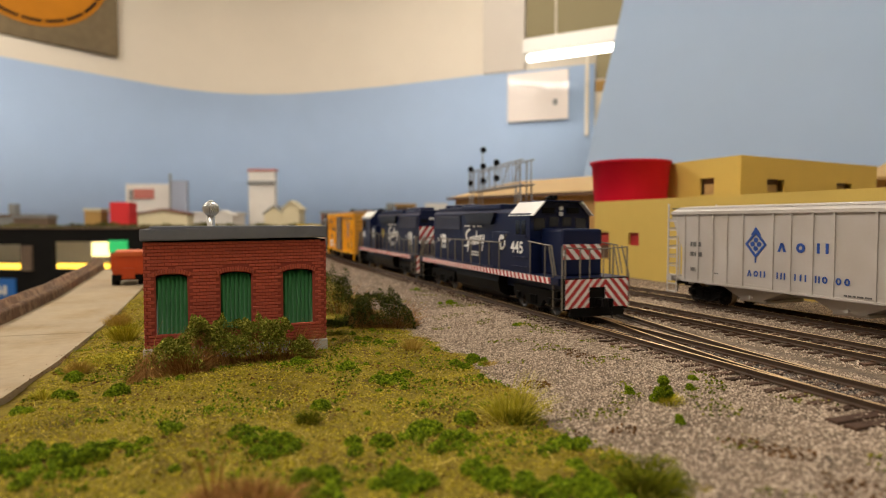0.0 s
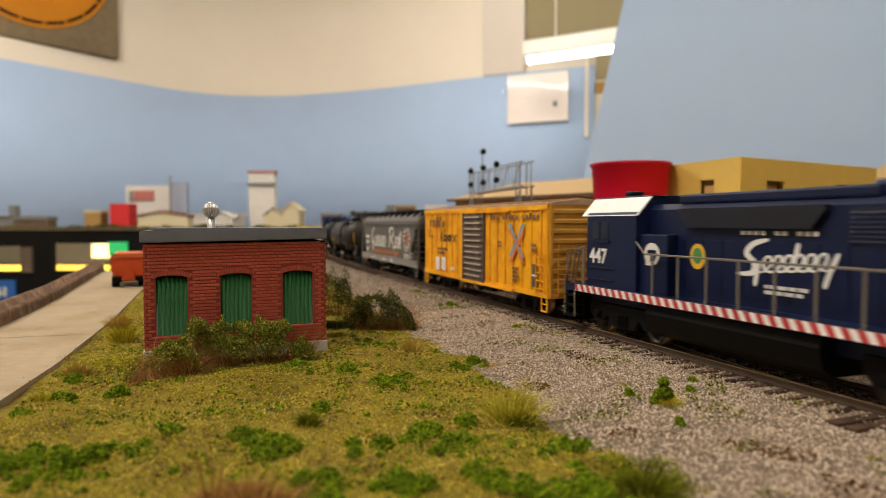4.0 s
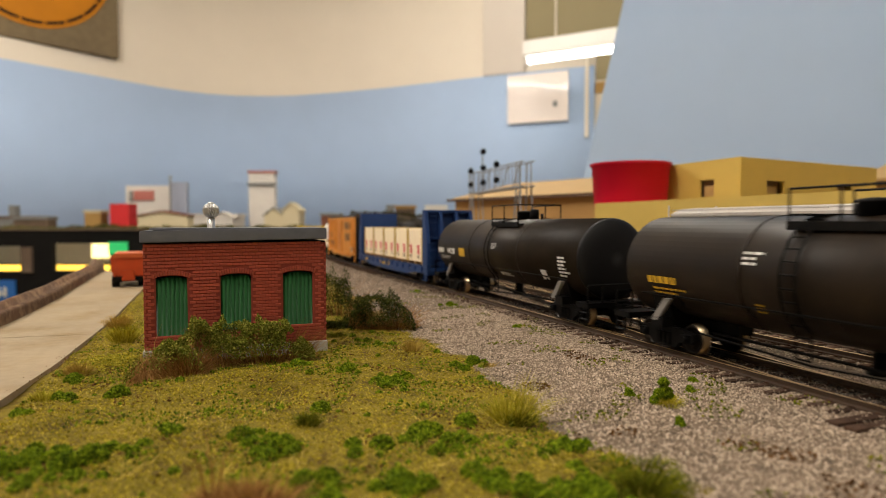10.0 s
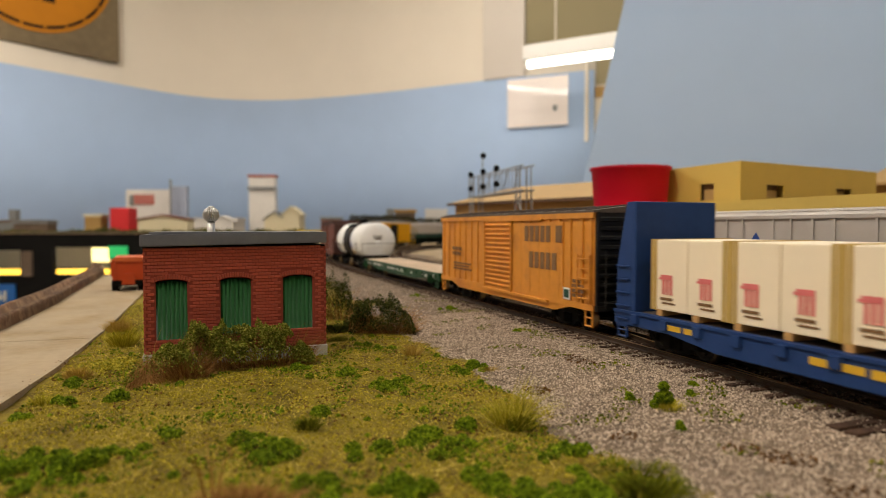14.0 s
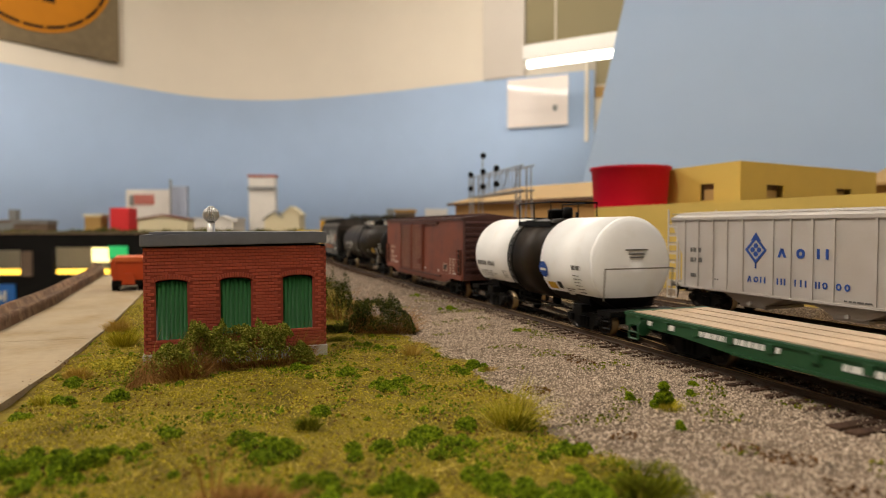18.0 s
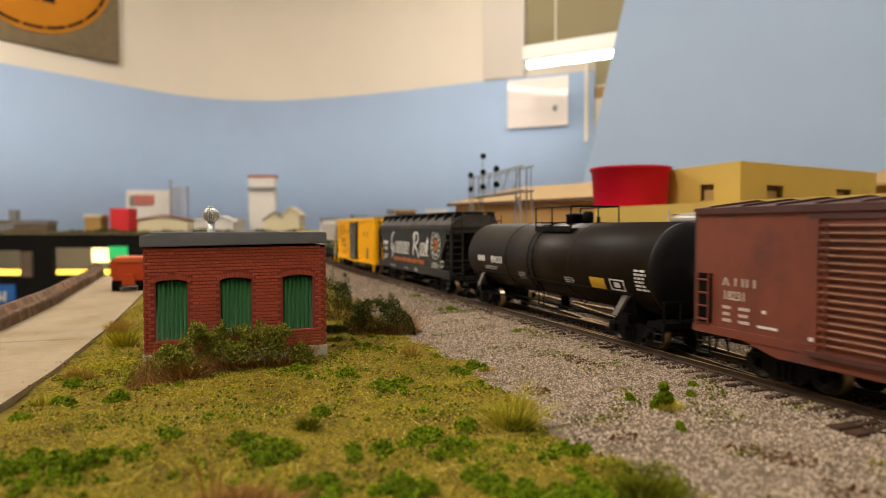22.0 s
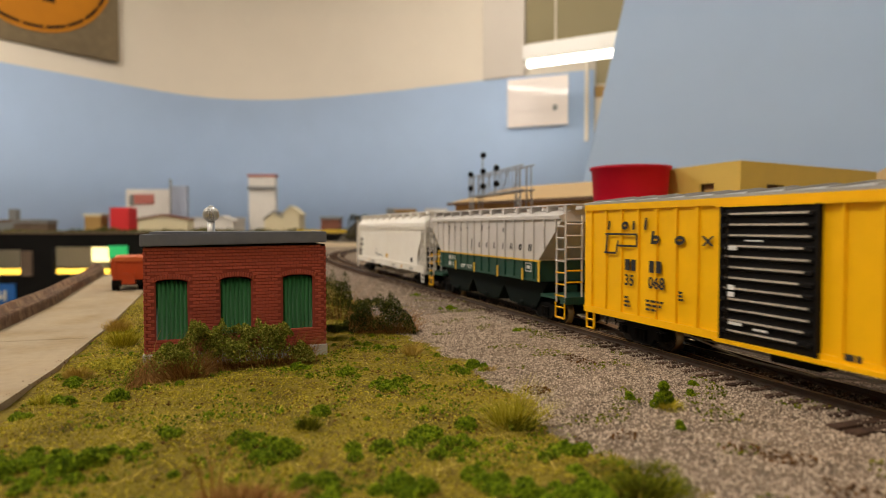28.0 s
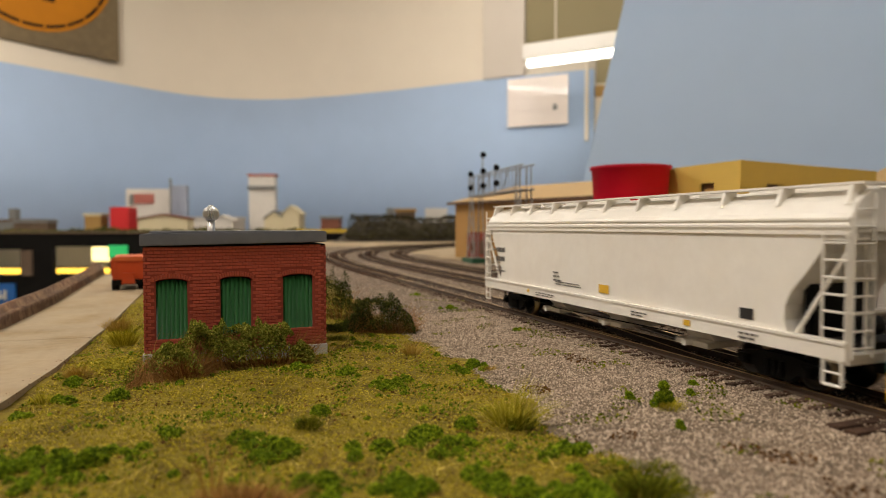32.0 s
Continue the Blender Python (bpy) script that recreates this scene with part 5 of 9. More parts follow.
    bent(bm, [(-.0140, L / 2 - .040, .0092), (-.0145, L / 2 - .070, .0075), (-.0145, -L / 2 + .060, .0085)], .0003, n=4)
    part("underframe", bm, P_BLACK, car, "black centre sill and brake pipe")
    couplers(car, L)
    bogies(car, (-L / 2 + .026, L / 2 - .026))
    roll(car, a0, a1)
    return car, L, HALF - .0012


def ribbed_hopper(name, label, L, upper, lower, gear, rung_mat, split, z_low=.0185, z_top=.0488, ribs=17, cut=.0235, walk_h=.0044, group="cars of the freight train", posts=None):
    """A covered hopper with flat ribbed sides and sloping ends."""
    car = thing(name, label, "train car", group=group)
    w = HALF - .0010
    bm = bm_new()
    out = [(L / 2 - .0045, z_top), (L / 2 - .0045, .0460), (L / 2 - cut, .0290), (L / 2 - cut, split),
           (-L / 2 + cut, split), (-L / 2 + cut, .0290), (-L / 2 + .0045, .0460), (-L / 2 + .0045, z_top)]
    prism(bm, out, -w, w, "x")
    part("body", bm, upper, car)
    bm = bm_new()
    box(bm, -w, w, -L / 2 + cut, L / 2 - cut, z_low, split - .00005)
    part("lower_side", bm, lower, car)
    for sx in (-1, 1):
        for u in posts or [.0085 + (L - .017) * i / (ribs - 1) for i in range(ribs)]:
            e = min(u, L - u)
            z0 = z_low if e > cut else max(split, .0290 + (cut - e) / (cut - .0045) * .0170)
            for lo, hi, m in ((z0, split, lower), (max(z0, split), z_top - .0012, upper)):
                if hi - lo > .001:
                    bm = bm_new()
                    sbox(bm, L, sx, w, u - .0006, u + .0006, lo, hi, .0007)
                    part("side_post", bm, m, car)
    for sx in (-1, 1):
        bm = bm_new()
        sbox(bm, L, sx, w, .0045, L - .0045, z_top - .0016, z_top, .0009)
        part("roof_rail", bm, upper, car)
        bm = bm_new()
        sbox(bm, L, sx, w, cut, L - cut, z_low, z_low + .0010, .0008)
        part("side_sill", bm, lower, car)
    bm = bm_new()
    prism(bm, [(-w, z_top), (w, z_top), (.0120, z_top + .0024), (0, z_top + .0032), (-.0120, z_top + .0024)], -L / 2 + .0045, L / 2 - .0045)
    rf = part("roof", bm, upper, car)
    bm = bm_new()
    for sx in (-1, 1):
        box(bm, sx * .0090, sx * .0145, -L / 2 + .001, L / 2 - .001, z_top + walk_h, z_top + walk_h + .0006)
    for k in (-1, 1):
        box(bm, -.0145, .0145, k * (L / 2 - .001), k * (L / 2 - .0065), z_top + walk_h, z_top + walk_h + .0006)
    rb = part("running_board", bm, gear, rf)
    for i in range(12):
        y = -L / 2 + .006 + (L - .012) * i / 11
        bm = bm_new()
        for sx in (-1, 1):
            box(bm, sx * .0095, sx * .0150, y - .0005, y + .0005, z_top + .0008, z_top + walk_h + .0001)
        part("bracket", bm, gear, rb)
    for i in range(10):
        y = -L / 2 + .014 + (L - .028) * i / 9
        bm = bm_new()
        box(bm, -.0055, .0055, y - .007, y + .007, z_top + .0016, z_top + walk_h - .0002, bevel=.0004)
        part("hatch_cover", bm, gear, rf)
    for i in range(3):
        y = (i - 1) * L * .235
        bm = bm_new()
        top, low = (.0250, .0135) if lower is P_DKGREEN else (.020, .0065)
        prism(bm, [(y - top, z_low), (y + top, z_low), (y + low, .0055), (y - low, .0055)], -.0135, .0135, "x")
        box(bm, -.0125, .0125, y - .008, y + .008, .0042, .0058, bevel=.0005)
        rod(bm, (-.0150, y, .0066), (.0150, y, .0066), .0010, n=8)
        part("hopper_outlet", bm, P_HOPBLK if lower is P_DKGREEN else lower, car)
    bm = bm_new()
    box(bm, -.003, .003, -L / 2 + .002, L / 2 - .002, .0080, .0125)
    # Plate added above the centre sill to close the view between the bays.
    box(bm, -.003, .003, -L / 2 + cut, L / 2 - cut, .0124, z_low)
    for k in (-1, 1):
        box(bm, -w, w, k * (L / 2 - .0005), k * (L / 2 - .0045), .0105, .0135)
        box(bm, -.0165, .0165, k * (L / 2 - .0045), k * (L / 2 - cut), .0118, .0132)
        rod(bm, (.004, k * (L / 2 - .012), .0170), (.011, k * (L / 2 - .012), .0170), .0026, n=12)
    part("underframe", bm, lower, car, "painted end sills and centre sill")
    for k in (-1, 1):
        for sx in (-1, 1):
            bm = bm_new()
            y = k * (L / 2 - .0012)
            rod(bm, (sx * (w - .0004), y, .0110), (sx * (w - .0004), y, z_top + .0045), .0005, n=5)
            rod(bm, (sx * (w - .0004), k * (L / 2 - .0085), .0110), (sx * (w - .0004), k * (L / 2 - .0085), z_top), .0005, n=5)
            rod(bm, (sx * .0090, y, .0110), (sx * .0090, y, z_top), .0005, n=5)
            fr = part("end_post", bm, gear, car)
            for i in range(8):
                z = .0090 + i * .0050
                m = rung_mat if i < 4 else gear
                part("ladder_rung", rod(bm_new(), (sx * (w - .0002), y, z), (sx * (w - .0002), k * (L / 2 - .0085), z), .0004, n=5), m, fr)
                if i > 1:
                    part("ladder_rung", rod(bm_new(), (sx * (w - .0004), y + k * .0003, z + .001), (sx * .0090, y + k * .0003, z + .001), .0004, n=5), m, fr)
            bm = bm_new()
            rod(bm, (sx * w, y, .0045), (sx * w, k * (L / 2 - .0085), .0045), .0005, n=5)
            for yy in (y, k * (L / 2 - .0085)):
                rod(bm, (sx * w, yy, .0045), (sx * w, yy, .0110), .0004, n=5)
            part("stirrup_step", bm, rung_mat, fr)
    couplers(car, L)
    bogies(car, (-L / 2 + .026, L / 2 - .026))
    return car, L, w


BELLY = .70              # where the white tank's black underside begins, in radii below its middle


def dark_belly(ob, paint, z):
    """White tanks are painted black below a line."""
    if paint is P_WHITETANK:
        bm = bm_new()
        bm.from_mesh(ob.data)
        bmesh.ops.bisect_plane(bm, geom=bm.verts[:] + bm.edges[:] + bm.faces[:], plane_co=(0, 0, z), plane_no=(0, 0, 1))
        bm.to_mesh(ob.data)
        bm.free()
        ob.data.materials.append(P_BLACK)
        for p in ob.data.polygons:
            if p.center.z < z:
                p.material_index = 1


def tank_car(name, label, a0, a1, t0, t1, r, zc, paint, end_paint, lad_u, band=None, bands=(), rail_mat=None):
    """A tank car; the barrel runs from t0 to t1 within the car's ends a0 and a1, trailing end last."""
    L = a1 - a0
    car = thing(name, label, "train car", group="cars of the freight train")
    y0, y1 = t0 - (a0 + a1) / 2, t1 - (a0 + a1) / 2
    hd = r * .22
    cap = [(math.sin(t) * 1.0, math.cos(t)) for t in [i * math.pi / 2 / 7 for i in range(8)]]
    if band:
        b0, b1 = band
        pieces = [("barrel", b1, y1 - hd, paint), ("barrel", y0 + hd, b0, paint), ("barrel", b0, b1, P_TANK)]
    else:
        pieces = [("barrel", y0 + hd, y1 - hd, paint)]
    for nm, p, q, m in pieces:
        bm = bm_new()
        lathe(bm, [(p, r), (q, r)], n=56, origin=(0, 0, zc))
        dark_belly(part(nm, bm, m, car, "black middle band of the tank" if band and m is P_TANK else ""), m, zc - r * BELLY)
    for k, yy in ((-1, y0 + hd), (1, y1 - hd)):
        bm = bm_new()
        lathe(bm, [(yy + k * c[0] * hd, r * c[1]) for c in cap], n=56, origin=(0, 0, zc))
        dark_belly(part("tank_head", bm, end_paint, car), end_paint, zc - r * BELLY)
    for b in bands:
        bm = bm_new()
        lathe(bm, [(b - .0003, r), (b - .0003, r + .00018), (b + .0003, r + .00018), (b + .0003, r)], n=56, origin=(0, 0, zc), ring=True)
        part("weld_seam", bm, paint, car)
    # frame
    for k in (-1, 1):
        bm = bm_new()
        box(bm, -.0030, .0030, k * (L / 2 - .001), k * (L / 2 - .048), .0080, .0115)
        box(bm, -.0165, .0165, k * (L / 2 - .001), k * (L / 2 - .010), .0092, .0112)
        box(bm, -.0160, .0160, k * (L / 2 - .0215), k * (L / 2 - .0275), .0085, .0118)
        prism(bm, [(-.0120, .0110), (.0120, .0110), (.0150, zc - r * .45), (.0125, zc - r * .72), (0, zc - r * .99), (-.0125, zc - r * .72), (-.0150, zc - r * .45)],
              k * (L / 2 - .0205), k * (L / 2 - .0285))
        for sx in (-1, 1) if paint is P_TANK else ():
            rod(bm, (sx * .0160, k * (L / 2 - .002), .0112), (sx * .0160, k * (L / 2 - .002), .0185), .0004, n=5)
            rod(bm, (sx * .0090, k * (L / 2 - .002), .0112), (sx * .0090, k * (L / 2 - .002), .0185), .0004, n=5)
        if paint is P_TANK:
            rod(bm, (-.0160, k * (L / 2 - .002), .0185), (.0160, k * (L / 2 - .002), .0185), .0004, n=5)
        rod(bm, (.004, k * (L / 2 - .014), .0135), (.012, k * (L / 2 - .014), .0135), .0028, n=12)
        fr = part("end_frame", bm, P_BLACK, car, "black end sill, saddle and bolster")
        for sx in (-1, 1) if paint is P_TANK else ():
            bm = bm_new()
            y = k * (L / 2 - .0265)
            prism(bm, [(y + .0050, .0105), (y + .0018, .0105), (y - .0046, .0185), (y - .0014, .0185)], sx * .0146, sx * .0160, "x")
            # Pale grey holds the light on the plate's upward face.
            part("saddle_plate", bm, P_SLATELITE if paint is P_TANK else P_BLACK, fr, "slanting saddle plate painted pale as if lit")
    bm = bm_new()
    for sx in (-1, 1) if paint is P_TANK else ():
        bent(bm, [(sx * .0168, y1 - .012, zc - r * .52), (sx * .0172, y1 - .020, zc - r * .50), (sx * .0172, y0 + .020, zc - r * .50), (sx * .0168, y0 + .012, zc - r * .52)], .0003, n=5)
    bent(bm, [(-.0125, L / 2 - .040, .0085), (-.0115, .010, .0060), (-.0115, -L / 2 + .045, .0085)], .00035, n=5)
    bent(bm, [(-.0060, L / 2 - .040, .0080), (-.0060, -L / 2 + .045, .0068)], .0005, n=5)
    for i in range(5):
        y = y0 + .03 + (y1 - y0 - .06) * i / 4
        for sx in (-1, 1) if paint is P_TANK else ():
            rod(bm, (sx * .0172, y, zc - r * .50), (sx * (r * .78), y, zc - r * BELLY), .0003, n=4)
    part("grab_rail", bm, rail_mat or P_BLACK, car, "thin grab rails and brake pipe")
    bm = bm_new()
    lathe(bm, [(.0052, .0036), (.0064, .0036), (.0068, .0022), (zc - r + .0005, .0022)], n=14, axis="z")
    part("outlet_valve", bm, P_BLACK, car)
    # dome fittings, platform and railing
    pu = L / 2 - lad_u
    top = zc + r
    bm = bm_new()
    for sx in (-1, 1):
        box(bm, sx * .0075, sx * .0125, pu - .0165, pu + .0155, top - .0032, top - .0024)
        box(bm, sx * .0123, sx * .0127, pu - .0165, pu + .0155, top - .0040, top - .0016)
    box(bm, -.0125, .0125, pu + .0105, pu + .0155, top - .0002, top + .0004)
    pf = part("platform", bm, P_BLACK, car, "black walkway platform on top of the tank")
    bm = bm_new()
    h = top + .0072
    for sx in (-1, 1):
        for y in (pu - .0160, pu, pu + .0150):
            rod(bm, (sx * .0124, y, top - .0032), (sx * .0124, y, h), .00034, n=5)
        for z in (h, ):
            rod(bm, (sx * .0124, pu - .0160, z), (sx * .0124, pu + .0150, z), .00034, n=5)
    for z in (h,):
        rod(bm, (-.0124, pu - .0160, z), (.0124, pu - .0160, z), .00034, n=5)
    part("railing", bm, P_BLACK, pf)
    part("dome_lid", lathe(bm_new(), [(top - .001, .0042), (top + .0030, .0042), (top + .0034, .0046), (top + .0042, .0040), (top + .0046, 0)], n=20, origin=(0, pu, 0), axis="z"), P_BLACK, car)
    part("dome_valve", lathe(bm_new(), [(top - .001, .0024), (top + .0042, .0024), (top + .0050, .0018), (top + .0052, 0)], n=14, origin=(0, pu - .0105, 0), axis="z"), P_BLACK, car)
    part("vent_pipe", rod(bm_new(), (.004, pu + .008, top - .001), (.004, pu + .008, top + .0030), .0009, n=8), P_BLACK, car)
    part("vent_pipe", rod(bm_new(), (0, pu - .0185, top - .001), (0, pu - .0185, top + .0026), .0008, n=8), P_BLACK, car)
    for sx in (-1, 1):
        bm = bm_new()
        pts = []
        for i in range(9):
            a = math.radians(62 - 112 * i / 8)
            pts.append((sx * (r + .0011) * math.cos(a), zc + (r + .0011) * math.sin(a)))
        pts.append((pts[-1][0], .0072))
        for yy in (pu + .0125, pu + .0078):
            bent(bm, [(x, yy, z) for x, z in pts], .00032, n=5)
        for i in range(12):
            f = i / 11 * (len(pts) - 1.001)
            j = int(f)
            g = f - j
            x, z = pts[j][0] + (pts[j + 1][0] - pts[j][0]) * g, pts[j][1] + (pts[j + 1][1] - pts[j][1]) * g
            rod(bm, (x, pu + .0125, z), (x, pu + .0078, z), .0003, n=5)
        part("ladder", bm, P_BLACK, car)
    stirrups(car, L, (.0045, L - .0045), .0045, .0100, P_BLACK, w=.0165)
    couplers(car, L)
    bogies(car, (-L / 2 + .0245, L / 2 - .0245))
    roll(car, a0, a1, L / 2 - .0245)
    return car, L


def tank_marks(car, name, L, r, zc, material, rows, label=""):
    """Plain printed marks wrapped on the barrel's field side: rows of (u0, u1, z0, z1)."""
    bm = bm_new()
    for u0, u1, z0, z1 in rows:
        n = 3
        vs = []
        for i in range(n + 1):
            z = z0 + (z1 - z0) * i / n
            x = -math.sqrt(max(1e-9, (r + .00015) ** 2 - (z - zc) ** 2))
            vs.append((bm.verts.new((x, L / 2 - u0, z)), bm.verts.new((x, L / 2 - u1, z))))
        for a, b in zip(vs, vs[1:]):
            bm.faces.new((a[0], a[1], b[1], b[0]))
    bmesh.ops.solidify(bm, geom=list(bm.faces), thickness=-.0001)
    return part(name, bm, material, car, label)


def tank_writing(car, text, L, u, z, size, material, r, zc, wide=1.0):
    ob = writing(car, text, L, u, z, size, material, w=0, wide=wide)
    for v in ob.data.vertices:
        lift = -v.co.x
        v.co.x = -math.sqrt(max(1e-9, (r + .0001) ** 2 - (v.co.z - zc) ** 2)) - lift * .5
    return ob
# ---------------------------------------------------------------- the train, car by car


def clip_rect(poly, x0, x1, z0, z1):
    """Cut a polygon to a rectangle."""
    for axis, lim, keep in ((0, x0, 1), (0, x1, -1), (1, z0, 1), (1, z1, -1)):
        out = []
        for i, p in enumerate(poly):
            q = poly[(i + 1) % len(poly)]
            a, b = (p[axis] - lim) * keep, (q[axis] - lim) * keep
            if a >= 0:
                out.append(p)
            if a * b < 0:
                t = a / (a - b)
                out.append((p[0] + (q[0] - p[0]) * t, p[1] + (q[1] - p[1]) * t))
        poly = out
        if len(poly) < 3:
            return None
    return poly


def warning_stripes(parent, rect, plane, axis, lean, pitch=.0034, thick=.00015, lift=.0001):
    """Slanting red stripes on a white plate; axis 'y': the plate faces along y at y = plane, 'x': along x."""
    a0, a1, z0, z1 = rect
    s = 1 if plane > 0 else -1
    bm = bm_new()
    prism(bm, [(a0, z0), (a1, z0), (a1, z1), (a0, z1)], plane, plane + s * thick, axis)
    plate = part("warning_plate", bm, P_WHITE, parent, "red and white striped warning plate")
    bm = bm_new()
    h = (z1 - z0) * lean
    k = a0 - abs(h) - pitch
    while k < a1 + abs(h):
        poly = clip_rect([(k, z0), (k + pitch * .5, z0), (k + pitch * .5 + h, z1), (k + h, z1)], a0, a1, z0, z1)
        if poly:
            prism(bm, poly, plane + s * thick, plane + s * (thick + lift), axis)
        k += pitch
    part("red_stripe", bm, P_RED, plate)


def locomotive(label, a0, a1, f, v, number):
    """A four-axle hood diesel. f = 1: its cab leads (towards -y), f = -1: its cab trails. v: distances from the cab end."""
    L = a1 - a0
    car = thing("diesel_locomotive", label, "locomotive", group="two blue locomotives")

    def Y(d):
        return f * (-L / 2 + d)

    hw, cw, dw = .0105, .0166, .0178
    zt = .0505
    # frame and walkway
    bm = bm_new()
    box(bm, -dw, dw, Y(.003), Y(L - .003), .0158, .0190)
    box(bm, -.0100, .0100, Y(.010), Y(L - .010), .0100, .0160)
    part("walkway", bm, P_BLUE, car)
    for sx in (-1, 1):
        warning_stripes(car, (Y(.010), Y(L - .010)) + (.0160, .0188) if Y(.010) < Y(L - .010) else (Y(L - .010), Y(.010), .0160, .0188),
                        sx * dw, "x", .5, pitch=.0042)
    # long hood
    bm = bm_new()
    prism(bm, [(-hw, .019), (-hw, zt - .0020), (-hw + .0018, zt), (hw - .0018, zt), (hw, zt - .0020), (hw, .019)], Y(v["cab1"]), Y(L - .012))
    hood = part("long_hood", bm, P_BLUE, car)
    n = 13
    for i in range(n):
        d = v["cab1"] + .010 + (L - .030 - v["cab1"]) * i / n
        for sx in (-1, 1):
            door = part("hood_door", box(bm_new(), sx * (hw - .0002), sx * (hw + .00025), Y(d), Y(d + (L - .034 - v["cab1"]) / n), .0215, .0385), P_BLUE, hood)
    for sx in (-1, 1):
        g0, g1 = v["grille"]
        part("radiator_grille", box(bm_new(), sx * (hw - .001), sx * (hw + .0002), Y(g0), Y(g1), zt - .0118, zt - .0028), P_GRILLE, hood, "dark blue louvred radiator grille")
        for i in range(7):
            z = zt - .0114 + i * .0012
            bm = bm_new()
            prism(bm, [(sx * hw, z), (sx * (hw + .0010), z), (sx * (hw + .0005), z + .0006), (sx * hw, z + .0006)], Y(g0 + .0004), Y(g1 - .0004))
            part("louvre", bm, P_BLUE, hood)
        g0, g1 = v["intake"]
        bm = bm_new()
        prism(bm, [(Y(g0 + .004), zt - .0082), (Y(g1 - .004), zt - .0082), (Y(g1), zt - .0030), (Y(g1), zt - .0018), (Y(g0), zt - .0018), (Y(g0), zt - .0030)],
              sx * (hw - .001), sx * (hw + .0020), "x")
        part("air_intake", bm, P_GRILLE, hood)
    bm = bm_new()
    box(bm, -.0080, .0080, Y(v["grille"][0] - .004), Y(min(v["grille"][1] + .004, L - .015)), zt - .0002, zt + .0022, bevel=.0008)
    box(bm, -.0095, .0095, Y(v["intake"][0] - .003), Y(v["intake"][1] + .012), zt - .0002, zt + .0030, bevel=.0008)
    box(bm, -.0032, .0032, Y(v["intake"][1] + .020), Y(v["intake"][1] + .030), zt - .0002, zt + .0034, bevel=.0005)
    part("roof_box", bm, P_BLUE, hood)
    for i in range(3):
        d = v["grille"][0] + .006 + i * .016
        bm = bm_new()
        lathe(bm, [(zt + .0015, .0062), (zt + .0040, .0062), (zt + .0043, .0054), (zt + .0036, .0040), (zt + .0036, 0)], n=24, origin=(0, Y(d), 0), axis="z")
        part("radiator_fan", bm, P_BLUE, hood)
    # cab
    c0, c1 = v["cab0"], v["cab1"]
    bm = bm_new()
    prism(bm, [(-cw, .019), (-cw, .0470), (-.0105, .0532), (.0105, .0532), (cw, .0470), (cw, .019)], Y(c0), Y(c1))
    cab = part("cab", bm, P_BLUE, car)
    for sx in (-1, 1):
        bm = bm_new()
        a = [(sx * (cw + .0003), .0466), (sx * (.0106), .0535), (sx * .0098, .0535), (sx * (cw - .0004), .0466)]
        prism(bm, a, Y(c0 - .0035), Y(c1 + .0006))
        part("cab_roof_side", bm, P_WHITE, cab, "white sloping edge of the cab roof")
        bm = bm_new()
        for d0, d1 in ((c0 + .0040, c0 + .0085), (c0 + .0100, c0 + .0145)):
            box(bm, sx * (cw - .0004), sx * (cw + .0002), Y(d0), Y(d1), .0375, .0445)
        part("cab_window", bm, P_GLASS, cab, "dark cab side windows")
        bm = bm_new()
        for d0, d1, z0, z1 in ((c0 + .0032, c0 + .0152, .0362, .0372), (c0 + .0020, c0 + .0180, .0262, .0266), (c0 + .0020, c0 + .0180, .0216, .0220)):
            box(bm, sx * (cw - .0002), sx * (cw + .0006), Y(d0), Y(d1), z0, z1)
        part("cab_trim", bm, P_BLUE, cab)
    bm = bm_new()
    box(bm, -.0106, .0106, Y(c0 - .0035), Y(c1 + .0006), .0533, .0540, bevel=.0003)
    part("cab_roof", bm, P_BLUE, cab)
    s = -f
    for x0, x1, z0, z1 in ((-.0145, -.0085, .0395, .0455), (.0085, .0145, .0395, .0455), (-.0062, -.0012, .0415, .0460), (.0012, .0062, .0415, .0460)):
        bm = bm_new()
        box(bm, x0, x1, Y(c0) + s * .0002, Y(c0) - s * .0006, z0, z1, bevel=.0002)
        part("windscreen", bm, P_GLASS, cab, "dark windscreen pane")
    bm = bm_new()
    for z in (.0475, .0502):
        rod(bm, (0, Y(c0), z), (0, Y(c0) + s * .0010, z), .0011, n=12)
    part("headlight", bm, P_WHITE, cab, "twin white headlights")
    bm = bm_new()
    for sx in (-1, 1):
        box(bm, sx * .0035, sx * .0100, Y(c0), Y(c0) + s * .0009, .0478, .0504)
    part("number_board", bm, P_BLACK, cab, "black number boards")
    bm = bm_new()
    box(bm, -.0020, .0020, Y(c0 + .010), Y(c0 + .014), .0538, .0548)
    for dx, dl in ((-.0014, .0062), (0, .0075), (.0014, .0052)):
        rod(bm, (dx, Y(c0 + .012), .0556), (dx, Y(c0 + .012) + s * dl, .0556), .0005, .0012, n=10)
    rod(bm, (0, Y(c0 + .012), .0545), (0, Y(c0 + .012), .0556), .0006, n=6)
    part("horn", bm, P_BLACK, cab, "black three-chime horn")
    # short nose
    bm = bm_new()
    n0 = v["nose0"]
    box(bm, -hw, hw, Y(n0), Y(c0), .019, .0405, bevel=.0012)
    nose = part("short_nose", bm, P_BLUE, car)
    warning_stripes(nose, (-.0100, .0100, .0265, .0335), Y(n0), "y", .9 * (1 if s > 0 else -1), pitch=.0052)
    # hood end at the other end
    warning_stripes(hood, (-.0100, .0100, .0270, .0400), Y(L - .012), "y", .7, pitch=.0052)
    bm = bm_new()
    yh = Y(L - .012)
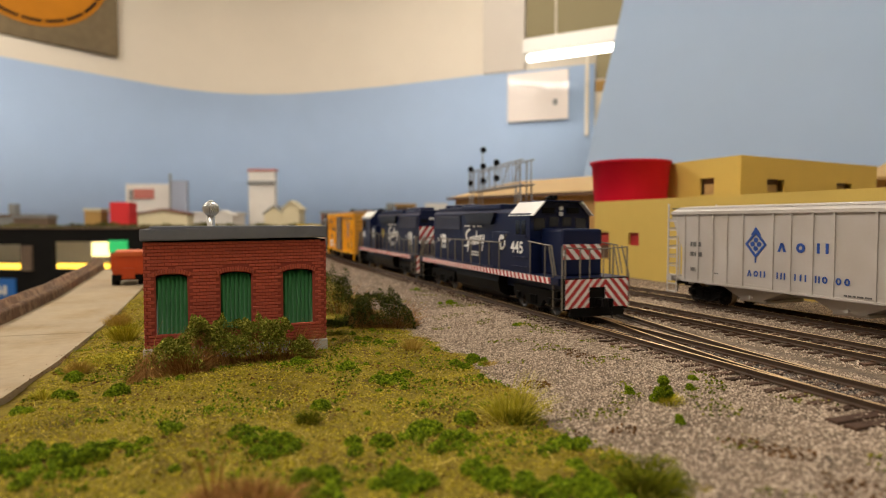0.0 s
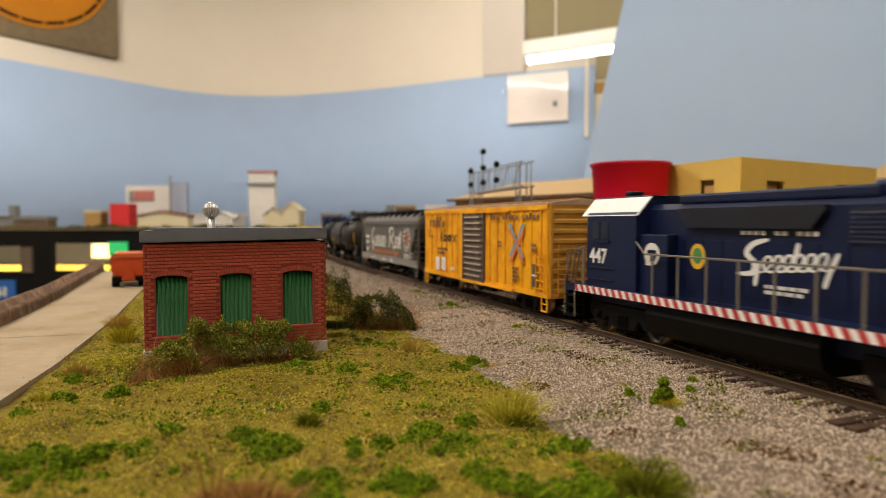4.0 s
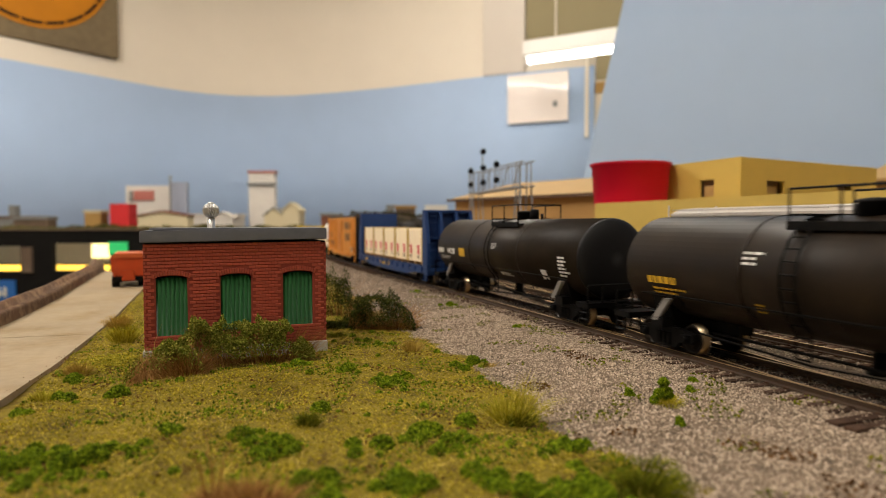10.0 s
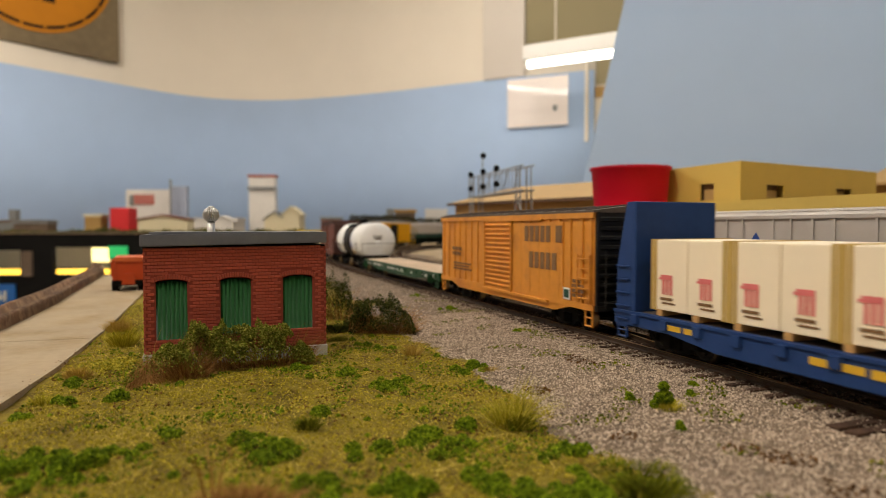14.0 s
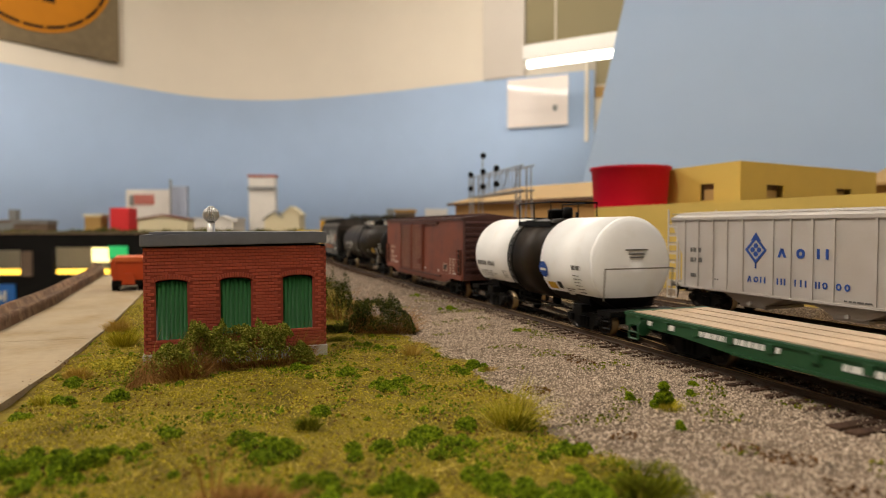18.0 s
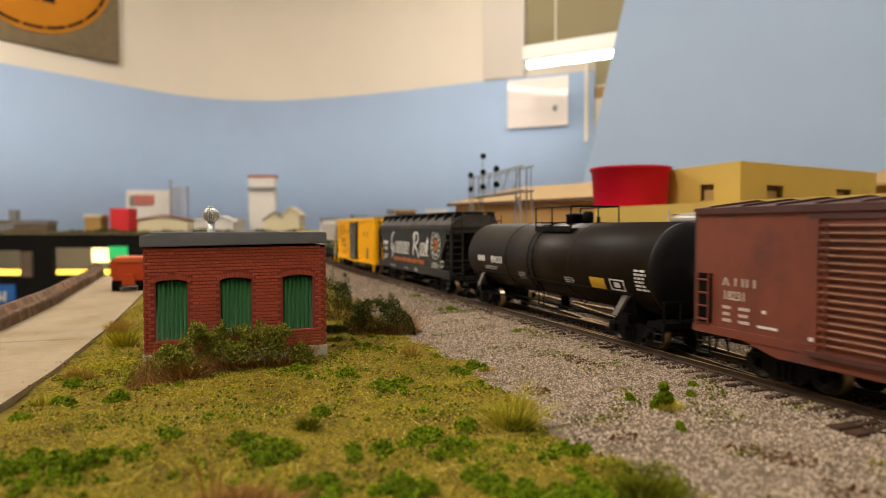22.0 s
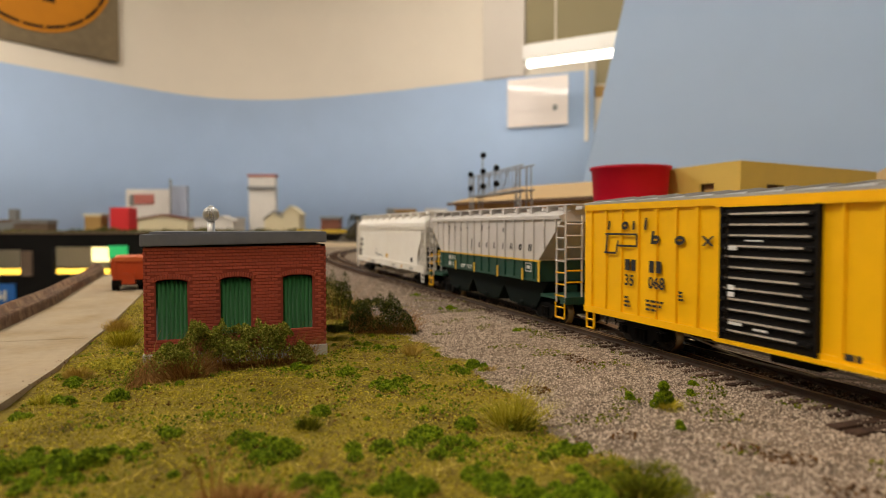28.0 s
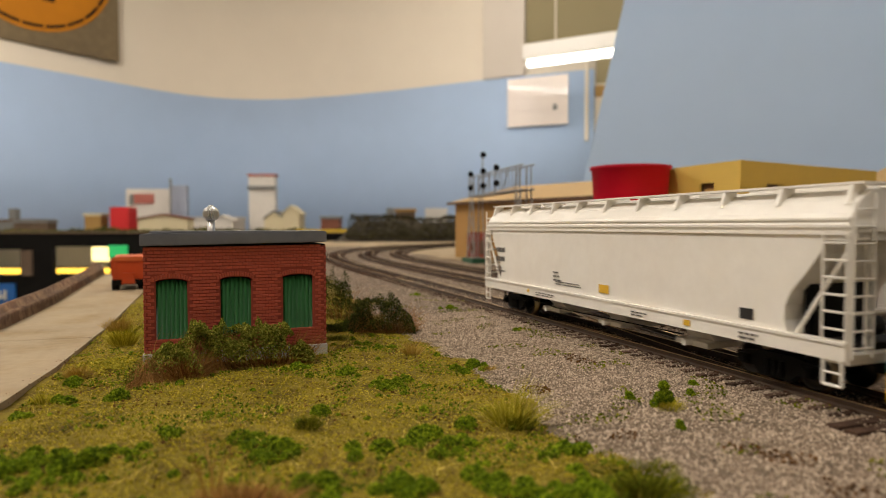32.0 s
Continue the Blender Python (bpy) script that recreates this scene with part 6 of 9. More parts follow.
    for dx in (-.0012, .0012):
        rod(bm, (dx, yh, zt - .0045), (dx, yh - s * .0012, zt - .0045), .0010, n=12)
    part("headlight", bm, P_WHITE, hood, "twin white headlights")
    for sx in (-1, 1):
        part("number_board", box(bm_new(), sx * .0034, sx * .0088, yh, yh - s * .0008, zt - .0075, zt - .0048), P_GLASS, hood, "dark glazed number board")
    # pilots
    for d, sg in ((0, s), (L, -s)):
        y = Y(d)
        bm = bm_new()
        box(bm, -.0165, .0165, y, y - sg * .0028, .0060, .0190)
        box(bm, -.0140, .0140, y + sg * .0003, y - sg * .0006, .0022, .0062)
        p = part("pilot", bm, P_BLACK, car, "black pilot sheet with snow plough edge")
        for sx in (-1, 1):
            rect = (-.0162, -.0042, .0058, .0186) if sx < 0 else (.0042, .0162, .0058, .0186)
            warning_stripes(p, rect, y, "y", .9 * sx * (1 if sg < 0 else 1) * -1, pitch=.0042)
        warning_stripes(p, (-.0042, .0042, .0150, .0186), y, "y", .9, pitch=.0042)
        # end railing and steps
        rail = part("end_railing", rod(bm_new(), (-.0035, y - sg * .0006, .0318), (.0035, y - sg * .0006, .0318), .0003, n=5), P_RAILING, car, "pale wire end railing and grab irons")
        for sx in (-1, 1):
            for x in (.0160, .0085):
                part("railing_post", rod(bm_new(), (sx * x, y - sg * .0006, .0186), (sx * x, y - sg * .0006, .0325), .0004, n=5), P_RAILING, rail)
            for pts, r in (([(sx * .0160, y - sg * .0006, .0325), (sx * .0035, y - sg * .0006, .0318), (sx * .0035, y - sg * .0006, .0190)], .0003),
                           ([(sx * .0172, y - sg * .0010, .0050), (sx * .0172, y - sg * .0010, .0200), (sx * .0155, y - sg * .0040, .0330)], .0004),
                           ([(sx * .0172, y - sg * .0085, .0050), (sx * .0172, y - sg * .0085, .0200), (sx * .0172, y - sg * .0125, .0330)], .0004)):
                part("grab_iron", bent(bm_new(), pts, r, n=5), P_RAILING, rail)
            well = part("step_well", box(bm_new(), sx * .0120, sx * .0126, y - sg * .0010, y - sg * .0088, .0048, .0160), P_BLACK, car)
            for i in range(3):
                part("step", box(bm_new(), sx * .0122, sx * .0174, y - sg * .0012, y - sg * .0085, .0048 + i * .0042, .0056 + i * .0042), P_BLACK, well)
    # side railing
    for sx in (-1, 1):
        bm = bm_new()
        d = c1 + .003
        x = sx * .0174
        pts = [(x, Y(c1 + .001), .0372), (x, Y(c1 + .006), .0330), (x, Y(L - .042), .0330), (x, Y(L - .036), .0300), (x, Y(L - .010), .0300), (x, Y(L - .006), .0200)]
        bent(bm, pts, .00038, n=5)
        k = c1 + .010
        while k < L - .012:
            part("stanchion", rod(bm_new(), (x, Y(k), .0188), (x, Y(k), .0330 if k < L - .042 else .0300), .00042, n=5), P_RAILING, car)
            k += .0125
        bent(bm, [(x, Y(.006), .0200), (x, Y(.010), .0330), (x, Y(c0), .0345)], .00038, n=5)
        rod(bm, (x, Y(.0155), .0188), (x, Y(.0155), .0338), .00038, n=5)
        rod(bm, (x, Y(c0 - .002), .0188), (x, Y(c0 - .002), .0344), .00038, n=5)
        part("handrail", bm, P_RAILING, car, "pale wire handrail along the walkway")
    # side boxes, fuel tank, air tanks
    for sx in (-1, 1):
        part("battery_box", box(bm_new(), sx * hw, sx * .0150, Y(v["box"][0]), Y(v["box"][1]), .0188, v["box"][2], bevel=.0006), P_BLUE, car)
    m = v["fuel"]
    bm = bm_new()
    prism(bm, [(-.0150, .0152), (-.0158, .0120), (-.0145, .0065), (-.0105, .0040), (.0105, .0040), (.0145, .0065), (.0158, .0120), (.0150, .0152)], Y(m[0]), Y(m[1]))
    part("fuel_tank", bm, P_BLACK, car, "black fuel tank between the bogies")
    for sx in (-1, 1):
        bm = bm_new()
        rod(bm, (sx * .0145, Y(m[0] + .004), .0172), (sx * .0145, Y(m[1] - .010), .0172), .0019, n=12)
        part("air_tank", bm, P_BLACK, car)
    couplers(car, L)
    bogies(car, (Y(.0345), Y(L - .0345)), loco=True)
    # lettering on the field side; u runs from the trailing end
    def U(d0, d1):
        return (L - d1, L - d0) if f > 0 else (d0, d1)
    u0, u1 = U(*v["number"])
    writing(car, number, L, u0, .0284, .0080, P_INK_W, w=cw, wide=(u1 - u0) / .0150, label="white road number", bold=.022)
    u0, u1 = U(*v["logo"])
    disc(car, "emblem_ring", L, (u0 + u1) / 2, .0330, .0026, .0040, P_INK_W, w=.0152)
    bars(car, "emblem_bar", L, P_INK_W, [(u0 + .002, u0 + .0042, .0290, .0325), (u0 + .0015, u0 + .007, .0345, .0358, .001)], w=.0152)
    u0, u1 = U(*v["badge"])
    disc(car, "badge", L, (u0 + u1) / 2, .0330, 0, .0042, P_INK_Y, w=hw + .0004, squash=.8)
    disc(car, "badge_picture", L, (u0 + u1) / 2, .0332, 0, .0026, P_BADGE, w=hw + .0004, lift=.0002, squash=.8)
    u0, u1 = U(*v["script"])
    h = (u1 - u0)
    k, bw = h / .0355, hw + .0004
    brush(car, "script_mark", L, P_INK_W, [(u0 + .0125 * k, .0392), (u0 + .0070 * k, .0378), (u0 + .0045 * k, .0350), (u0 + .0075 * k, .0322), (u0 + .0065 * k, .0293), (u0 + .0005 * k, .0288)], .0017, w=bw)
    brush(car, "script_mark", L, P_INK_W, [(u0 + .0092 * k, .0330), (u0 + .0078 * k, .0255)], .0013, w=bw + .0001)
    brush(car, "script_mark", L, P_INK_W, curls(u0 + .0095 * k, .0296, .0036 * k, .0046, 6, rise=.0003), .0008, w=bw)
    brush(car, "script_mark", L, P_INK_W, [(u0 + .0228 * k, .0385), (u0 + .0212 * k, .0318)], .0012, w=bw + .0001)
    brush(car, "script_mark", L, P_INK_W, [(u0 + .0350 * k, .0362), (u0 + .0325 * k, .0310), (u0 + .0310 * k, .0268)], .0012, w=bw + .0001)
    bars(car, "small_print", L, P_INK_W, [(u0 + .002 + i * .0024, u0 + .0036 + i * .0024, .0404, .0416) for i in range(11) if i not in (4, 7)], w=hw + .0004)
    bars(car, "small_print", L, P_INK_W, lines_of(u0 + .011, u0 + .026, .0236, .0268, 2, 5), w=hw + .0004)
    u0, u1 = U(*v["years"])
    writing(car, "100", L, u0 - .0005, .0296, .0078, P_INK_W, w=hw + .0003, wide=1.0, bold=.06)
    writing(car, "YEARS", L, u0 + .0014, .0262, .0036, P_INK_W, w=hw + .0003, wide=1.0)
    bars(car, "flourish", L, P_INK_W, [(u0 - .006, u0 - .001, .0318, .0326), (u0 - .004, u0 - .001, .0306, .0311), (u0 + .0145, u0 + .0195, .0318, .0326), (u0 + .0145, u0 + .0175, .0306, .0311)], w=hw + .0003)
    roll(car, a0, a1, L / 2 - .0345)
    return car


locomotive("dark blue diesel locomotive with striped nose, cab leading", .2280, .4235, 1,
           dict(cab0=.0315, cab1=.0535, nose0=.0120, grille=(.133, .179), intake=(.081, .1225), number=(.0345, .0515), logo=(.0595, .0695), badge=(.077, .0856),
                script=(.0955, .1277), years=(.1565, .1695), fuel=(.068, .128), box=(.0535, .077, .0385)), "445")
locomotive("dark blue diesel locomotive coupled behind, cab trailing", .4338, .6190, -1,
           dict(cab0=.0165, cab1=.0475, nose0=.0070, grille=(.1235, .170), intake=(.064, .118), number=(.0185, .0330), logo=(.0495, .0595), badge=(.0675, .0760),
                script=(.0875, .1215), years=(.1475, .160), fuel=(.052, .120), box=(.0475, .062, .040)), "447")

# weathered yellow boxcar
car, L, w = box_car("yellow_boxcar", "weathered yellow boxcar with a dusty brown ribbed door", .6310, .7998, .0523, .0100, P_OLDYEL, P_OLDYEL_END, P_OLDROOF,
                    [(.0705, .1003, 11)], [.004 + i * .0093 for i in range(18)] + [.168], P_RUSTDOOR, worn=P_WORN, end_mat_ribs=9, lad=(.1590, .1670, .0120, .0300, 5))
bars(car, "faded_mark", L, P_INK_FADED, [(.010 + i * .0062, .0128 + i * .0062, .0410, .0410 + h, .0015) for i, h in enumerate((.0050, .0052, .0072, .0068, .0040))]
     + [(.010, .028, .0448, .0456, .0), (.0095, .0110, .0355, .0400, .001), (.0095, .0180, .0345, .0352)], w=w + .0007)
shapes(car, "dark_mark", L, P_INK_K, [("i", .0290, .0340, .0392, .0400), ("i", .0318, .0334, .0322, .0392), ("i", .0375, .0391, .0322, .0400), ("o", .0383, .0435, .0322, .0368),
                                      ("o", .0455, .0510, .0322, .0368), ("x", .0530, .0600, .0322, .0368)], .0014, w=w + .0007)
bars(car, "small_print", L, P_INK_FADED, lines_of(.026, .046, .0240, .0290, 2, 3) + lines_of(.1178, .1244, .0315, .0352, 2, 4) + lines_of(.1540, .1598, .0305, .0350, 2, 6)
     + lines_of(.1345, .1420, .0150, .0230, 4, 8), w=w + .0007)
bars(car, "white_panel", L, P_INK_W, [(.0231, .0299, .0133, .0218), (.0345, .0408, .0140, .0221), (.050, .052, .0145, .0165), (.053, .056, .0150, .0166)], w=w + .0007)
bars(car, "slogan_mark", L, P_INK_FADED, [(.1085 + i * .0036, .1108 + i * .0036, .0456, .0456 + (.0022 if i % 3 else .0030)) for i in range(15) if i not in (3, 9)], w=w + .0007)
for nm, m, dz in (("blue_stripe", P_INK_LB, .0010), ("red_stripe", P_INK_O, -.0018)):
    bars(car, nm, L, m, [(.1310, .1342, .0262 + dz, .0336 + dz, .0060), (.1395, .1427, .0352 + dz, .0424 + dz, .0050)], w=w + .0008)
    bars(car, nm, L, m, [(.1372, .1404, .0342, .0424 + dz, -.0070), (.1440, .1472, .0262 + dz, .0336, -.0060)], w=w + .0009)
bars(car, "dark_panel", L, P_RUSTDOOR, [(.1549, .1594, .0142, .0192), (.1549, .1594, .0200, .0248)], w=w + .0008)
bars(car, "panel_edge", L, P_INK_W, [(.1545, .1598, .0192, .0200)], w=w + .0008)


def route_marks(car, L, w, number):
    """White brush lettering as plain swashes and curls, an orange line of words, a round emblem."""
    bw = w + .0003
    brush(car, "brush_stroke", L, P_INK_W, [(.0495, .0385), (.0465, .0398), (.0425, .0360), (.0405, .0300), (.0425, .0258), (.0460, .0270), (.0478, .0302), (.0462, .0260), (.0432, .0205), (.0415, .0196)], .0017, w=bw)
    brush(car, "brush_stroke", L, P_INK_W, curls(.0500, .0240, .0062, .0088, 6), .0011, w=bw)
    brush(car, "brush_stroke", L, P_INK_W, [(.1035, .0390), (.1010, .0330), (.0985, .0235)], .0020, w=bw)
    brush(car, "brush_stroke", L, P_INK_W, [(.0975, .0355), (.1030, .0398), (.1100, .0390), (.1105, .0340), (.1040, .0310), (.1085, .0270), (.1125, .0218)], .0018, w=bw + .0001)
    brush(car, "brush_stroke", L, P_INK_W, curls(.1125, .0240, .0060, .0088, 3), .0011, w=bw)
    brush(car, "brush_stroke", L, P_INK_W, [(.1318, .0372), (.1298, .0310), (.1290, .0250)], .0015, w=bw + .0001)
    brush(car, "brush_stroke", L, P_INK_W, [(.1282, .0338), (.1345, .0345)], .0012, w=bw + .0002)
    writing(car, "SERVING WESTERN NEW YORK", L, .0470, .0178, .0042, P_INK_O, w=w, wide=1.28, label="orange lettering")
    writing(car, number, L, .0165, .0252, .0040, P_INK_W, w=w, wide=1.2)
    bars(car, "small_print", L, P_INK_W, lines_of(.0165, .0290, .0300, .0330, 1, 2, .1) + lines_of(.0165, .030, .0185, .0225, 2, 9, .55) + lines_of(.1395, .1560, .0170, .0210, 3, 12, .6), w=w)
    disc(car, "emblem_rim", L, .1472, .0320, .0090, .0096, P_INK_W, w=w + .0003)
    disc(car, "emblem_heart", L, .1472, .0320, 0, .0038, P_INK_O, w=w + .0003)
    bm_rows = []
    for i in range(11):
        a = 2 * math.pi * i / 11
        u, z = .1472 + math.cos(a) * .0066, .0320 + math.sin(a) * .0066
        bm_rows.append((u - .0007, u + .0007, z - .0011, z + .0011))
    bars(car, "emblem_mark", L, P_INK_W, bm_rows, w=w + .0003)
    bars(car, "emblem_cross", L, P_INK_K, [(.1455, .1489, .0314, .0326), (.1466, .1478, .0303, .0337)], w=w + .0005)
    bars(car, "test_panel", L, P_INK_W, [(.1575, .1626, .0179, .0184), (.1575, .1626, .0215, .0220), (.1575, .1580, .0184, .0215), (.1621, .1626, .0184, .0215)], w=w + .0003)
    bars(car, "sill_print", L, P_INK_W, lines_of(.040, .060, .0128, .0142, 2, 21, .55) + lines_of(.078, .090, .0128, .0142, 1, 22, .5) + lines_of(.103, .113, .0122, .0150, 3, 23, .5), w=w + .0009)


car, L, w = centre_flow_hopper("grey_covered_hopper", "dusty slate grey covered hopper with white brush lettering", .8160, .9920, P_SLATE, P_SLATELITE, P_SLATE2)
route_marks(car, L, w, "22000")

TANKS = [("black_tank_car", "satin black tank car with yellow stencils and top platform", 1.0035, 1.1860, 1.0070, 1.1800, .0885),
         ("black_tank_car", "satin black tank car with white stencils and top platform", 1.2015, 1.3870, 1.2060, 1.3800, .0990),
         ("black_tank_car", "satin black tank car with white number and yellow panel", 2.3410, 2.5220, 2.3460, 2.5140, .0985)]
RT, ZT = .0174, .0286
cars_t = []
for nm, lb, a0, a1, t0, t1, lu in TANKS:
    c, L = tank_car(nm, lb, a0, a1, t0, t1, RT, ZT, P_TANK, P_TANKEND, lu, bands=(-.030, .030))
    cars_t.append((c, L))
c, L = cars_t[0]
tank_marks(c, "white_stencil", L, RT, ZT, P_INK_W, lines_of(.062, .070, .0320, .0365, 3, 1, .5) + lines_of(.118, .126, .0170, .0200, 3, 2, .5) + [(.151, .1555, .0170, .0215)])
tank_marks(c, "yellow_stencil", L, RT, ZT, P_INK_Y, lines_of(.021, .042, .0235, .0262, 1, 3, .1) + lines_of(.023, .040, .0200, .0228, 2, 4, .5) + lines_of(.153, .162, .0240, .0345, 5, 6, .4)
           + lines_of(.066, .070, .0185, .0215, 3, 7, .5))
c, L = cars_t[1]
tank_writing(c, "14230", L, .0270, .0250, .0048, P_INK_W, RT, ZT, wide=1.1)
tank_marks(c, "white_stencil", L, RT, ZT, P_INK_W, lines_of(.0120, .0250, .0252, .0285, 1, 11, .1) + lines_of(.016, .033, .0215, .0238, 2, 12, .5) + lines_of(.0933, .1002, .0303, .0335, 3, 13, .5)
           + lines_of(.1620, .1710, .0205, .0300, 6, 14, .45) + [(.1450, .1500, .0180, .0225)] + lines_of(.098, .112, .0165, .0185, 2, 15, .5))
tank_marks(c, "yellow_panel", L, RT, ZT, P_INK_Y, [(.0470, .0555, .0240, .0288)], "yellow warning panel")
c, L = cars_t[2]
tank_writing(c, "89058", L, .0430, .0252, .0050, P_INK_W, RT, ZT, wide=1.1)
tank_marks(c, "white_stencil", L, RT, ZT, P_INK_W, lines_of(.0260, .0390, .0255, .0290, 1, 16, .1) + lines_of(.034, .052, .0215, .0238, 2, 17, .5) + lines_of(.1160, .1260, .0205, .0232, 3, 18, .5)
           + lines_of(.1646, .1727, .0212, .0294, 6, 19, .4) + [(.1489, .1578, .0200, .0206), (.1489, .1578, .0238, .0244), (.1489, .1495, .0206, .0238), (.1572, .1578, .0206, .0238), (.1515, .1550, .0212, .0232)]
           + lines_of(.0725, .080, .0190, .0225, 4, 20, .5))
tank_marks(c, "yellow_panel", L, RT, ZT, P_INK_Y, [(.1355, .1455, .0198, .0242)], "yellow warning panel")

c, L = tank_car("white_tank_car", "white tank car with a black middle band and platform", 2.0135, 2.1490, 2.0205, 2.1415, .0192, .0290, P_WHITETANK, P_WHITETANK, .0665,
                band=(-.0175, .0150))
for k in range(4):
    tank_marks(c, "black_stencil", L, .0192, .0290, P_INK_G, [(.0140 + k * .0029, .0160 + k * .0029, .0234, .0257)])
tank_writing(c, "80667", L, .0268, .0234, .0034, P_INK_G, .0192, .0290, wide=1.05)
for k, rows in enumerate((lines_of(.0150, .0400, .0178, .0212, 3, 32, .7), lines_of(.1108, .1190, .0262, .0285, 1, 33, .2), lines_of(.1112, .1175, .0165, .0250, 6, 34, .7), lines_of(.0425, .0480, .0180, .0222, 4, 35, .65), lines_of(.1020, .1085, .0165, .0182, 2, 36, .5))):
    for row in rows:
        tank_marks(c, "black_print", L, .0192, .0290, P_INK_G, [row])
tank_marks(c, "black_panel", L, .0192, .0290, P_INK_K, [(.0962, .0996, .0172, .0202)])
tank_marks(c, "yellow_panel", L, .0192, .0290, P_INK_Y, [(.0875, .0945, .0166, .0196)], "yellow warning panel")
tank_marks(c, "blue_badge", L, .0192, .0290, P_INK_B, [(.0838 + i * .0006, .0844 + i * .0006, .0250 - math.sqrt(.0036 ** 2 - (i * .0006 - .0033) ** 2), .0250 + math.sqrt(.0036 ** 2 - (i * .0006 - .0033) ** 2)) for i in range(12)],
           "round blue badge")
tank_marks(c, "badge_bar", L, .0193, .0290, P_INK_W, [(.0846, .0896, .0245, .0256)])
tank_marks(c, "white_panel", L, .0192, .0290, P_WHITE, [(.0180, .0215, .0150, .0165), (.1010, .1055, .0148, .0166)])
bm = bm_new()
bent(bm, [(-.0162, -L / 2 + .0060, .0150), (-.0162, -L / 2 + .0050, .0275), (.0162, -L / 2 + .0050, .0275), (.0162, -L / 2 + .0060, .0150)], .0003, n=5)
part("end_rail", bm, P_RAILING, c)
for zz, ww in ((.0345, .0100), (.0328, .0070), (.0315, .0062)):
    part("end_stencil", box(bm_new(), -ww / 2, ww / 2, -L / 2 + .0066, -L / 2 + .0086, zz, zz + .0006), P_INK_G, c)

# blue bulkhead flat with wrapped lumber
A0, A1 = 1.3960, 1.6040
L = A1 - A0
car = thing("bulkhead_flatcar", "blue bulkhead flatcar loaded with wrapped lumber packs", "train car", group="cars of the freight train")
bm = bm_new()
box(bm, -.0172, .0172, -L / 2 + .004, L / 2 - .004, .0118, .0134)
part("deck", bm, P_DKROOF, car, "dark worn flatcar deck")
for sx in (-1, 1):
    bm = bm_new()
    prism(bm, [(-L / 2, .0132), (L / 2, .0132), (L / 2, .0086), (L / 2 - .030, .0084), (L / 2 - .050, .0058), (-L / 2 + .050, .0058), (-L / 2 + .030, .0084), (-L / 2, .0086)],
          sx * .0172, sx * .0182, "x")
    box(bm, sx * .0165, sx * .0188, -L / 2, L / 2, .0127, .0137)
    sill = part("side_sill", bm, P_FLATBLUE, car)
    for i in range(13):
        y = -L / 2 + .012 + (L - .024) * i / 12
        bm = bm_new()
        box(bm, sx * .0180, sx * .0192, y - .0017, y + .0017, .0094, .0128, bevel=.0003)
        part("stake_pocket", bm, P_FLATBLUE, sill)
for k in (-1, 1):
    y = k * (L / 2 - .0010)
    yi = k * (L / 2 - .0115)
    bm = bm_new()
    box(bm, -.0180, .0180, yi, yi + k * .0016, .0134, .0530, bevel=.0005)
    for x in (-.0168, -.0060, .0060, .0168):
        prism(bm, [(yi + k * .0014, .0528), (yi + k * .0050, .0528), (y, .0300), (y, .0090), (yi + k * .0014, .0090)], x - .0012, x + .0012, "x")
    box(bm, -.0180, .0180, yi + k * .0012, yi + k * .0050, .0510, .0530)
    box(bm, -.0180, .0180, yi + k * .0012, yi + k * .0070, .0325, .0338)
    box(bm, -.0182, .0182, y - k * .0060, y, .0076, .0135)
    b = part("bulkhead", bm, P_FLATBLUE, car)
    bm = bm_new()
    for i in range(9):
        z = .0105 + i * .0048
        yy = y + k * .0006 if z < .031 else yi + k * .0060
        rod(bm, (-.0165, yy, z), (-.0090, yy, z), .00035, n=5)
    for i in range(5):
        z = .0105 + i * .0048
        rod(bm, (-.0186, y - k * .0005, z), (-.0186, yi + k * .003, z), .00035, n=5)
    part("ladder_rung", bm, P_FLATBLUE, b)
bm = bm_new()
lathe(bm, [(-L / 2 - .0012, .0034), (-L / 2 - .0004, .0034), (-L / 2 - .0004, .0026), (-L / 2 - .0012, .0026)], n=18, origin=(.002, 0, .0250), ring=True)
rod(bm, (.002, -L / 2 + .002, .0250), (.002, -L / 2 - .0010, .0250), .0008, n=6)
part("brake_wheel", bm, P_BLACK, car)
bars(car, "yellow_print", L, P_INK_Y, [(.0270, .0350, .0097, .0115), (.0365, .0440, .0097, .0115), (.0815, .0880, .0092, .0112), (.0890, .0960, .0092, .0112), (.0975, .1060, .0090, .0112), (.1085, .1110, .0090, .0125)], w=.0182)
bars(car, "white_print", L, P_INK_W, lines_of(.1620, .1690, .0098, .0126, 3, 41, .35), w=.0182)
underframe(car, L)
stirrups(car, L, (.0045, L - .0045), .0040, .0086, P_FLATBLUE)
couplers(car, L)
bogies(car, (-L / 2 + .026, L / 2 - .026))
roll(car, A0, A1, L / 2 - .026)
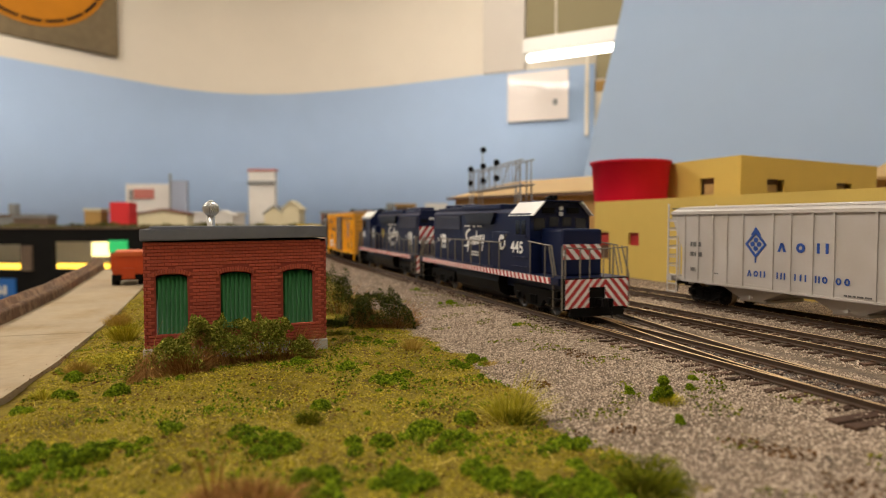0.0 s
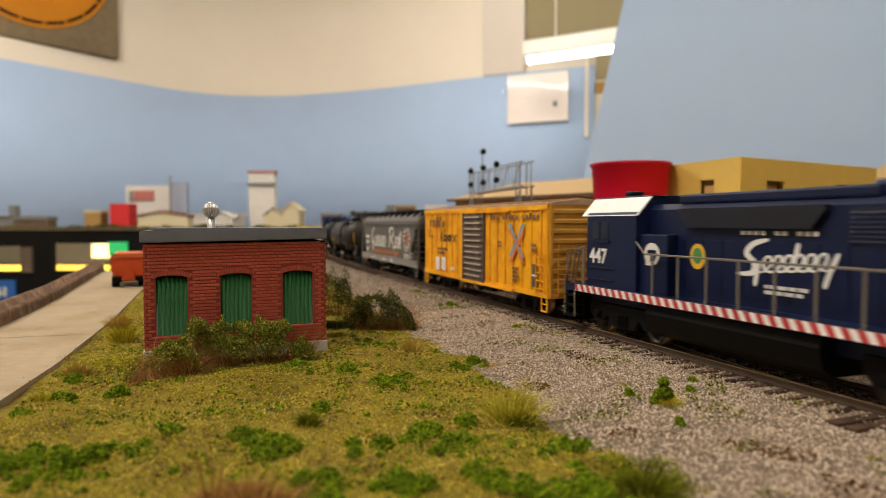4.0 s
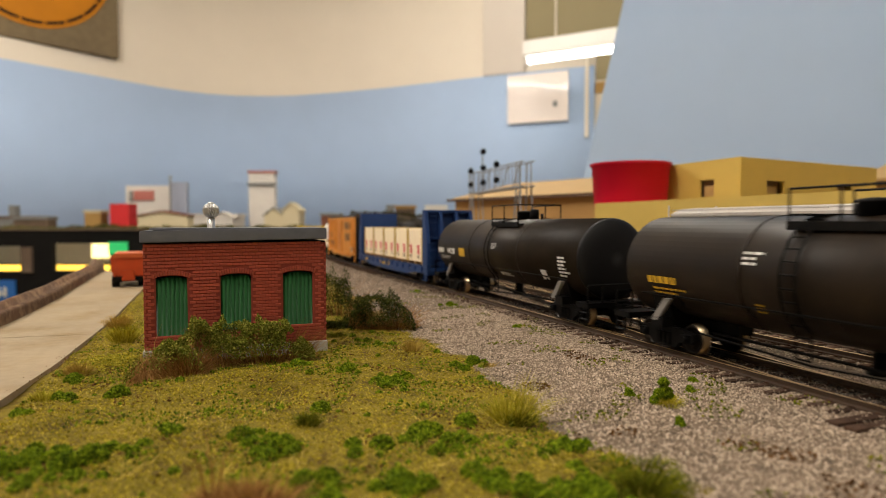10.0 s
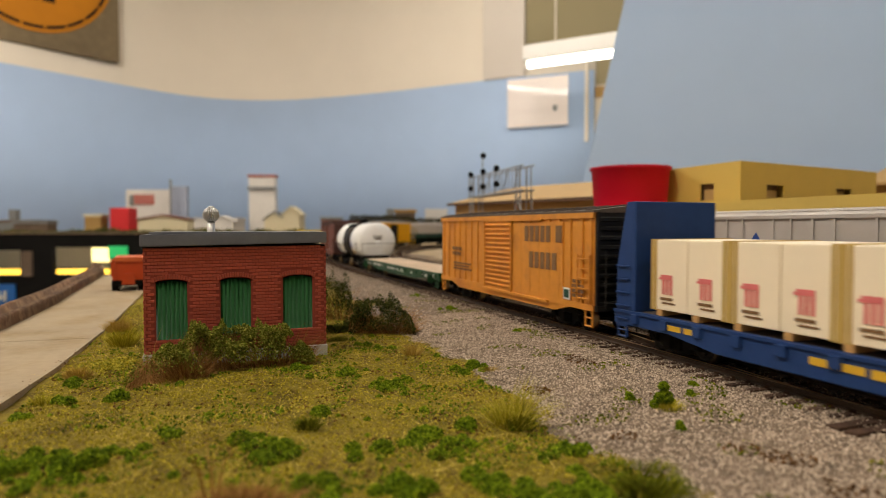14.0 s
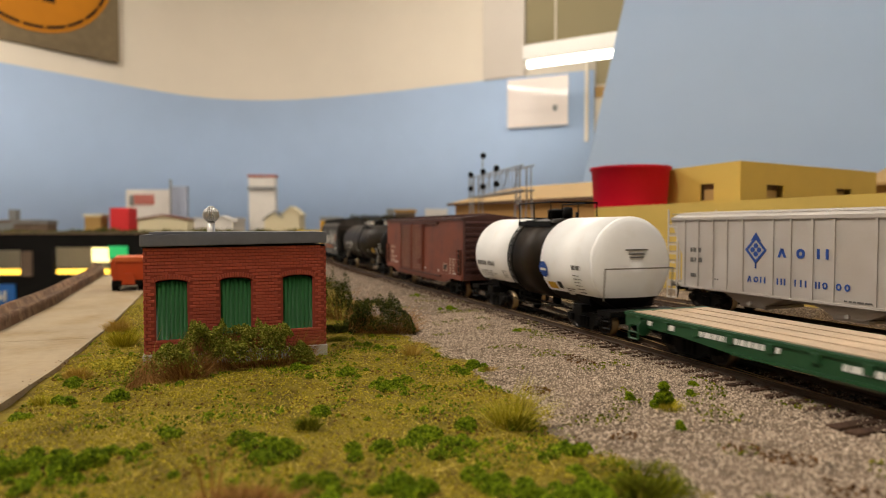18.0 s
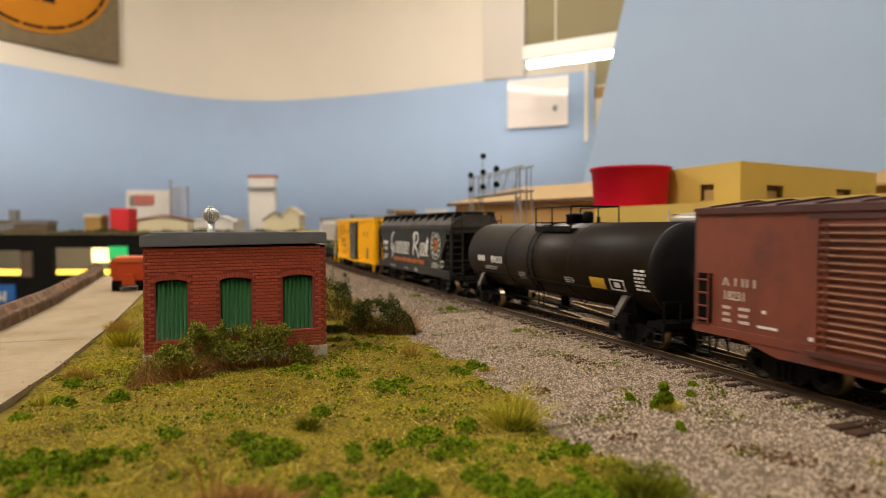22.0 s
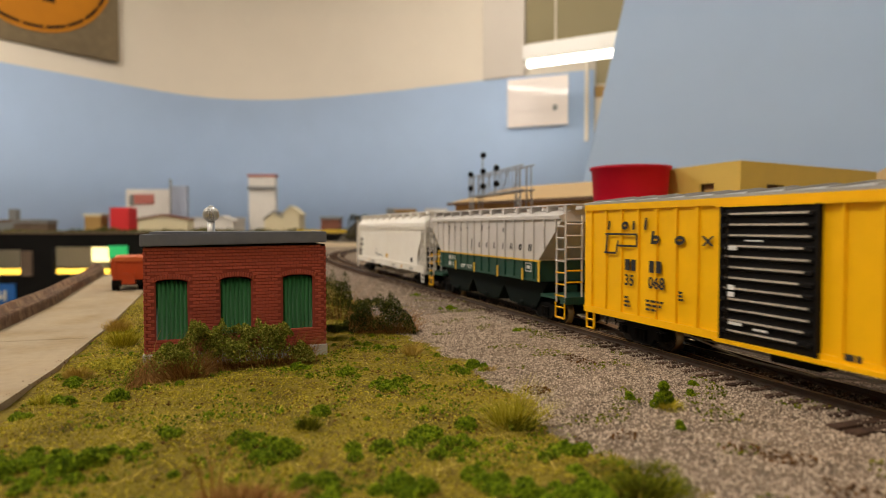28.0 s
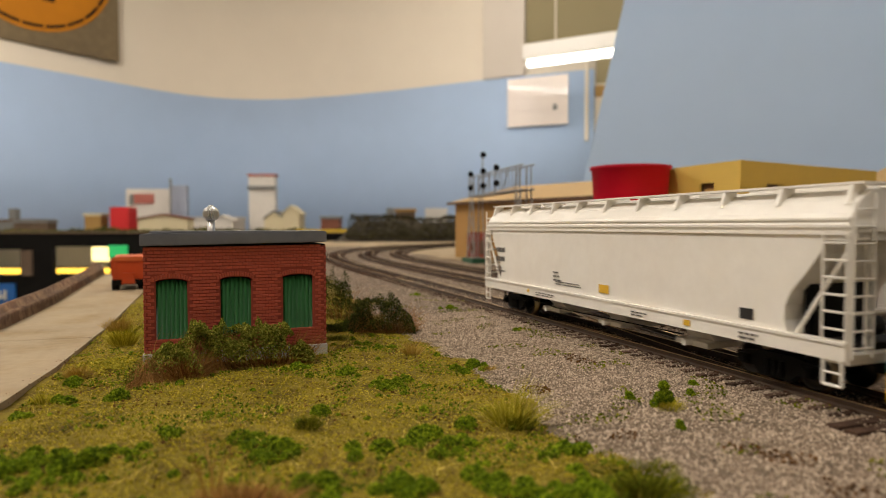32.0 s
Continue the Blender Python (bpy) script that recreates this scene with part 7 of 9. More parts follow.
# lumber packs: each stands on blocks on the deck and rides with the car
u0, pitch = .0185, .0175
for i in range(10):
    yc = L / 2 - u0 - pitch * (i + .5)
    pk = thing("lumber_pack", "cream wrapped lumber pack with pink printed marks", "lumber", group="lumber packs on the flatcar")
    bm = bm_new()
    box(bm, -.0166, .0166, -pitch / 2 + .00015, pitch / 2 - .00015, .0158, .0396, bevel=.0004)
    part("wrapping", bm, P_LUMWRAP, pk)
    bm = bm_new()
    edge = pitch / 2 - .0006
    for y in ((edge, edge - .0016) if i % 2 == 0 else (-edge, -edge + .0016)):
        box(bm, -.0168, .0168, y - .0006, y + .0006, .0156, .0398)
    part("strap", bm, P_STRAP, pk, "tan strap round the pack")
    bm = bm_new()
    for a, b, z0, z1 in ((.0000, .0011, .0212, .0268), (.0018, .0029, .0212, .0268), (.0036, .0047, .0212, .0268), (-.0007, .0047, .0262, .0278), (-.0015, .0000, .0262, .0270)):
        prism(bm, [(.0030 - a, z0), (.0030 - b, z0), (.0030 - b, z1), (.0030 - a, z1)], -.01664, -.01685, "x")
    part("printed_mark", bm, P_PINK, pk, "pink printed mark of plain bars")
    bm = bm_new()
    for a, b, z0, z1 in ((-.0010, .0050, .0193, .0202), (.0000, .0060, .0180, .0186)):
        prism(bm, [(.0030 - a, z0), (.0030 - b, z0), (.0030 - b, z1), (.0030 - a, z1)], -.01664, -.01680, "x")
    part("printed_line", bm, P_INK_FADED, pk)
    roll(pk, A0, A1, L / 2 - .026, Matrix.Translation((0, yc, 0)))
for i in range(11):
    yc = L / 2 - u0 - pitch * (i * .97 + .25)
    bm = bm_new()
    box(bm, -.0168, .0168, -.0013, .0013, .0137, .0158, bevel=.0002)
    dn = single("dunnage_block", bm, P_DUNNAGE, "pine block under the lumber on the flatcar deck", "wood block", group="dunnage blocks")
    roll(dn, A0, A1, L / 2 - .026, Matrix.Translation((0, yc, 0)))

# weathered orange boxcar
car, L, w = box_car("orange_boxcar", "weathered orange boxcar with ribbed door and black ends", 1.6180, 1.7890, .0498, .0105, P_ORANGE, P_BLACKEND, P_DKROOF,
                    [(.0672, .1005, 14)], [.004 + i * .0088 for i in range(19)] + [.1690], P_ORANGE, roof_ribs=15, sill_drop=.0028, lad=(.1600, .1690, .0130, .0330, 5))
bars(car, "faded_mark", L, P_INK_FADED, [(.1140 + i * .0050, .1176 + i * .0050, .0372, .0445) for i in range(7) if i != 5] + [(.1425, .1455, .0372, .0445)]
     + [(.1185 + i * .0052, .1222 + i * .0052, .0250, .0325) for i in range(5)], w=w + .0007)
bars(car, "small_print", L, P_INK_FADED, lines_of(.020, .040, .0270, .0330, 2, 51) + lines_of(.022, .050, .0185, .0235, 3, 52) + lines_of(.156, .165, .0150, .0230, 4, 53), w=w + .0007)
bars(car, "label_panel", L, P_INK_W, [(.1491, .1543, .0134, .0184)], w=w + .0007)
bars(car, "label_dark", L, P_DKGREEN, [(.1499, .1535, .0142, .0176)], w=w + .0009)
bm = bm_new()
for sx in (-1, 1):
    sbox(bm, L, sx, w, .1010, .1480, .0112, .0462, .0006)
part("plug_door", bm, P_ORANGE, car)

# green flatcar with a pale wooden deck
A0, A1 = 1.7941, 2.0030
L = A1 - A0
car = thing("green_flatcar", "empty green flatcar with a pale slotted wooden deck", "train car", group="cars of the freight train")
for i in range(4):
    x = -.0174 + i * .0087
    bm = bm_new()
    box(bm, x + .0009, x + .0078, -L / 2 + .003, L / 2 - .003, .0122, .0136)
    part("deck_plank", bm, P_DECK, car, "pale wooden deck strip")
for sx in (-1, 1):
    bm = bm_new()
    prism(bm, [(-L / 2, .0134), (L / 2, .0134), (L / 2, .0090), (L / 2 - .028, .0085), (L / 2 - .050, .0068), (-L / 2 + .050, .0068), (-L / 2 + .028, .0085), (-L / 2, .0090)],
          sx * .0172, sx * .0180, "x")
    box(bm, sx * .0172, sx * .0186, -L / 2, L / 2, .0122, .0132)
    box(bm, sx * .0172, sx * .0186, -L / 2 + .050, L / 2 - .050, .0067, .0075)
    sill = part("side_sill", bm, P_FLATGREEN, car)
    for i in range(15):
        y = -L / 2 + .008 + (L - .016) * i / 14
        bm = bm_new()
        box(bm, sx * .0178, sx * .0188, y - .0014, y + .0014, .0096, .0124, bevel=.0003)
        part("stake_pocket", bm, P_FLATGREEN, sill)
for k in (-1, 1):
    bm = bm_new()
    box(bm, -.0180, .0180, k * (L / 2 - .003), k * L / 2, .0082, .0136)
    part("end_sill", bm, P_FLATGREEN, car)
    bm = bm_new()
    lathe(bm, [(k * (L / 2 - .012), .0028), (k * (L / 2 - .0125), .0028)], n=14, origin=(-.0195, 0, .0090))
    part("brake_wheel", bm, P_FLATGREEN, car)
for row in lines_of(.036, .075, .0100, .0118, 1, 61, .1) + lines_of(.084, .108, .0094, .0112, 1, 62, .1) + lines_of(.112, .135, .0090, .0115, 2, 63, .4) \
        + [(.012, .0145, .0100, .0115), (.023, .0255, .0098, .0115), (.147, .1500, .0092, .0110), (.172, .175, .0095, .0112), (.180, .184, .0095, .0112), (.196, .200, .0098, .0118)]:
    bars(car, "white_print", L, P_INK_W, [row + (.0004,)], w=.0181)
bm = bm_new()
box(bm, -.0165, .0165, -L / 2 + .003, L / 2 - .003, .0105, .0122)
part("floor_plate", bm, P_BLACK, car)
underframe(car, L)
stirrups(car, L, (.0045, L - .0045), .0040, .0088, P_FLATGREEN)
couplers(car, L)
bogies(car, (-L / 2 + .026, L / 2 - .026))
roll(car, A0, A1, L / 2 - .026)

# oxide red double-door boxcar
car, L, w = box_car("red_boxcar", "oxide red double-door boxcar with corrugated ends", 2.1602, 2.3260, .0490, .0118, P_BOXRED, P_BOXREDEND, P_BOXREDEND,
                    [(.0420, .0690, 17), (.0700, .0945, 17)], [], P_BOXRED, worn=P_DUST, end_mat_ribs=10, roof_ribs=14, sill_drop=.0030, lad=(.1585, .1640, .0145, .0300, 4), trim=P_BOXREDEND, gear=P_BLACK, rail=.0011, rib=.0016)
shapes(car, "white_mark", L, P_INK_DIM, [("t", .0105, .0132, .0268, .0292), ("i", .0145, .0165, .0268, .0292), ("w", .0178, .0200, .0268, .0292), ("i", .0214, .0230, .0268, .0292)], .0006, w=w, slant=0.0)
writing(car, "18231", L, .0108, .0228, .0036, P_INK_DIM, w=w, wide=.95)
for u0, u1, n in ((.0108, .0140, 3), (.0168, .0206, 3), (.1445, .1470, 6), (.1495, .1520, 6), (.1545, .1568, 2)):
    for k in range(n):
        z = .0200 - k * .0019 if u0 < .1 else .0234 - k * .0018
        bars(car, "white_print", L, P_INK_DIM, [(u0, u1 - .0006 * (k % 2), z, z + .0009)], w=w)
for row in ((.0250, .0262, .0201, .0210), (.0235, .0300, .0160, .0167), (.1520, .1572, .0150, .0156), (.0395, .0410, .0150, .0160), (.0965, .0985, .0150, .0160), (.1235, .1255, .0148, .0160)):
    bars(car, "white_print", L, P_INK_W, [row], w=w)
bars(car, "panel_outline", L, P_INK_DIM, [(.1330, .1334, .0160, .0206), (.1396, .1400, .0160, .0206), (.1334, .1396, .0160, .0164), (.1334, .1396, .0202, .0206)], w=w)
ladder(car, L, .0012, .0060, .0140, .0300, 4, P_BOXRED, w=w)
part("door_plate", box(bm_new(), -(w + .0026), -(w + .0016), L / 2 - .0850, L / 2 - .0915, .0185, .0220, bevel=.0003), P_BOXRED, car, "small plate on the second door")
# Thin black plates added on the side to darken the gap behind the rungs.
for u in (.1585, .0012):
    part("ladder_backing", box(bm_new(), -(w + .0003), -w + .0002, L / 2 - u, L / 2 - u - .0052, .0150, .0300), P_BLACK, car, "black plate darkening the gap behind the ladder")
bars(car, "reflector", L, P_INK_K, [(.1340, .1390, .0168, .0198)], w=w)

# charcoal hopper
car, L, w = centre_flow_hopper("charcoal_covered_hopper", "charcoal covered hopper with white brush lettering, clean", 2.5374, 2.7134, P_SLATE2, P_SLATE2, P_SLATE2, roof=P_SLATEROOF)
route_marks(car, L, w, "21000")

# clean yellow boxcar
car, L, w = box_car("clean_yellow_boxcar", "bright yellow boxcar with a black ribbed door", 2.7265, 2.9000, .0526, .0100, P_YEL, P_YEL, P_GREYROOF,
                    [(.0720, .1040, 12)], [.004 + i * .0096 for i in range(18)] + [.1715], P_BLKDOOR, worn=P_WORN, end_mat_ribs=9, lad=(.1630, .1715, .0120, .0300, 5))
shapes(car, "black_mark", L, P_INK_K, [("i", .0150, .0168, .0428, .0460), ("o", .0240, .0278, .0428, .0458), ("i", .0300, .0312, .0428, .0458), ("i", .0365, .0377, .0428, .0470),
                                       ("o", .0405, .0447, .0380, .0410), ("i", .0402, .0414, .0380, .0424), ("o", .0520, .0566, .0380, .0410), ("x", .0640, .0690, .0380, .0410)], .0011, w=w + .0007)
bars(car, "black_outline", L, P_INK_K, [(.0140, .0330, .0408, .0415), (.0140, .0148, .0340, .0410, .0012), (.0135, .0210, .0338, .0345), (.0205, .0213, .0345, .0388, .0012), (.0210, .0330, .0366, .0373), (.0324, .0332, .0370, .0410)], w=w + .0008)
writing(car, "35", L, .0258, .0228, .0056, P_INK_K, w=w + .0007)
writing(car, "068", L, .0390, .0228, .0056, P_INK_K, w=w + .0007)
bars(car, "black_print", L, P_INK_K, [(.0262, .0288, .0282, .0322), (.0298, .0322, .0282, .0322), (.0395, .0420, .0282, .0322), (.0430, .0455, .0282, .0322)]
     + lines_of(.026, .030, .0150, .0195, 3, 81, .5) + lines_of(.038, .047, .0150, .0195, 3, 82, .5) + lines_of(.054, .057, .0200, .0235, 3, 83, .4) + lines_of(.1321, .1376, .0363, .0393, 2, 84, .3)
     + lines_of(.1110, .1180, .0120, .0140, 1, 85, .2), w=w + .0007)
for nm, m, sl in (("blue_stripe", P_INK_LB, .0045), ("red_stripe", P_INK_O, -.0045)):
    bars(car, nm, L, m, [(.1450 if sl > 0 else .1495, .1462 if sl > 0 else .1507, .0345, .0405, sl)], w=w + .0007 + (.0002 if sl < 0 else 0))
bars(car, "dark_panel", L, P_INK_K, [(.1452, .1496, .0145, .0190), (.1452, .1496, .0197, .0242)], w=w + .0007)
for row in ((.0750, .0790, .0372, .0384), (.0820, .0880, .0398, .0402), (.0752, .0782, .0258, .0272), (.0752, .0782, .0238, .0252), (.0762, .0812, .0158, .0166), (.0850, .0900, .0152, .0158)):
    bars(car, "door_label", L, P_INK_W, [row], w=w + .0020)
bars(car, "panel_edge", L, P_INK_W, [(.1448, .1500, .0190, .0197), (.1462, .1468, .0218, .0232), (.1480, .1486, .0218, .0232)], w=w + .0008)

# grey and green ribbed hopper
A0, A1 = 2.9155, 3.0925
car, L, w = ribbed_hopper("green_grey_covered_hopper", "light grey and dark green ribbed covered hopper with yellow rungs", A1 - A0, P_LTGREY, P_DKGREEN, P_LTGREY, P_YEL, .0282)
roll(car, A0, A1)
bars(car, "yellow_line", L, P_INK_Y, [(.0205, L - .0205, .0277, .0285)], w=w + .0008, label="thin yellow dividing line")
for row in [(.0212, .0232, .0185, .0276), (.0510, .0530, .0181, .0233), (.0795, .0815, .0183, .0237), (.1100, .1120, .0180, .0238), (.1378, .1398, .0183, .0240), (L - .0232, L - .0212, .0185, .0276)]:
    bars(car, "yellow_bar", L, P_INK_Y, [row], w=w + .0008)
shapes(car, "black_mark", L, P_INK_K, [("o", .0375, .0405, .0395, .0452), ("w", .0475, .0500, .0415, .0446), ("t", .0570, .0600, .0415, .0446), ("o", .0668, .0696, .0415, .0446), ("i", .0772, .0784, .0415, .0446),
                                       ("w", .0870, .0900, .0415, .0446), ("o", .0968, .0996, .0415, .0446), ("o", .1160, .1188, .0408, .0440)]
       + [("w", .0745, .0780, .0305, .0370)] + [(c, .0855 + i * .0097, .0883 + i * .0097, .0324, .0356) for i, c in enumerate("oowiwow")], .0007, w=w + .0002)
bars(car, "white_print", L, P_INK_W, [(.0385, .0403, .0238, .0262), (.0412, .0430, .0238, .0262), (.0455, .0473, .0238, .0262), (.0482, .0497, .0238, .0262), (.0385, .0403, .0200, .0224), (.0412, .0430, .0200, .0224), (.0460, .0476, .0200, .0224)]
     + lines_of(.058, .068, .0200, .0222, 2, 91, .4) + lines_of(.069, .077, .0200, .0222, 2, 92, .4)
     + [(.1409, .1467, .0226, .0230), (.1409, .1467, .0264, .0268), (.1409, .1413, .0230, .0264), (.1463, .1467, .0230, .0264), (.1425, .1436, .0240, .0255), (.1440, .1452, .0240, .0255)], w=w + .0002)

# off-white hopper at the end of the train
car, L, w = centre_flow_hopper("white_covered_hopper", "off-white covered hopper at the end of the train", 3.1004, 3.3105, P_CWHITE, P_CWHITE, P_CWHITE, ridge=.0442, top=.0540)
bars(car, "black_print", L, P_INK_G, lines_of(.0140, .0260, .0305, .0330, 1, 101, .05) + lines_of(.0140, .0290, .0258, .0284, 1, 102, .05) + lines_of(.014, .024, .0205, .0235, 2, 103, .5)
     + lines_of(.072, .079, .0200, .0250, 3, 104, .6) + lines_of(.074, .095, .0185, .0205, 2, 105, .6), w=w + .0001)
bars(car, "yellow_label", L, P_INK_Y, [(.1068, .1132, .0181, .0213)], w=w + .0002)
bars(car, "dark_label", L, P_INK_K, [(.1764, .1811, .0176, .0207)], w=w + .0002)
bars(car, "sill_print", L, P_INK_G, lines_of(.058, .075, .0122, .0142, 2, 106, .6) + lines_of(.128, .138, .0122, .0142, 2, 107, .6) + lines_of(.177, .186, .0120, .0145, 2, 108, .5), w=w + .0010)
bars(car, "sill_label", L, P_INK_Y, [(.0495, .0515, .0128, .0142), (.1545, .1575, .0124, .0142)], w=w + .0010)

# ---------------------------------------------------------------- the standing hopper on the third track
L = .214
POSTS = [.015, .025, .0355, .045, .055, .0725, .082, .093, .103, .121, .131, .141, .151, .161, .171, .181, .191, .201]
car, L, w = ribbed_hopper("grey_covered_hopper", "pale grey ribbed covered hopper standing on a side track", L, P_ADMGREY, P_ADMGREY, P_LTGREY, P_ADMGREY, .0135, z_low=.0112, z_top=.0492,
                          cut=.0130, walk_h=.0016, group="standing cars", posts=POSTS)
X3, D = .2634, .2930
car.matrix_basis = pose(X3, D - L / 2, 0)


def outline(bm, y, zc, hy, hz, t):
    """A hollow lozenge printed on the field side."""
    for sy in (-1, 1):
        for sz in (-1, 1):
            prism(bm, [(y, zc + sz * hz), (y + sy * hy, zc), (y + sy * (hy - t), zc), (y, zc + sz * (hz - t * 1.2))], -w - .0001, -w - .0004, "x")


yc = L / 2 - (D - .2301)
bm = bm_new()
outline(bm, yc, .0330, .0062, .0066, .0014)
prism(bm, [(yc - .0030, .0372), (yc, .0412), (yc + .0030, .0372), (yc, .0384)], -w - .0001, -w - .0005, "x")
box(bm, -w - .0004, -w - .0001, yc - .0003, yc + .0003, .0242, .0270)
for dy, dz in ((.0019, 0), (-.0019, 0), (0, .0020), (0, -.0020)):
    lathe(bm, [(-w - .0001, .0012), (-w - .0004, .0012)], n=12, origin=(0, yc + dy, .0330 + dz), axis="x")
part("blue_emblem", bm, P_INK_B, car, "blue diamond emblem")


MARKS = [("t", .2178, .2132, .0300, .0341), ("o", .2080, .2036, .0299, .0343), ("w", .1978, .1924, .0301, .0345)]
shapes(car, "blue_mark", L, P_INK_B, [(c, D - a, D - b, z0, z1) for c, a, b, z0, z1 in MARKS], .0013, w=w + .0001, slant=0)
SMALL = ((.2349, .2322), (.2311, .2284), (.2273, .2244), (.2180, .2152), (.2142, .2134), (.2091, .2074), (.2063, .2046), (.2034, .2027), (.1984, .1961), (.1950, .1925), (.1888, .1863), (.1850, .1825))
shapes(car, "blue_print", L, P_INK_B, [(c, D - a, D - b, .0174, .0204) for c, (a, b) in zip("towwiiiiwooo", SMALL)], .0007, w=w + .0001, slant=0)
bars(car, "small_print", L, P_INK_G, lines_of(.0196, .0285, .0305, .0330, 1, 111, .05) + lines_of(.0196, .0310, .0252, .0277, 1, 112, .05) + lines_of(.0200, .0285, .0172, .0200, 1, 113, .3)
     + lines_of(.037, .041, .0168, .0174, 1, 114, .05) + lines_of(.108, .121, .0130, .0138, 1, 115, .1), w=w + .0002)
# ---------------------------------------------------------------- buildings behind the tracks
M_WINDOW = mat("dark_brown_window", (0.10, 0.05, 0.025), 0.5, vary=0.2, scale=80)
M_REDPANEL = mat("red_window_panel", (0.40, 0.02, 0.02), 0.5, vary=0.1, scale=80)
M_BRICKFAR = mat("dull_red_brick", (0.24, 0.05, 0.03), 0.8, vary=0.2, scale=300)
M_GALV = mat("galvanised_signal_steel", (0.30, 0.30, 0.30), 0.5, metal=0.3, vary=0.15, scale=200)
M_DKGREEN = mat("dark_green_paint", (0.012, 0.07, 0.03), 0.6, vary=0.1, scale=100)


def holed_wall(x, y0, y1, z0, z1, holes, thick=.002):
    """A wall plate in the plane x with rectangular openings (y0, y1, z0, z1)."""
    bm = bm_new()
    ys = sorted({y0, y1} | {h[0] for h in holes} | {h[1] for h in holes})
    zs = sorted({z0, z1} | {h[2] for h in holes} | {h[3] for h in holes})
    for a, b in zip(ys, ys[1:]):
        for c, d in zip(zs, zs[1:]):
            m = ((a + b) / 2, (c + d) / 2)
            if not any(h[0] < m[0] < h[1] and h[2] < m[1] < h[3] for h in holes):
                box(bm, x, x + thick, a, b, c, d)
    bmesh.ops.remove_doubles(bm, verts=bm.verts, dist=1e-6)
    return bm


yb = thing("yellow_factory", "long low yellow factory building with an upper storey", "building")
W1 = [(.4670, .4860, .0110, .0345), (.4260, .4400, .0240, .0345)]
part("front_wall", holed_wall(.330, -.25, .4890, -.005, .0615, W1), M_YELLOW_BLD, yb)
bm = bm_new()
box(bm, .332, .70, .4870, .4890, -.005, .0615)
box(bm, .332, .70, -.25, .4870, .0560, .0575)
box(bm, .698, .70, -.25, .4870, -.005, .0560)
part("end_wall", bm, M_YELLOW_BLD, yb)
w = part("window", box(bm_new(), .3335, .3345, .4660, .4866, .0105, .0350), M_WINDOW, yb, "brown recessed window")
part("red_panel", box(bm_new(), .3325, .3335, .4700, .4810, .0235, .0335), M_REDPANEL, w)
part("window", box(bm_new(), .3325, .3345, .4255, .4405, .0235, .0350), M_REDPANEL, yb, "red square window panel")
W2 = [(.4242, .4406, .0668, .0810)]
up = part("upper_wall", holed_wall(.405, .396, .56, .0575, .0975, W2), M_YELLOW_BLD, yb)
# its slanting front turns away from the long wall
slant = part("upper_front_wall", holed_wall(-.002, .001, .211, .0575, .0975, [(.0355, .0603, .0688, .0795), (.141, .167, .0739, .0792)]), M_YELLOW_BLD, yb)
slant.matrix_basis = pose(.405, .396, 0, 0, 0, -80.4)
for a, b, z0, z1 in ((.0345, .0613, .0680, .0800), (.140, .168, .0732, .0800)):
    wn = part("window", box(bm_new(), -.0075, -.0065, a, b, z0, z1), M_WINDOW, yb, "brown upper window")
    wn.matrix_basis = pose(.405, .396, 0, 0, 0, -80.4)
    part("lower_sash", box(bm_new(), -.0064, -.0058, a + .003, b - .003, z0, z0 + (z1 - z0) * .6), M_TAN_ROOF, wn, "tan lower half of the window")
part("upper_side_wall", box(bm_new(), .6085, .6105, .4335, .558, .0575, .0975), M_YELLOW_BLD, yb)
part("upper_back_wall", box(bm_new(), .407, .6105, .558, .560, .0575, .0975), M_YELLOW_BLD, yb)
bm = bm_new()
prism(bm, [(.407, .400), (.607, .4335), (.607, .557), (.407, .557)], .0935, .0950, "z")
part("upper_roof", bm, M_YELLOW_BLD, yb)
wn = part("window", box(bm_new(), .409, .411, .422, .443, .0660, .0815), M_WINDOW, yb, "brown upper window")
part("lower_sash", box(bm_new(), .4082, .4089, .4265, .4385, .0668, .0760), M_TAN_ROOF, wn, "tan lower half of the window")

tub = thing("red_tub", "red plastic tub standing on the factory roof", "tub", at=pose(.372, .494, .0575))
bm = bm_new()
lathe(bm, [(0, .0318), (.0020, .0326), (.0385, .0352), (.0390, .0368), (.0410, .0368), (.0410, .0350), (.0030, .0296), (.0030, 0)], n=48, axis="z")
part("tub_body", bm, M_RED_TUB, tub)
bm = bm_new()
lathe(bm, [(.0404, .0369), (.0414, .0371), (.0414, .0348), (.0404, .0350)], n=48, axis="z", ring=True)
part("rim", bm, M_RED_TUB, tub)

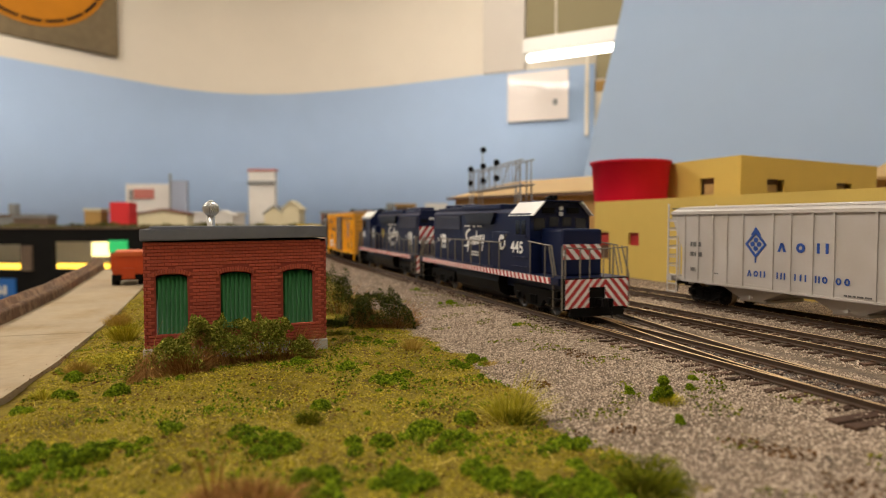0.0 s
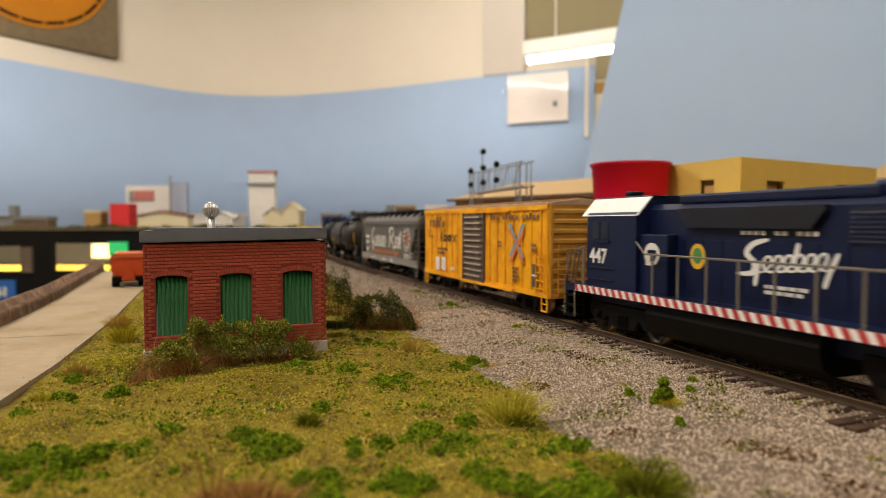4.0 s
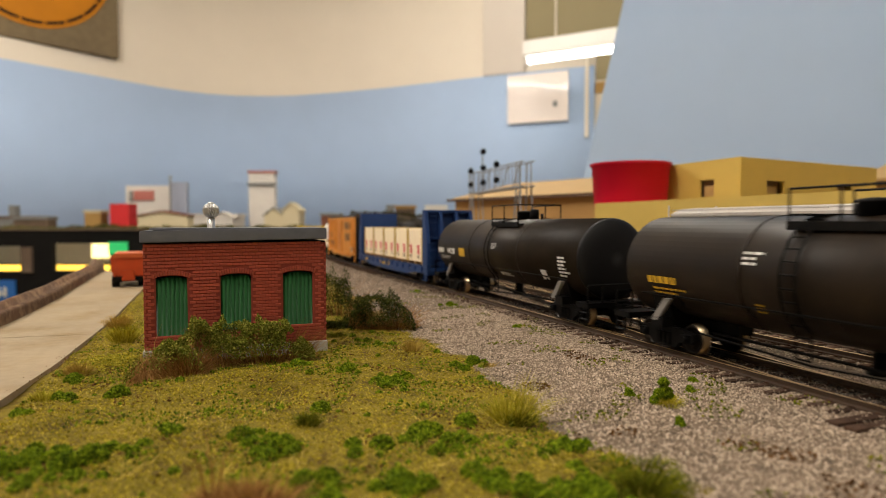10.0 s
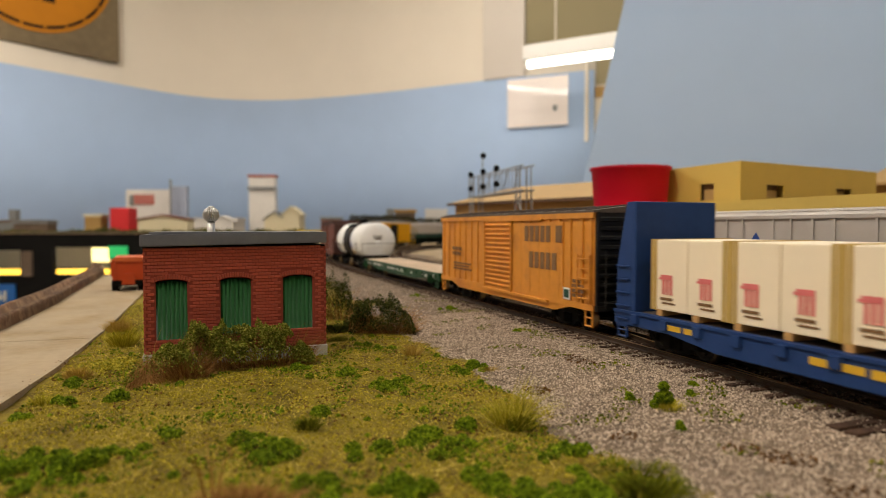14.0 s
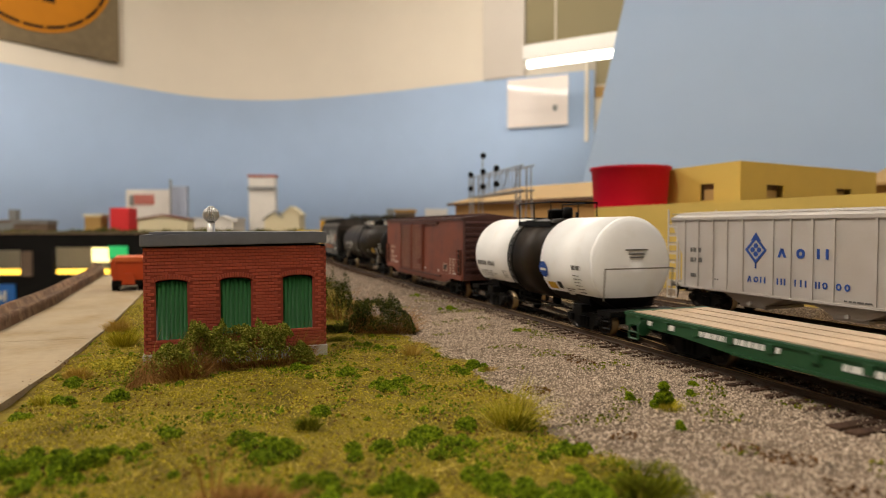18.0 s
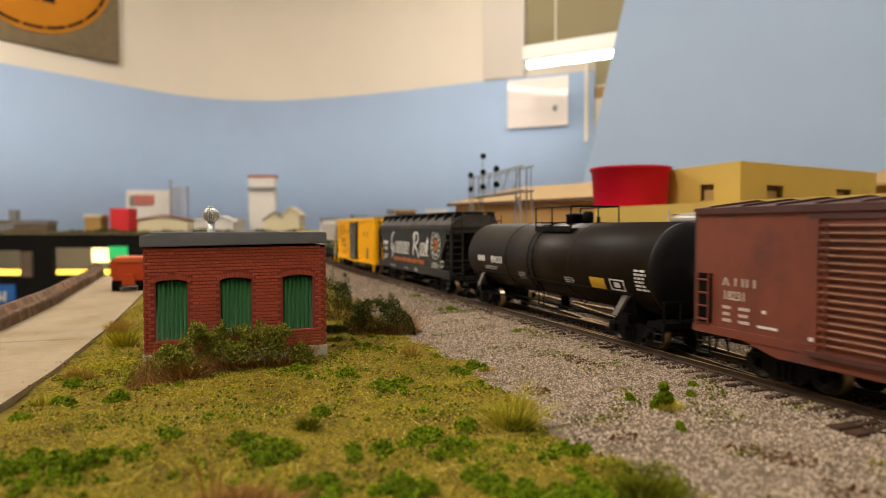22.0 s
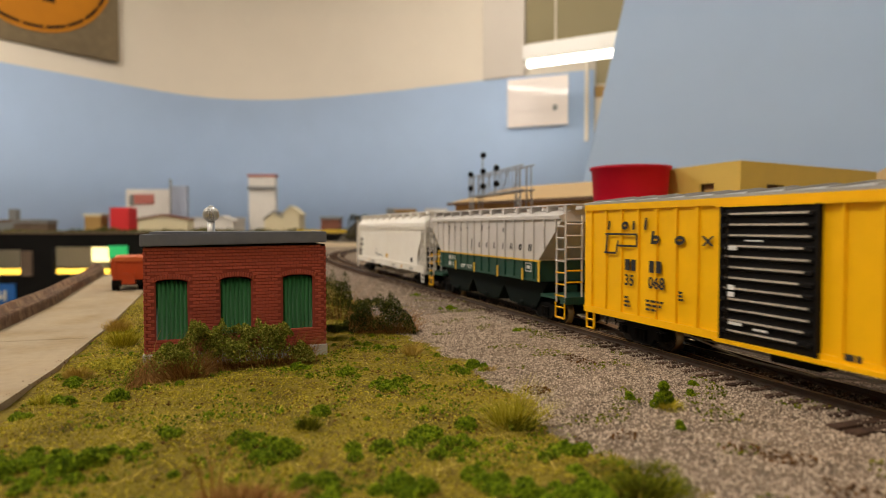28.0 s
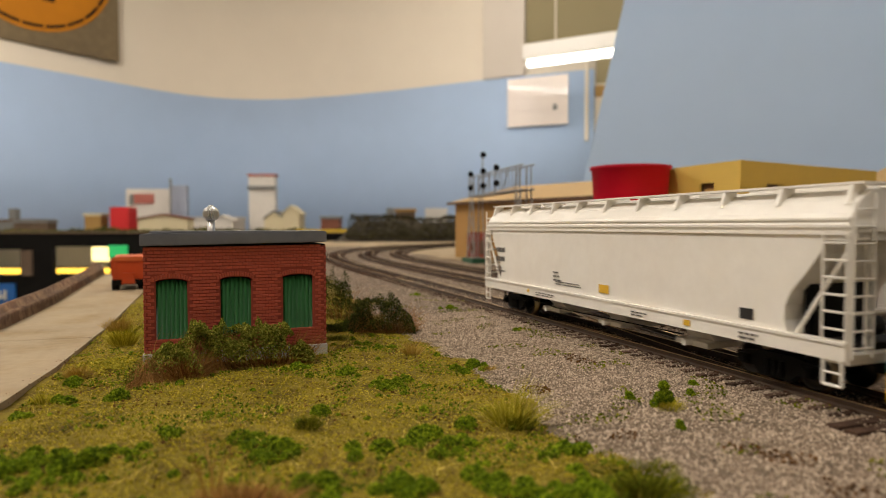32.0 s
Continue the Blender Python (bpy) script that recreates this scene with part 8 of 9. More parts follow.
tb = thing("tan_freight_house", "tan freight house with a pale roof and red doors", "building", at=pose(.346, .870, 0, 0, 0, -72.5))
TL = .300
bm = bm_new()
box(bm, 0, TL, 0, .26, -.005, .0770)
part("wall", bm, M_TAN_BLD, tb)
bm = bm_new()
prism(bm, [(-.008, .0765), (-.008, .0785), (.13, .1080), (.268, .0785), (.268, .0765)], -.008, TL + .008, "x")
rf = part("roof", bm, M_TAN_ROOF, tb)
bm = bm_new()
box(bm, -.009, TL + .009, -.0095, -.0080, .0750, .0790)
part("eaves_board", bm, M_WINDOW, rf)
for a, b in ((.028, .074), (.120, .150), (.200, .230)):
    bm = bm_new()
    box(bm, a, b, -.0015, .001, -.004, .036)
    d = part("red_bay", bm, M_BRICKFAR, tb, "dull red brick bay with arched windows")
    part("lintel", box(bm_new(), a - .001, b + .001, -.0024, -.0003, .036, .0395), M_TAN_ROOF, d, "pale band over the bay")
    for c in (a + (b - a) * .30, a + (b - a) * .72):
        bm = bm_new()
        prism(bm, [(c - .0055, .004), (c + .0055, .004), (c + .0055, .020), (c + .0030, .0245), (c - .0030, .0245), (c - .0055, .020)], -.0024, -.0015)
        part("arched_window", bm, M_WINDOW, d)
bm = bm_new()
box(bm, -.01, TL + .02, -.045, -.004, -.006, -.0015)
part("loading_platform", bm, M_SLAB, tb, "pale concrete loading platform")

gb = thing("gabled_store", "tan gabled store behind the factory", "building", at=pose(.732, .456, 0, 0, 0, 9))
bm = bm_new()
prism(bm, [(0, -.005), (.16, -.005), (.16, .094), (.08, .118), (0, .094)], 0, .06)
part("wall", bm, M_TAN_BLD, gb)
bm = bm_new()
prism(bm, [(-.012, .0915), (.08, .1205), (.172, .0915), (.172, .0950), (.08, .1245), (-.012, .0950)], -.008, .068)
part("roof", bm, M_TAN_ROOF, gb)

# ---------------------------------------------------------------- signal bridge
sg = thing("signal_bridge", "grey steel signal bridge with black signal heads", "signal bridge", at=pose(.3260, .7530, 0, 0, 0, -95.2))
SPAN = .176
Z0, Z1 = .0820, .1070
for x in (.006, .163):
    bm = bm_new()
    for dx in (-.0075, .0075):
        for dy in (-.006, .006):
            rod(bm, (x + dx * 2.2, dy * 1.2, -.005), (x + dx * .75, dy, Z0), .0009, n=6)
            rod(bm, (x + dx * .75, dy, Z0), (x + dx * .75, dy, Z1), .0007, n=6)
    for i in range(4):
        z0, z1 = -.005 + i * .021, .016 + i * .021
        rod(bm, (x - .0150 + i * .0024, -.006, z0), (x + .0126 - i * .0024, -.006, z1), .0005, n=5)
        rod(bm, (x + .0150 - i * .0024, -.006, z0), (x - .0126 + i * .0024, -.006, z1), .0005, n=5)
    box(bm, x - .020, x + .020, -.010, .010, -.006, -.001)
    tw = part("tower", bm, M_GALV, sg)
    part("tower_base", box(bm_new(), x - .022, x + .022, -.012, .012, -.006, .003), M_DKGREEN, tw, "green tower base")
bm = bm_new()
for z in (Z0, Z1):
    for dy in (-.006, .006):
        rod(bm, (-.004, dy, z), (SPAN, dy, z), .0008, n=6)
for i in range(9):
    x0, x1 = -.004 + i * .020, .016 + i * .020
    for dy in (-.006, .006):
        rod(bm, (x0, dy, Z0), (x0, dy, Z1), .0005, n=5)
        if i in (0, 3, 6):
            rod(bm, (x0, dy, Z0), (x1, dy, Z1), .0005, n=5)
box(bm, -.004, SPAN, -.007, .007, Z0 - .0012, Z0 - .0006)
part("truss", bm, M_GALV, sg)
for x, top in ((.0048, .1106), (.0530, .1295), (.0990, .1109)):
    bm = bm_new()
    rod(bm, (x, -.0075, Z0), (x, -.0075, top + .004), .0007, n=6)
    mast = part("signal_mast", bm, M_GALV, sg)
    for z in (.0926, .1102) + ((.1295,) if top > .12 else ()):
        bm = bm_new()
        rod(bm, (x + .0018, -.0075, z), (x + .0032, -.0075, z), .0035, n=16)
        rod(bm, (x + .0032, -.0075, z), (x + .0075, -.0075, z + .0003), .0016, n=8)
        rod(bm, (x, -.0075, z), (x + .0018, -.0075, z), .0026, n=10)
        part("signal_head", bm, P_BLACK, mast, "round black signal head with a hood")

# ---------------------------------------------------------------- dark wooded bank beyond the curve
def far(X, D):
    """Plan axes turned to the stand's view: X across, D out from it."""
    a = radians(YAW)
    return D * math.sin(a) + X * math.cos(a), D * math.cos(a) - X * math.sin(a)


M_BANK = mat("dark_earth_bank", (0.028, 0.022, 0.016), 0.95, vary=0.5, scale=60, second=(0.075, 0.055, 0.030), mix_scale=30, bump=0.8)
M_TREES = island_mat("dark_far_foliage", (0.012, 0.012, 0.007), (0.085, 0.070, 0.030), third=(0.035, 0.032, 0.016))
verts, faces = [], []
nx, ny = 60, 14
for j in range(ny + 1):
    for i in range(nx + 1):
        X = -.34 + .62 * i / nx
        D = 1.93 + .50 * j / ny
        f = min(1, j / 3.0)
        h = -.004 + f * (.062 + .014 * noise.noise((X * 9, D * 9, 0)) + .006 * noise.noise((X * 40, D * 40, 2))) * min(1, max(0, (X + .34) / .06))
        x, y = far(X, D + .012 * noise.noise((X * 25, j * .7, 4)))
        verts.append((x, y, h))
for j in range(ny):
    for i in range(nx):
        a = j * (nx + 1) + i
        faces.append((a, a + 1, a + nx + 2, a + nx + 1))
bank = new("hill_bank", bulk("hill_bank", verts, faces, M_BANK, True))
tagged(bank, "dark earth bank beyond the curve", "ground", kind="structure")
pts = []
for _ in range(5200):
    X, D = -.30 + .58 * rng.rand(), 1.935 + .22 * rng.rand() ** 2
    f = min(1, (D - 1.93) / .10)
    h = f * (.064 + .014 * noise.noise((X * 9, D * 9, 0))) + .004 + .006 * noise.noise((X * 60, D * 60, 1))
    x, y = far(X, D)
    pts.append((x, y, h + .006 * rng.rand() * (1 + noise.noise((X * 30, 0, 0)))))
crumbs("far_shrubs", pts, .0016 + .0022 * rng.rand(len(pts)), M_TREES, "dark shrubs covering the bank", flat=.9, seed=18)


def far_block(name, label, cat, X0, X1, D0, D1, z0, z1, material, roof=None, gable=0.0, group="far model buildings"):
    """A small building far across the aisle, set square to the turned axes."""
    b = thing(name, label, cat, group=group, at=pose(0, 0, 0, 0, 0, -YAW))
    bm = bm_new()
    if gable:
        prism(bm, [(X0, z0), (X1, z0), (X1, z1), ((X0 + X1) / 2, z1 + gable), (X0, z1)], D0, D1)
    else:
        box(bm, X0, X1, D0, D1, z0, z1)
    part("wall", bm, material, b)
    if roof:
        bm = bm_new()
        if gable:
            m = (X0 + X1) / 2
            prism(bm, [(X0 - .006, z1 - .004), (m, z1 + gable), (X1 + .006, z1 - .004), (X1 + .006, z1), (m, z1 + gable + .005), (X0 - .006, z1)], D0 - .006, D1 + .006)
        else:
            box(bm, X0 - .004, X1 + .004, D0 - .004, D1 + .004, z1, z1 + .010)
        part("roof", bm, roof, b)
    return b


F_WHITE = mat("far_white_wall", (0.62, 0.58, 0.52), 0.8, vary=0.08, scale=30)
F_CREAM = mat("far_cream_wall", (0.60, 0.52, 0.33), 0.8, vary=0.08, scale=30)
F_TAN = mat("far_tan_wall", (0.36, 0.21, 0.06), 0.8, vary=0.1, scale=30)
F_GREY = mat("far_grey_roof", (0.20, 0.20, 0.19), 0.8, vary=0.1, scale=30)
F_RED = mat("far_red_paint", (0.55, 0.014, 0.016), 0.6, vary=0.05, scale=30)
F_PINK = mat("far_faded_red_roof", (0.40, 0.13, 0.10), 0.8, vary=0.1, scale=30)
F_BROWN = mat("far_brown_base", (0.14, 0.09, 0.055), 0.85, vary=0.3, scale=40)
F_BRICK = mat("far_brick", (0.20, 0.07, 0.04), 0.85, vary=0.2, scale=60)
F_YEL = mat("far_yellow_board", (0.62, 0.42, 0.02), 0.7, vary=0.1, scale=30)
F_GREEN = mat("lit_green_sign", (0.02, 0.36, 0.10), 0.5, glow=0.9)
F_BLUE = mat("blue_sign", (0.012, 0.11, 0.36), 0.5, vary=0.1, scale=30)
F_GLOW = mat("lit_lower_deck_strip", (1.0, 0.62, 0.07), 0.6, glow=2.2)
F_LAMP = mat("lower_deck_lamp", (1.0, 0.80, 0.32), 0.4, glow=2.6)
F_PALE = mat("pale_lower_deck_back", (0.62, 0.54, 0.36), 0.85, vary=0.1, scale=20)
F_CLEAR = mat("milky_plastic", (0.30, 0.33, 0.41), 0.4, vary=0.05, scale=30)

PZ = .0225     # top of the peninsula across the aisle
# its black front with two openings
bm = bm_new()
OPEN = [(-1.62, -1.471, -.1250, -.0366), (-1.359, -1.160, -.1215, -.0268)]
xs = sorted({-2.3, -.25} | {o[0] for o in OPEN} | {o[1] for o in OPEN})
zs = sorted({-.75, PZ - .004} | {o[2] for o in OPEN} | {o[3] for o in OPEN})
for a, b in zip(xs, xs[1:]):
    for c, d in zip(zs, zs[1:]):
        m = ((a + b) / 2, (c + d) / 2)
        if not any(o[0] < m[0] < o[1] and o[2] < m[1] < o[3] for o in OPEN):
            box(bm, a, b, 2.20, 2.22, c, d)
ob = structure("fascia", bm, M_BLACK, "black hardboard fascia with lit openings to a lower deck")
ob.matrix_basis = pose(0, 0, 0, 0, 0, -YAW)
bm = bm_new()
box(bm, -2.3, -.25, 2.195, 3.2, PZ - .004, PZ)
box(bm, -2.3, -.20, 2.222, 3.2, -.17, -.125)
ob = structure("far_table", bm, F_BROWN, "brown scenery deck of the layout across the aisle")
ob.matrix_basis = pose(0, 0, 0, 0, 0, -YAW)
bm = bm_new()
box(bm, -2.3, -.20, 2.62, 2.64, -.125, PZ - .006)
ob = structure("lower_deck_back", bm, F_PALE, "pale back of the lit lower deck")
ob.matrix_basis = pose(0, 0, 0, 0, 0, -YAW)
lamp = thing("lower_deck_lamp", "glowing lamp and strip inside the lower deck", "lamp", at=pose(0, 0, 0, 0, 0, -YAW))
part("lamp_box", box(bm_new(), -1.245, -1.175, 2.24, 2.26, -.080, -.030), F_LAMP, lamp)
# Unseen tube added above the openings to brighten the deck's back.
part("hidden_fill_tube", box(bm_new(), -1.95, -1.05, 2.30, 2.32, -.022, -.012), M_TUBE, lamp, "unseen glowing tube added to brighten the lower deck")
# Glowing strip stands in for the yellow-lit floor along the openings.
part("glowing_floor_strip", box(bm_new(), -1.62, -1.12, 2.235, 2.25, -.1245, -.1060), F_GLOW, lamp, "yellow strip glowing in place of the lit floor")
sn = thing("blue_sign", "blue sign with a white bar on the black fascia", "sign", at=pose(0, 0, 0, 0, 0, -YAW))
part("sign_plate", box(bm_new(), -1.66, -1.487, 2.190, 2.198, -.232, -.155), F_BLUE, sn)
bm = bm_new()
box(bm, -1.550, -1.536, 2.186, 2.190, -.212, -.178)
box(bm, -1.536, -1.515, 2.186, 2.190, -.205, -.195)
box(bm, -1.525, -1.515, 2.186, 2.190, -.212, -.178)
part("white_mark", bm, F_WHITE, sn)
gs = thing("green_sign", "small lit green sign on the fascia", "sign", at=pose(0, 0, 0, 0, 0, -YAW))
part("sign_plate", box(bm_new(), -1.158, -1.095, 2.188, 2.198, -.064, -.022), F_GREEN, gs)
bd = thing("wooden_post", "brown wooden post behind the fascia opening", "post", at=pose(0, 0, 0, 0, 0, -YAW))
part("post_body", box(bm_new(), -1.462, -1.425, 2.188, 2.198, -.128, -.040), F_BROWN, bd)
far_block("yellow_board", "yellow painted board on the far table edge", "board", -.52, -.32, 2.24, 2.28, PZ, PZ + .010, F_YEL)


def fb(name, label, cat, u0, u1, up, lo, D, depth, material, roof=None, gable=0.0):
    """Building between two angles across (in 1/1120 of the distance) from lo to up above eye level."""
    q = D / 1120
    return far_block(name, label, cat, u0 * q, u1 * q, D, D + depth, PZ if lo is None else EYE + lo * q, EYE + up * q, material, roof, gable * q)


fb("low_grey_shed", "low grey shed on the far table", "building", -800, -719, 8, None, 2.55, .12, F_GREY, F_BROWN)
fb("grey_tower", "small grey tower on the far table", "building", -768, -756, 31, None, 2.56, .03, F_GREY)
fb("tan_tower", "narrow tan tower with a pale top", "building", -634, -606, 18, None, 2.5, .06, F_TAN, F_CREAM)
fb("red_building", "plain red building on the far table", "building", -589, -556, 34, None, 2.5, .07, F_RED)
bb = fb("white_warehouse", "white warehouse with a faded red sign", "building", -560, -466, 66, 12, 2.7, .05, F_WHITE)
q = 2.7 / 1120
part("painted_sign", box(bm_new(), -545 * q, -510 * q, 2.694, 2.70, EYE + 40 * q, EYE + 57 * q), F_PINK, bb, "faded red painted sign")
part("dark_mark", box(bm_new(), -553 * q, -547 * q, 2.694, 2.70, EYE + 38 * q, EYE + 56 * q), F_GREY, bb)
part("brick_base", box(bm_new(), -552 * q, -484 * q, 2.66, 2.82, PZ, EYE + 14 * q), F_BROWN, bb, "brown lower storey")
fb("milky_box", "tall milky plastic box on the far table", "box", -482, -454, 72, None, 2.66, .03, F_CLEAR)
fb("low_white_building", "low white building on the far table", "building", -454, -366, 12, None, 2.6, .12, F_WHITE, F_WHITE)
fb("white_house", "white gabled house on the far table", "building", -412, -372, 10, None, 2.55, .08, F_WHITE, F_WHITE, gable=8)
ge = fb("grain_elevator", "white grain elevator with a faded red cap", "building", -343, -297, 88, None, 2.75, .04, F_WHITE, F_PINK)
q = 2.75 / 1120
part("dark_band", box(bm_new(), -344 * q, -296 * q, 2.74, 2.76, EYE + 66 * q, EYE + 71 * q), F_GREY, ge)
fb("grey_roofed_house", "cream house with a dark grey roof", "building", -316, -282, 14, None, 2.6, .10, F_CREAM, F_GREY, gable=12)
fb("cream_house", "cream gabled house on the far table", "building", -284, -254, 22, None, 2.5, .10, F_CREAM, F_CREAM, gable=13)
fb("brick_house", "small red-brown house on the far table", "building", -216, -184, 13, None, 2.45, .08, F_BRICK, F_GREY)
fb("orange_roof_house", "small house with an orange roof on the bank", "building", -84, -50, 26, 5, 2.2, .05, F_BROWN, F_TAN)
fb("white_far_shed", "small white shed on the bank", "building", -32, 8, 32, 5, 2.3, .05, F_WHITE)
fb("tall_pole", "thin dark pole on the far table", "pole", -483, -480, 84, None, 2.62, .006, F_GREY)
fb("brown_depot", "low brown depot with a dark roof on the far table", "building", -760, -700, 6, None, 2.42, .06, F_BROWN, F_GREY)
fb("rusty_roofed_store", "long store with a rusty roof on the far table", "building", -540, -452, 14, None, 2.44, .06, F_CREAM, F_BRICK, gable=6)
fb("dark_far_shed", "dark shed on the bank", "building", -100, -88, 32, 5, 2.2, .05, F_GREY)

pts = []
for _ in range(2600):
    X = -1.85 + 1.55 * rng.rand()
    D = 2.27 + .26 * rng.rand()
    h = max(0, .006 + .022 * noise.noise((X * 14, D * 5, 3)))
    x, y = far(X, D)
    pts.append((x, y, PZ + h * rng.rand()))
F_SHRUB = island_mat("far_table_foliage", (0.02, 0.025, 0.006), (0.16, 0.12, 0.04), third=(0.07, 0.075, 0.018))
crumbs("far_table_shrubs", pts, .003 + .004 * rng.rand(len(pts)), F_SHRUB, "olive and brown shrubs on the far table", flat=.8, seed=28)

# ---------------------------------------------------------------- orange truck on the concrete
tr = thing("orange_truck", "orange hopper-bodied model truck on the concrete strip", "truck", at=pose(-.0560, .5390, -.0052, 0, 0, 4) @ Matrix.Scale(.86, 4))
M_TRUCK_TOP = mat("pale_orange_top", (0.58, 0.11, 0.02), 0.6, vary=0.12, scale=200)
M_TRUCK = mat("orange_truck_paint", (0.50, 0.055, 0.005), 0.45, vary=0.08, scale=200)
bm = bm_new()
prism(bm, [(-.0100, .0085), (.0100, .0085), (.0135, .0140), (.0140, .0270), (-.0140, .0270), (-.0135, .0140)], 0, .050)
part("body", bm, M_TRUCK, tr)
# Top of the body in a paler orange than the sides.
bm = bm_new()
prism(bm, [(-.0145, .0262), (.0145, .0262), (.0110, .0300), (-.0110, .0300)], -.001, .051)
part("cover", bm, M_TRUCK_TOP, tr, "paler orange top of the body")
bm = bm_new()
prism(bm, [(-.0055, .0060), (.0055, .0060), (.0040, .0155), (-.0040, .0155)], -.003, .0)
for x in (-.0115, .0115):
    box(bm, x - .0010, x + .0010, -.0010, 0, .0085, .0270)
part("tailgate", bm, M_TRUCK, tr)
bm = bm_new()
box(bm, -.0085, .0085, .002, .055, .0060, .0090)
box(bm, -.0125, .0125, -.0015, .003, .0050, .0098)
part("chassis", bm, P_BLACK, tr)
for x in (-.0105, .0105):
    for y in (.006, .016, .046):
        bm = bm_new()
        rod(bm, (x - .003, y, .0050), (x + .003, y, .0050), .0050, n=18)
        part("wheel", bm, P_BLACK, tr)

# ---------------------------------------------------------------- on the walls
M_BOARD = mat("grey_brown_pinboard", (0.165, 0.120, 0.062), 0.9, vary=0.3, scale=30, bump=0.2)
M_ORANGE_SIGN = mat("orange_sign_paint", (0.47, 0.17, 0.004), 0.6, vary=0.12, scale=10, spec=0.2)
M_PAPER = mat("white_glossy_paper", (0.86, 0.77, 0.71), -0.05, vary=0.02, scale=10, bump=0.12, bump_scale=7, spec=0.8)
p, q = (-1.60, 2.925), (-.410, 3.615)
wl = math.hypot(q[0] - p[0], q[1] - p[1])
pb = thing("pinboard", "grey-brown board with a round orange sign on it", "notice board", at=pose(p[0], p[1], 0, 0, 0, math.degrees(math.atan2(q[1] - p[1], q[0] - p[0]))))
part("board", box(bm_new(), 0, wl, -.030, -.004, .872, 1.72, bevel=.003), M_BOARD, pb)
bm = bm_new()
lathe(bm, [(-.036, .360), (-.030, .360)], n=80, origin=(.990, 0, 1.299))
sd = part("round_sign", bm, M_ORANGE_SIGN, pb, "round orange sign with a black ring")
for i in range(22):
    a0, a1 = 2 * math.pi * (i + .06) / 22, 2 * math.pi * (i + .94) / 22
    arc = [(a0 + (a1 - a0) * k / 6) for k in range(7)]
    bm = bm_new()
    prism(bm, [(.990 + math.cos(a) * .343, 1.299 + math.sin(a) * .343) for a in arc] + [(.990 + math.cos(a) * .330, 1.299 + math.sin(a) * .330) for a in reversed(arc)], -.0385, -.0362)
    part("ring_dash", bm, P_BLACK, sd, "black dash of the ring")
for x, w_, h in ((.900, .016, .06), (.945, .016, .045), (.962, .030, .012), (1.000, .016, .06), (1.030, .016, .05), (1.048, .016, .03), (1.066, .016, .05)):
    part("sign_mark", box(bm_new(), x, x + w_, -.0385, -.0362, 1.085, 1.085 + h), P_BLACK, sd)
ps = thing("poster", "glossy white paper notice on the blue backdrop", "poster", at=pose(1.380, 2.785, 0, 0, 0, math.degrees(math.atan2(-.2105, .209))))
part("sheet", box(bm_new(), 0, .297, -.006, -.003, .522, .752), M_PAPER, ps)
part("print_mark", box(bm_new(), .225, .245, -.0072, -.006, .590, .615), F_GREY, ps)
# pillar, recessed olive wall and beam beside the end of the backdrop
ang = math.degrees(math.atan2(-1, 1))
bm = bm_new()
box(bm, .008, .219, -.020, -.002, .770, CEIL)
ob = structure("pillar", bm, M_PILLAR, "cream pillar standing proud of the wall")
ob.matrix_basis = pose(1.302, 2.905, 0, 0, 0, -45)
bm = bm_new()
prism(bm, [(.222, .925), (.56, .925), (.56, .70), (.95, .70), (.95, CEIL), (.222, CEIL)], -.006, -.002)
ob = structure("olive_wall", bm, M_OLIVE, "olive brown upper wall beside the pillar")
ob.matrix_basis = pose(1.302, 2.905, 0, 0, 0, -45)
bm = bm_new()
box(bm, .365, .372, -.012, -.006, .925, CEIL)
ob = structure("conduit", bm, M_CREAM, "thin pale conduit on the olive wall")
ob.matrix_basis = pose(1.302, 2.905, 0, 0, 0, -45)
bm = bm_new()
box(bm, .548, .62, -.010, -.004, .640, .690)
ob = structure("orange_trim", bm, F_TAN, "orange wooden trim beyond the backdrop's end")
ob.matrix_basis = pose(1.302, 2.905, 0, 0, 0, -45)
bm = bm_new()
box(bm, .512, .528, -.03, -.004, .44, .80)
ob = structure("backdrop_post", bm, M_CREAM, "pale post at the end of the blue backdrop")
ob.matrix_basis = pose(1.302, 2.905, 0, 0, 0, -45)
bm = bm_new()
box(bm, .535, 1.3, -.002, .02, -.3, .700)
ob = structure("far_panel", bm, M_CREAM, "pale wall beyond the backdrop's end")
ob.matrix_basis = pose(1.302, 2.905, 0, 0, 0, -45)

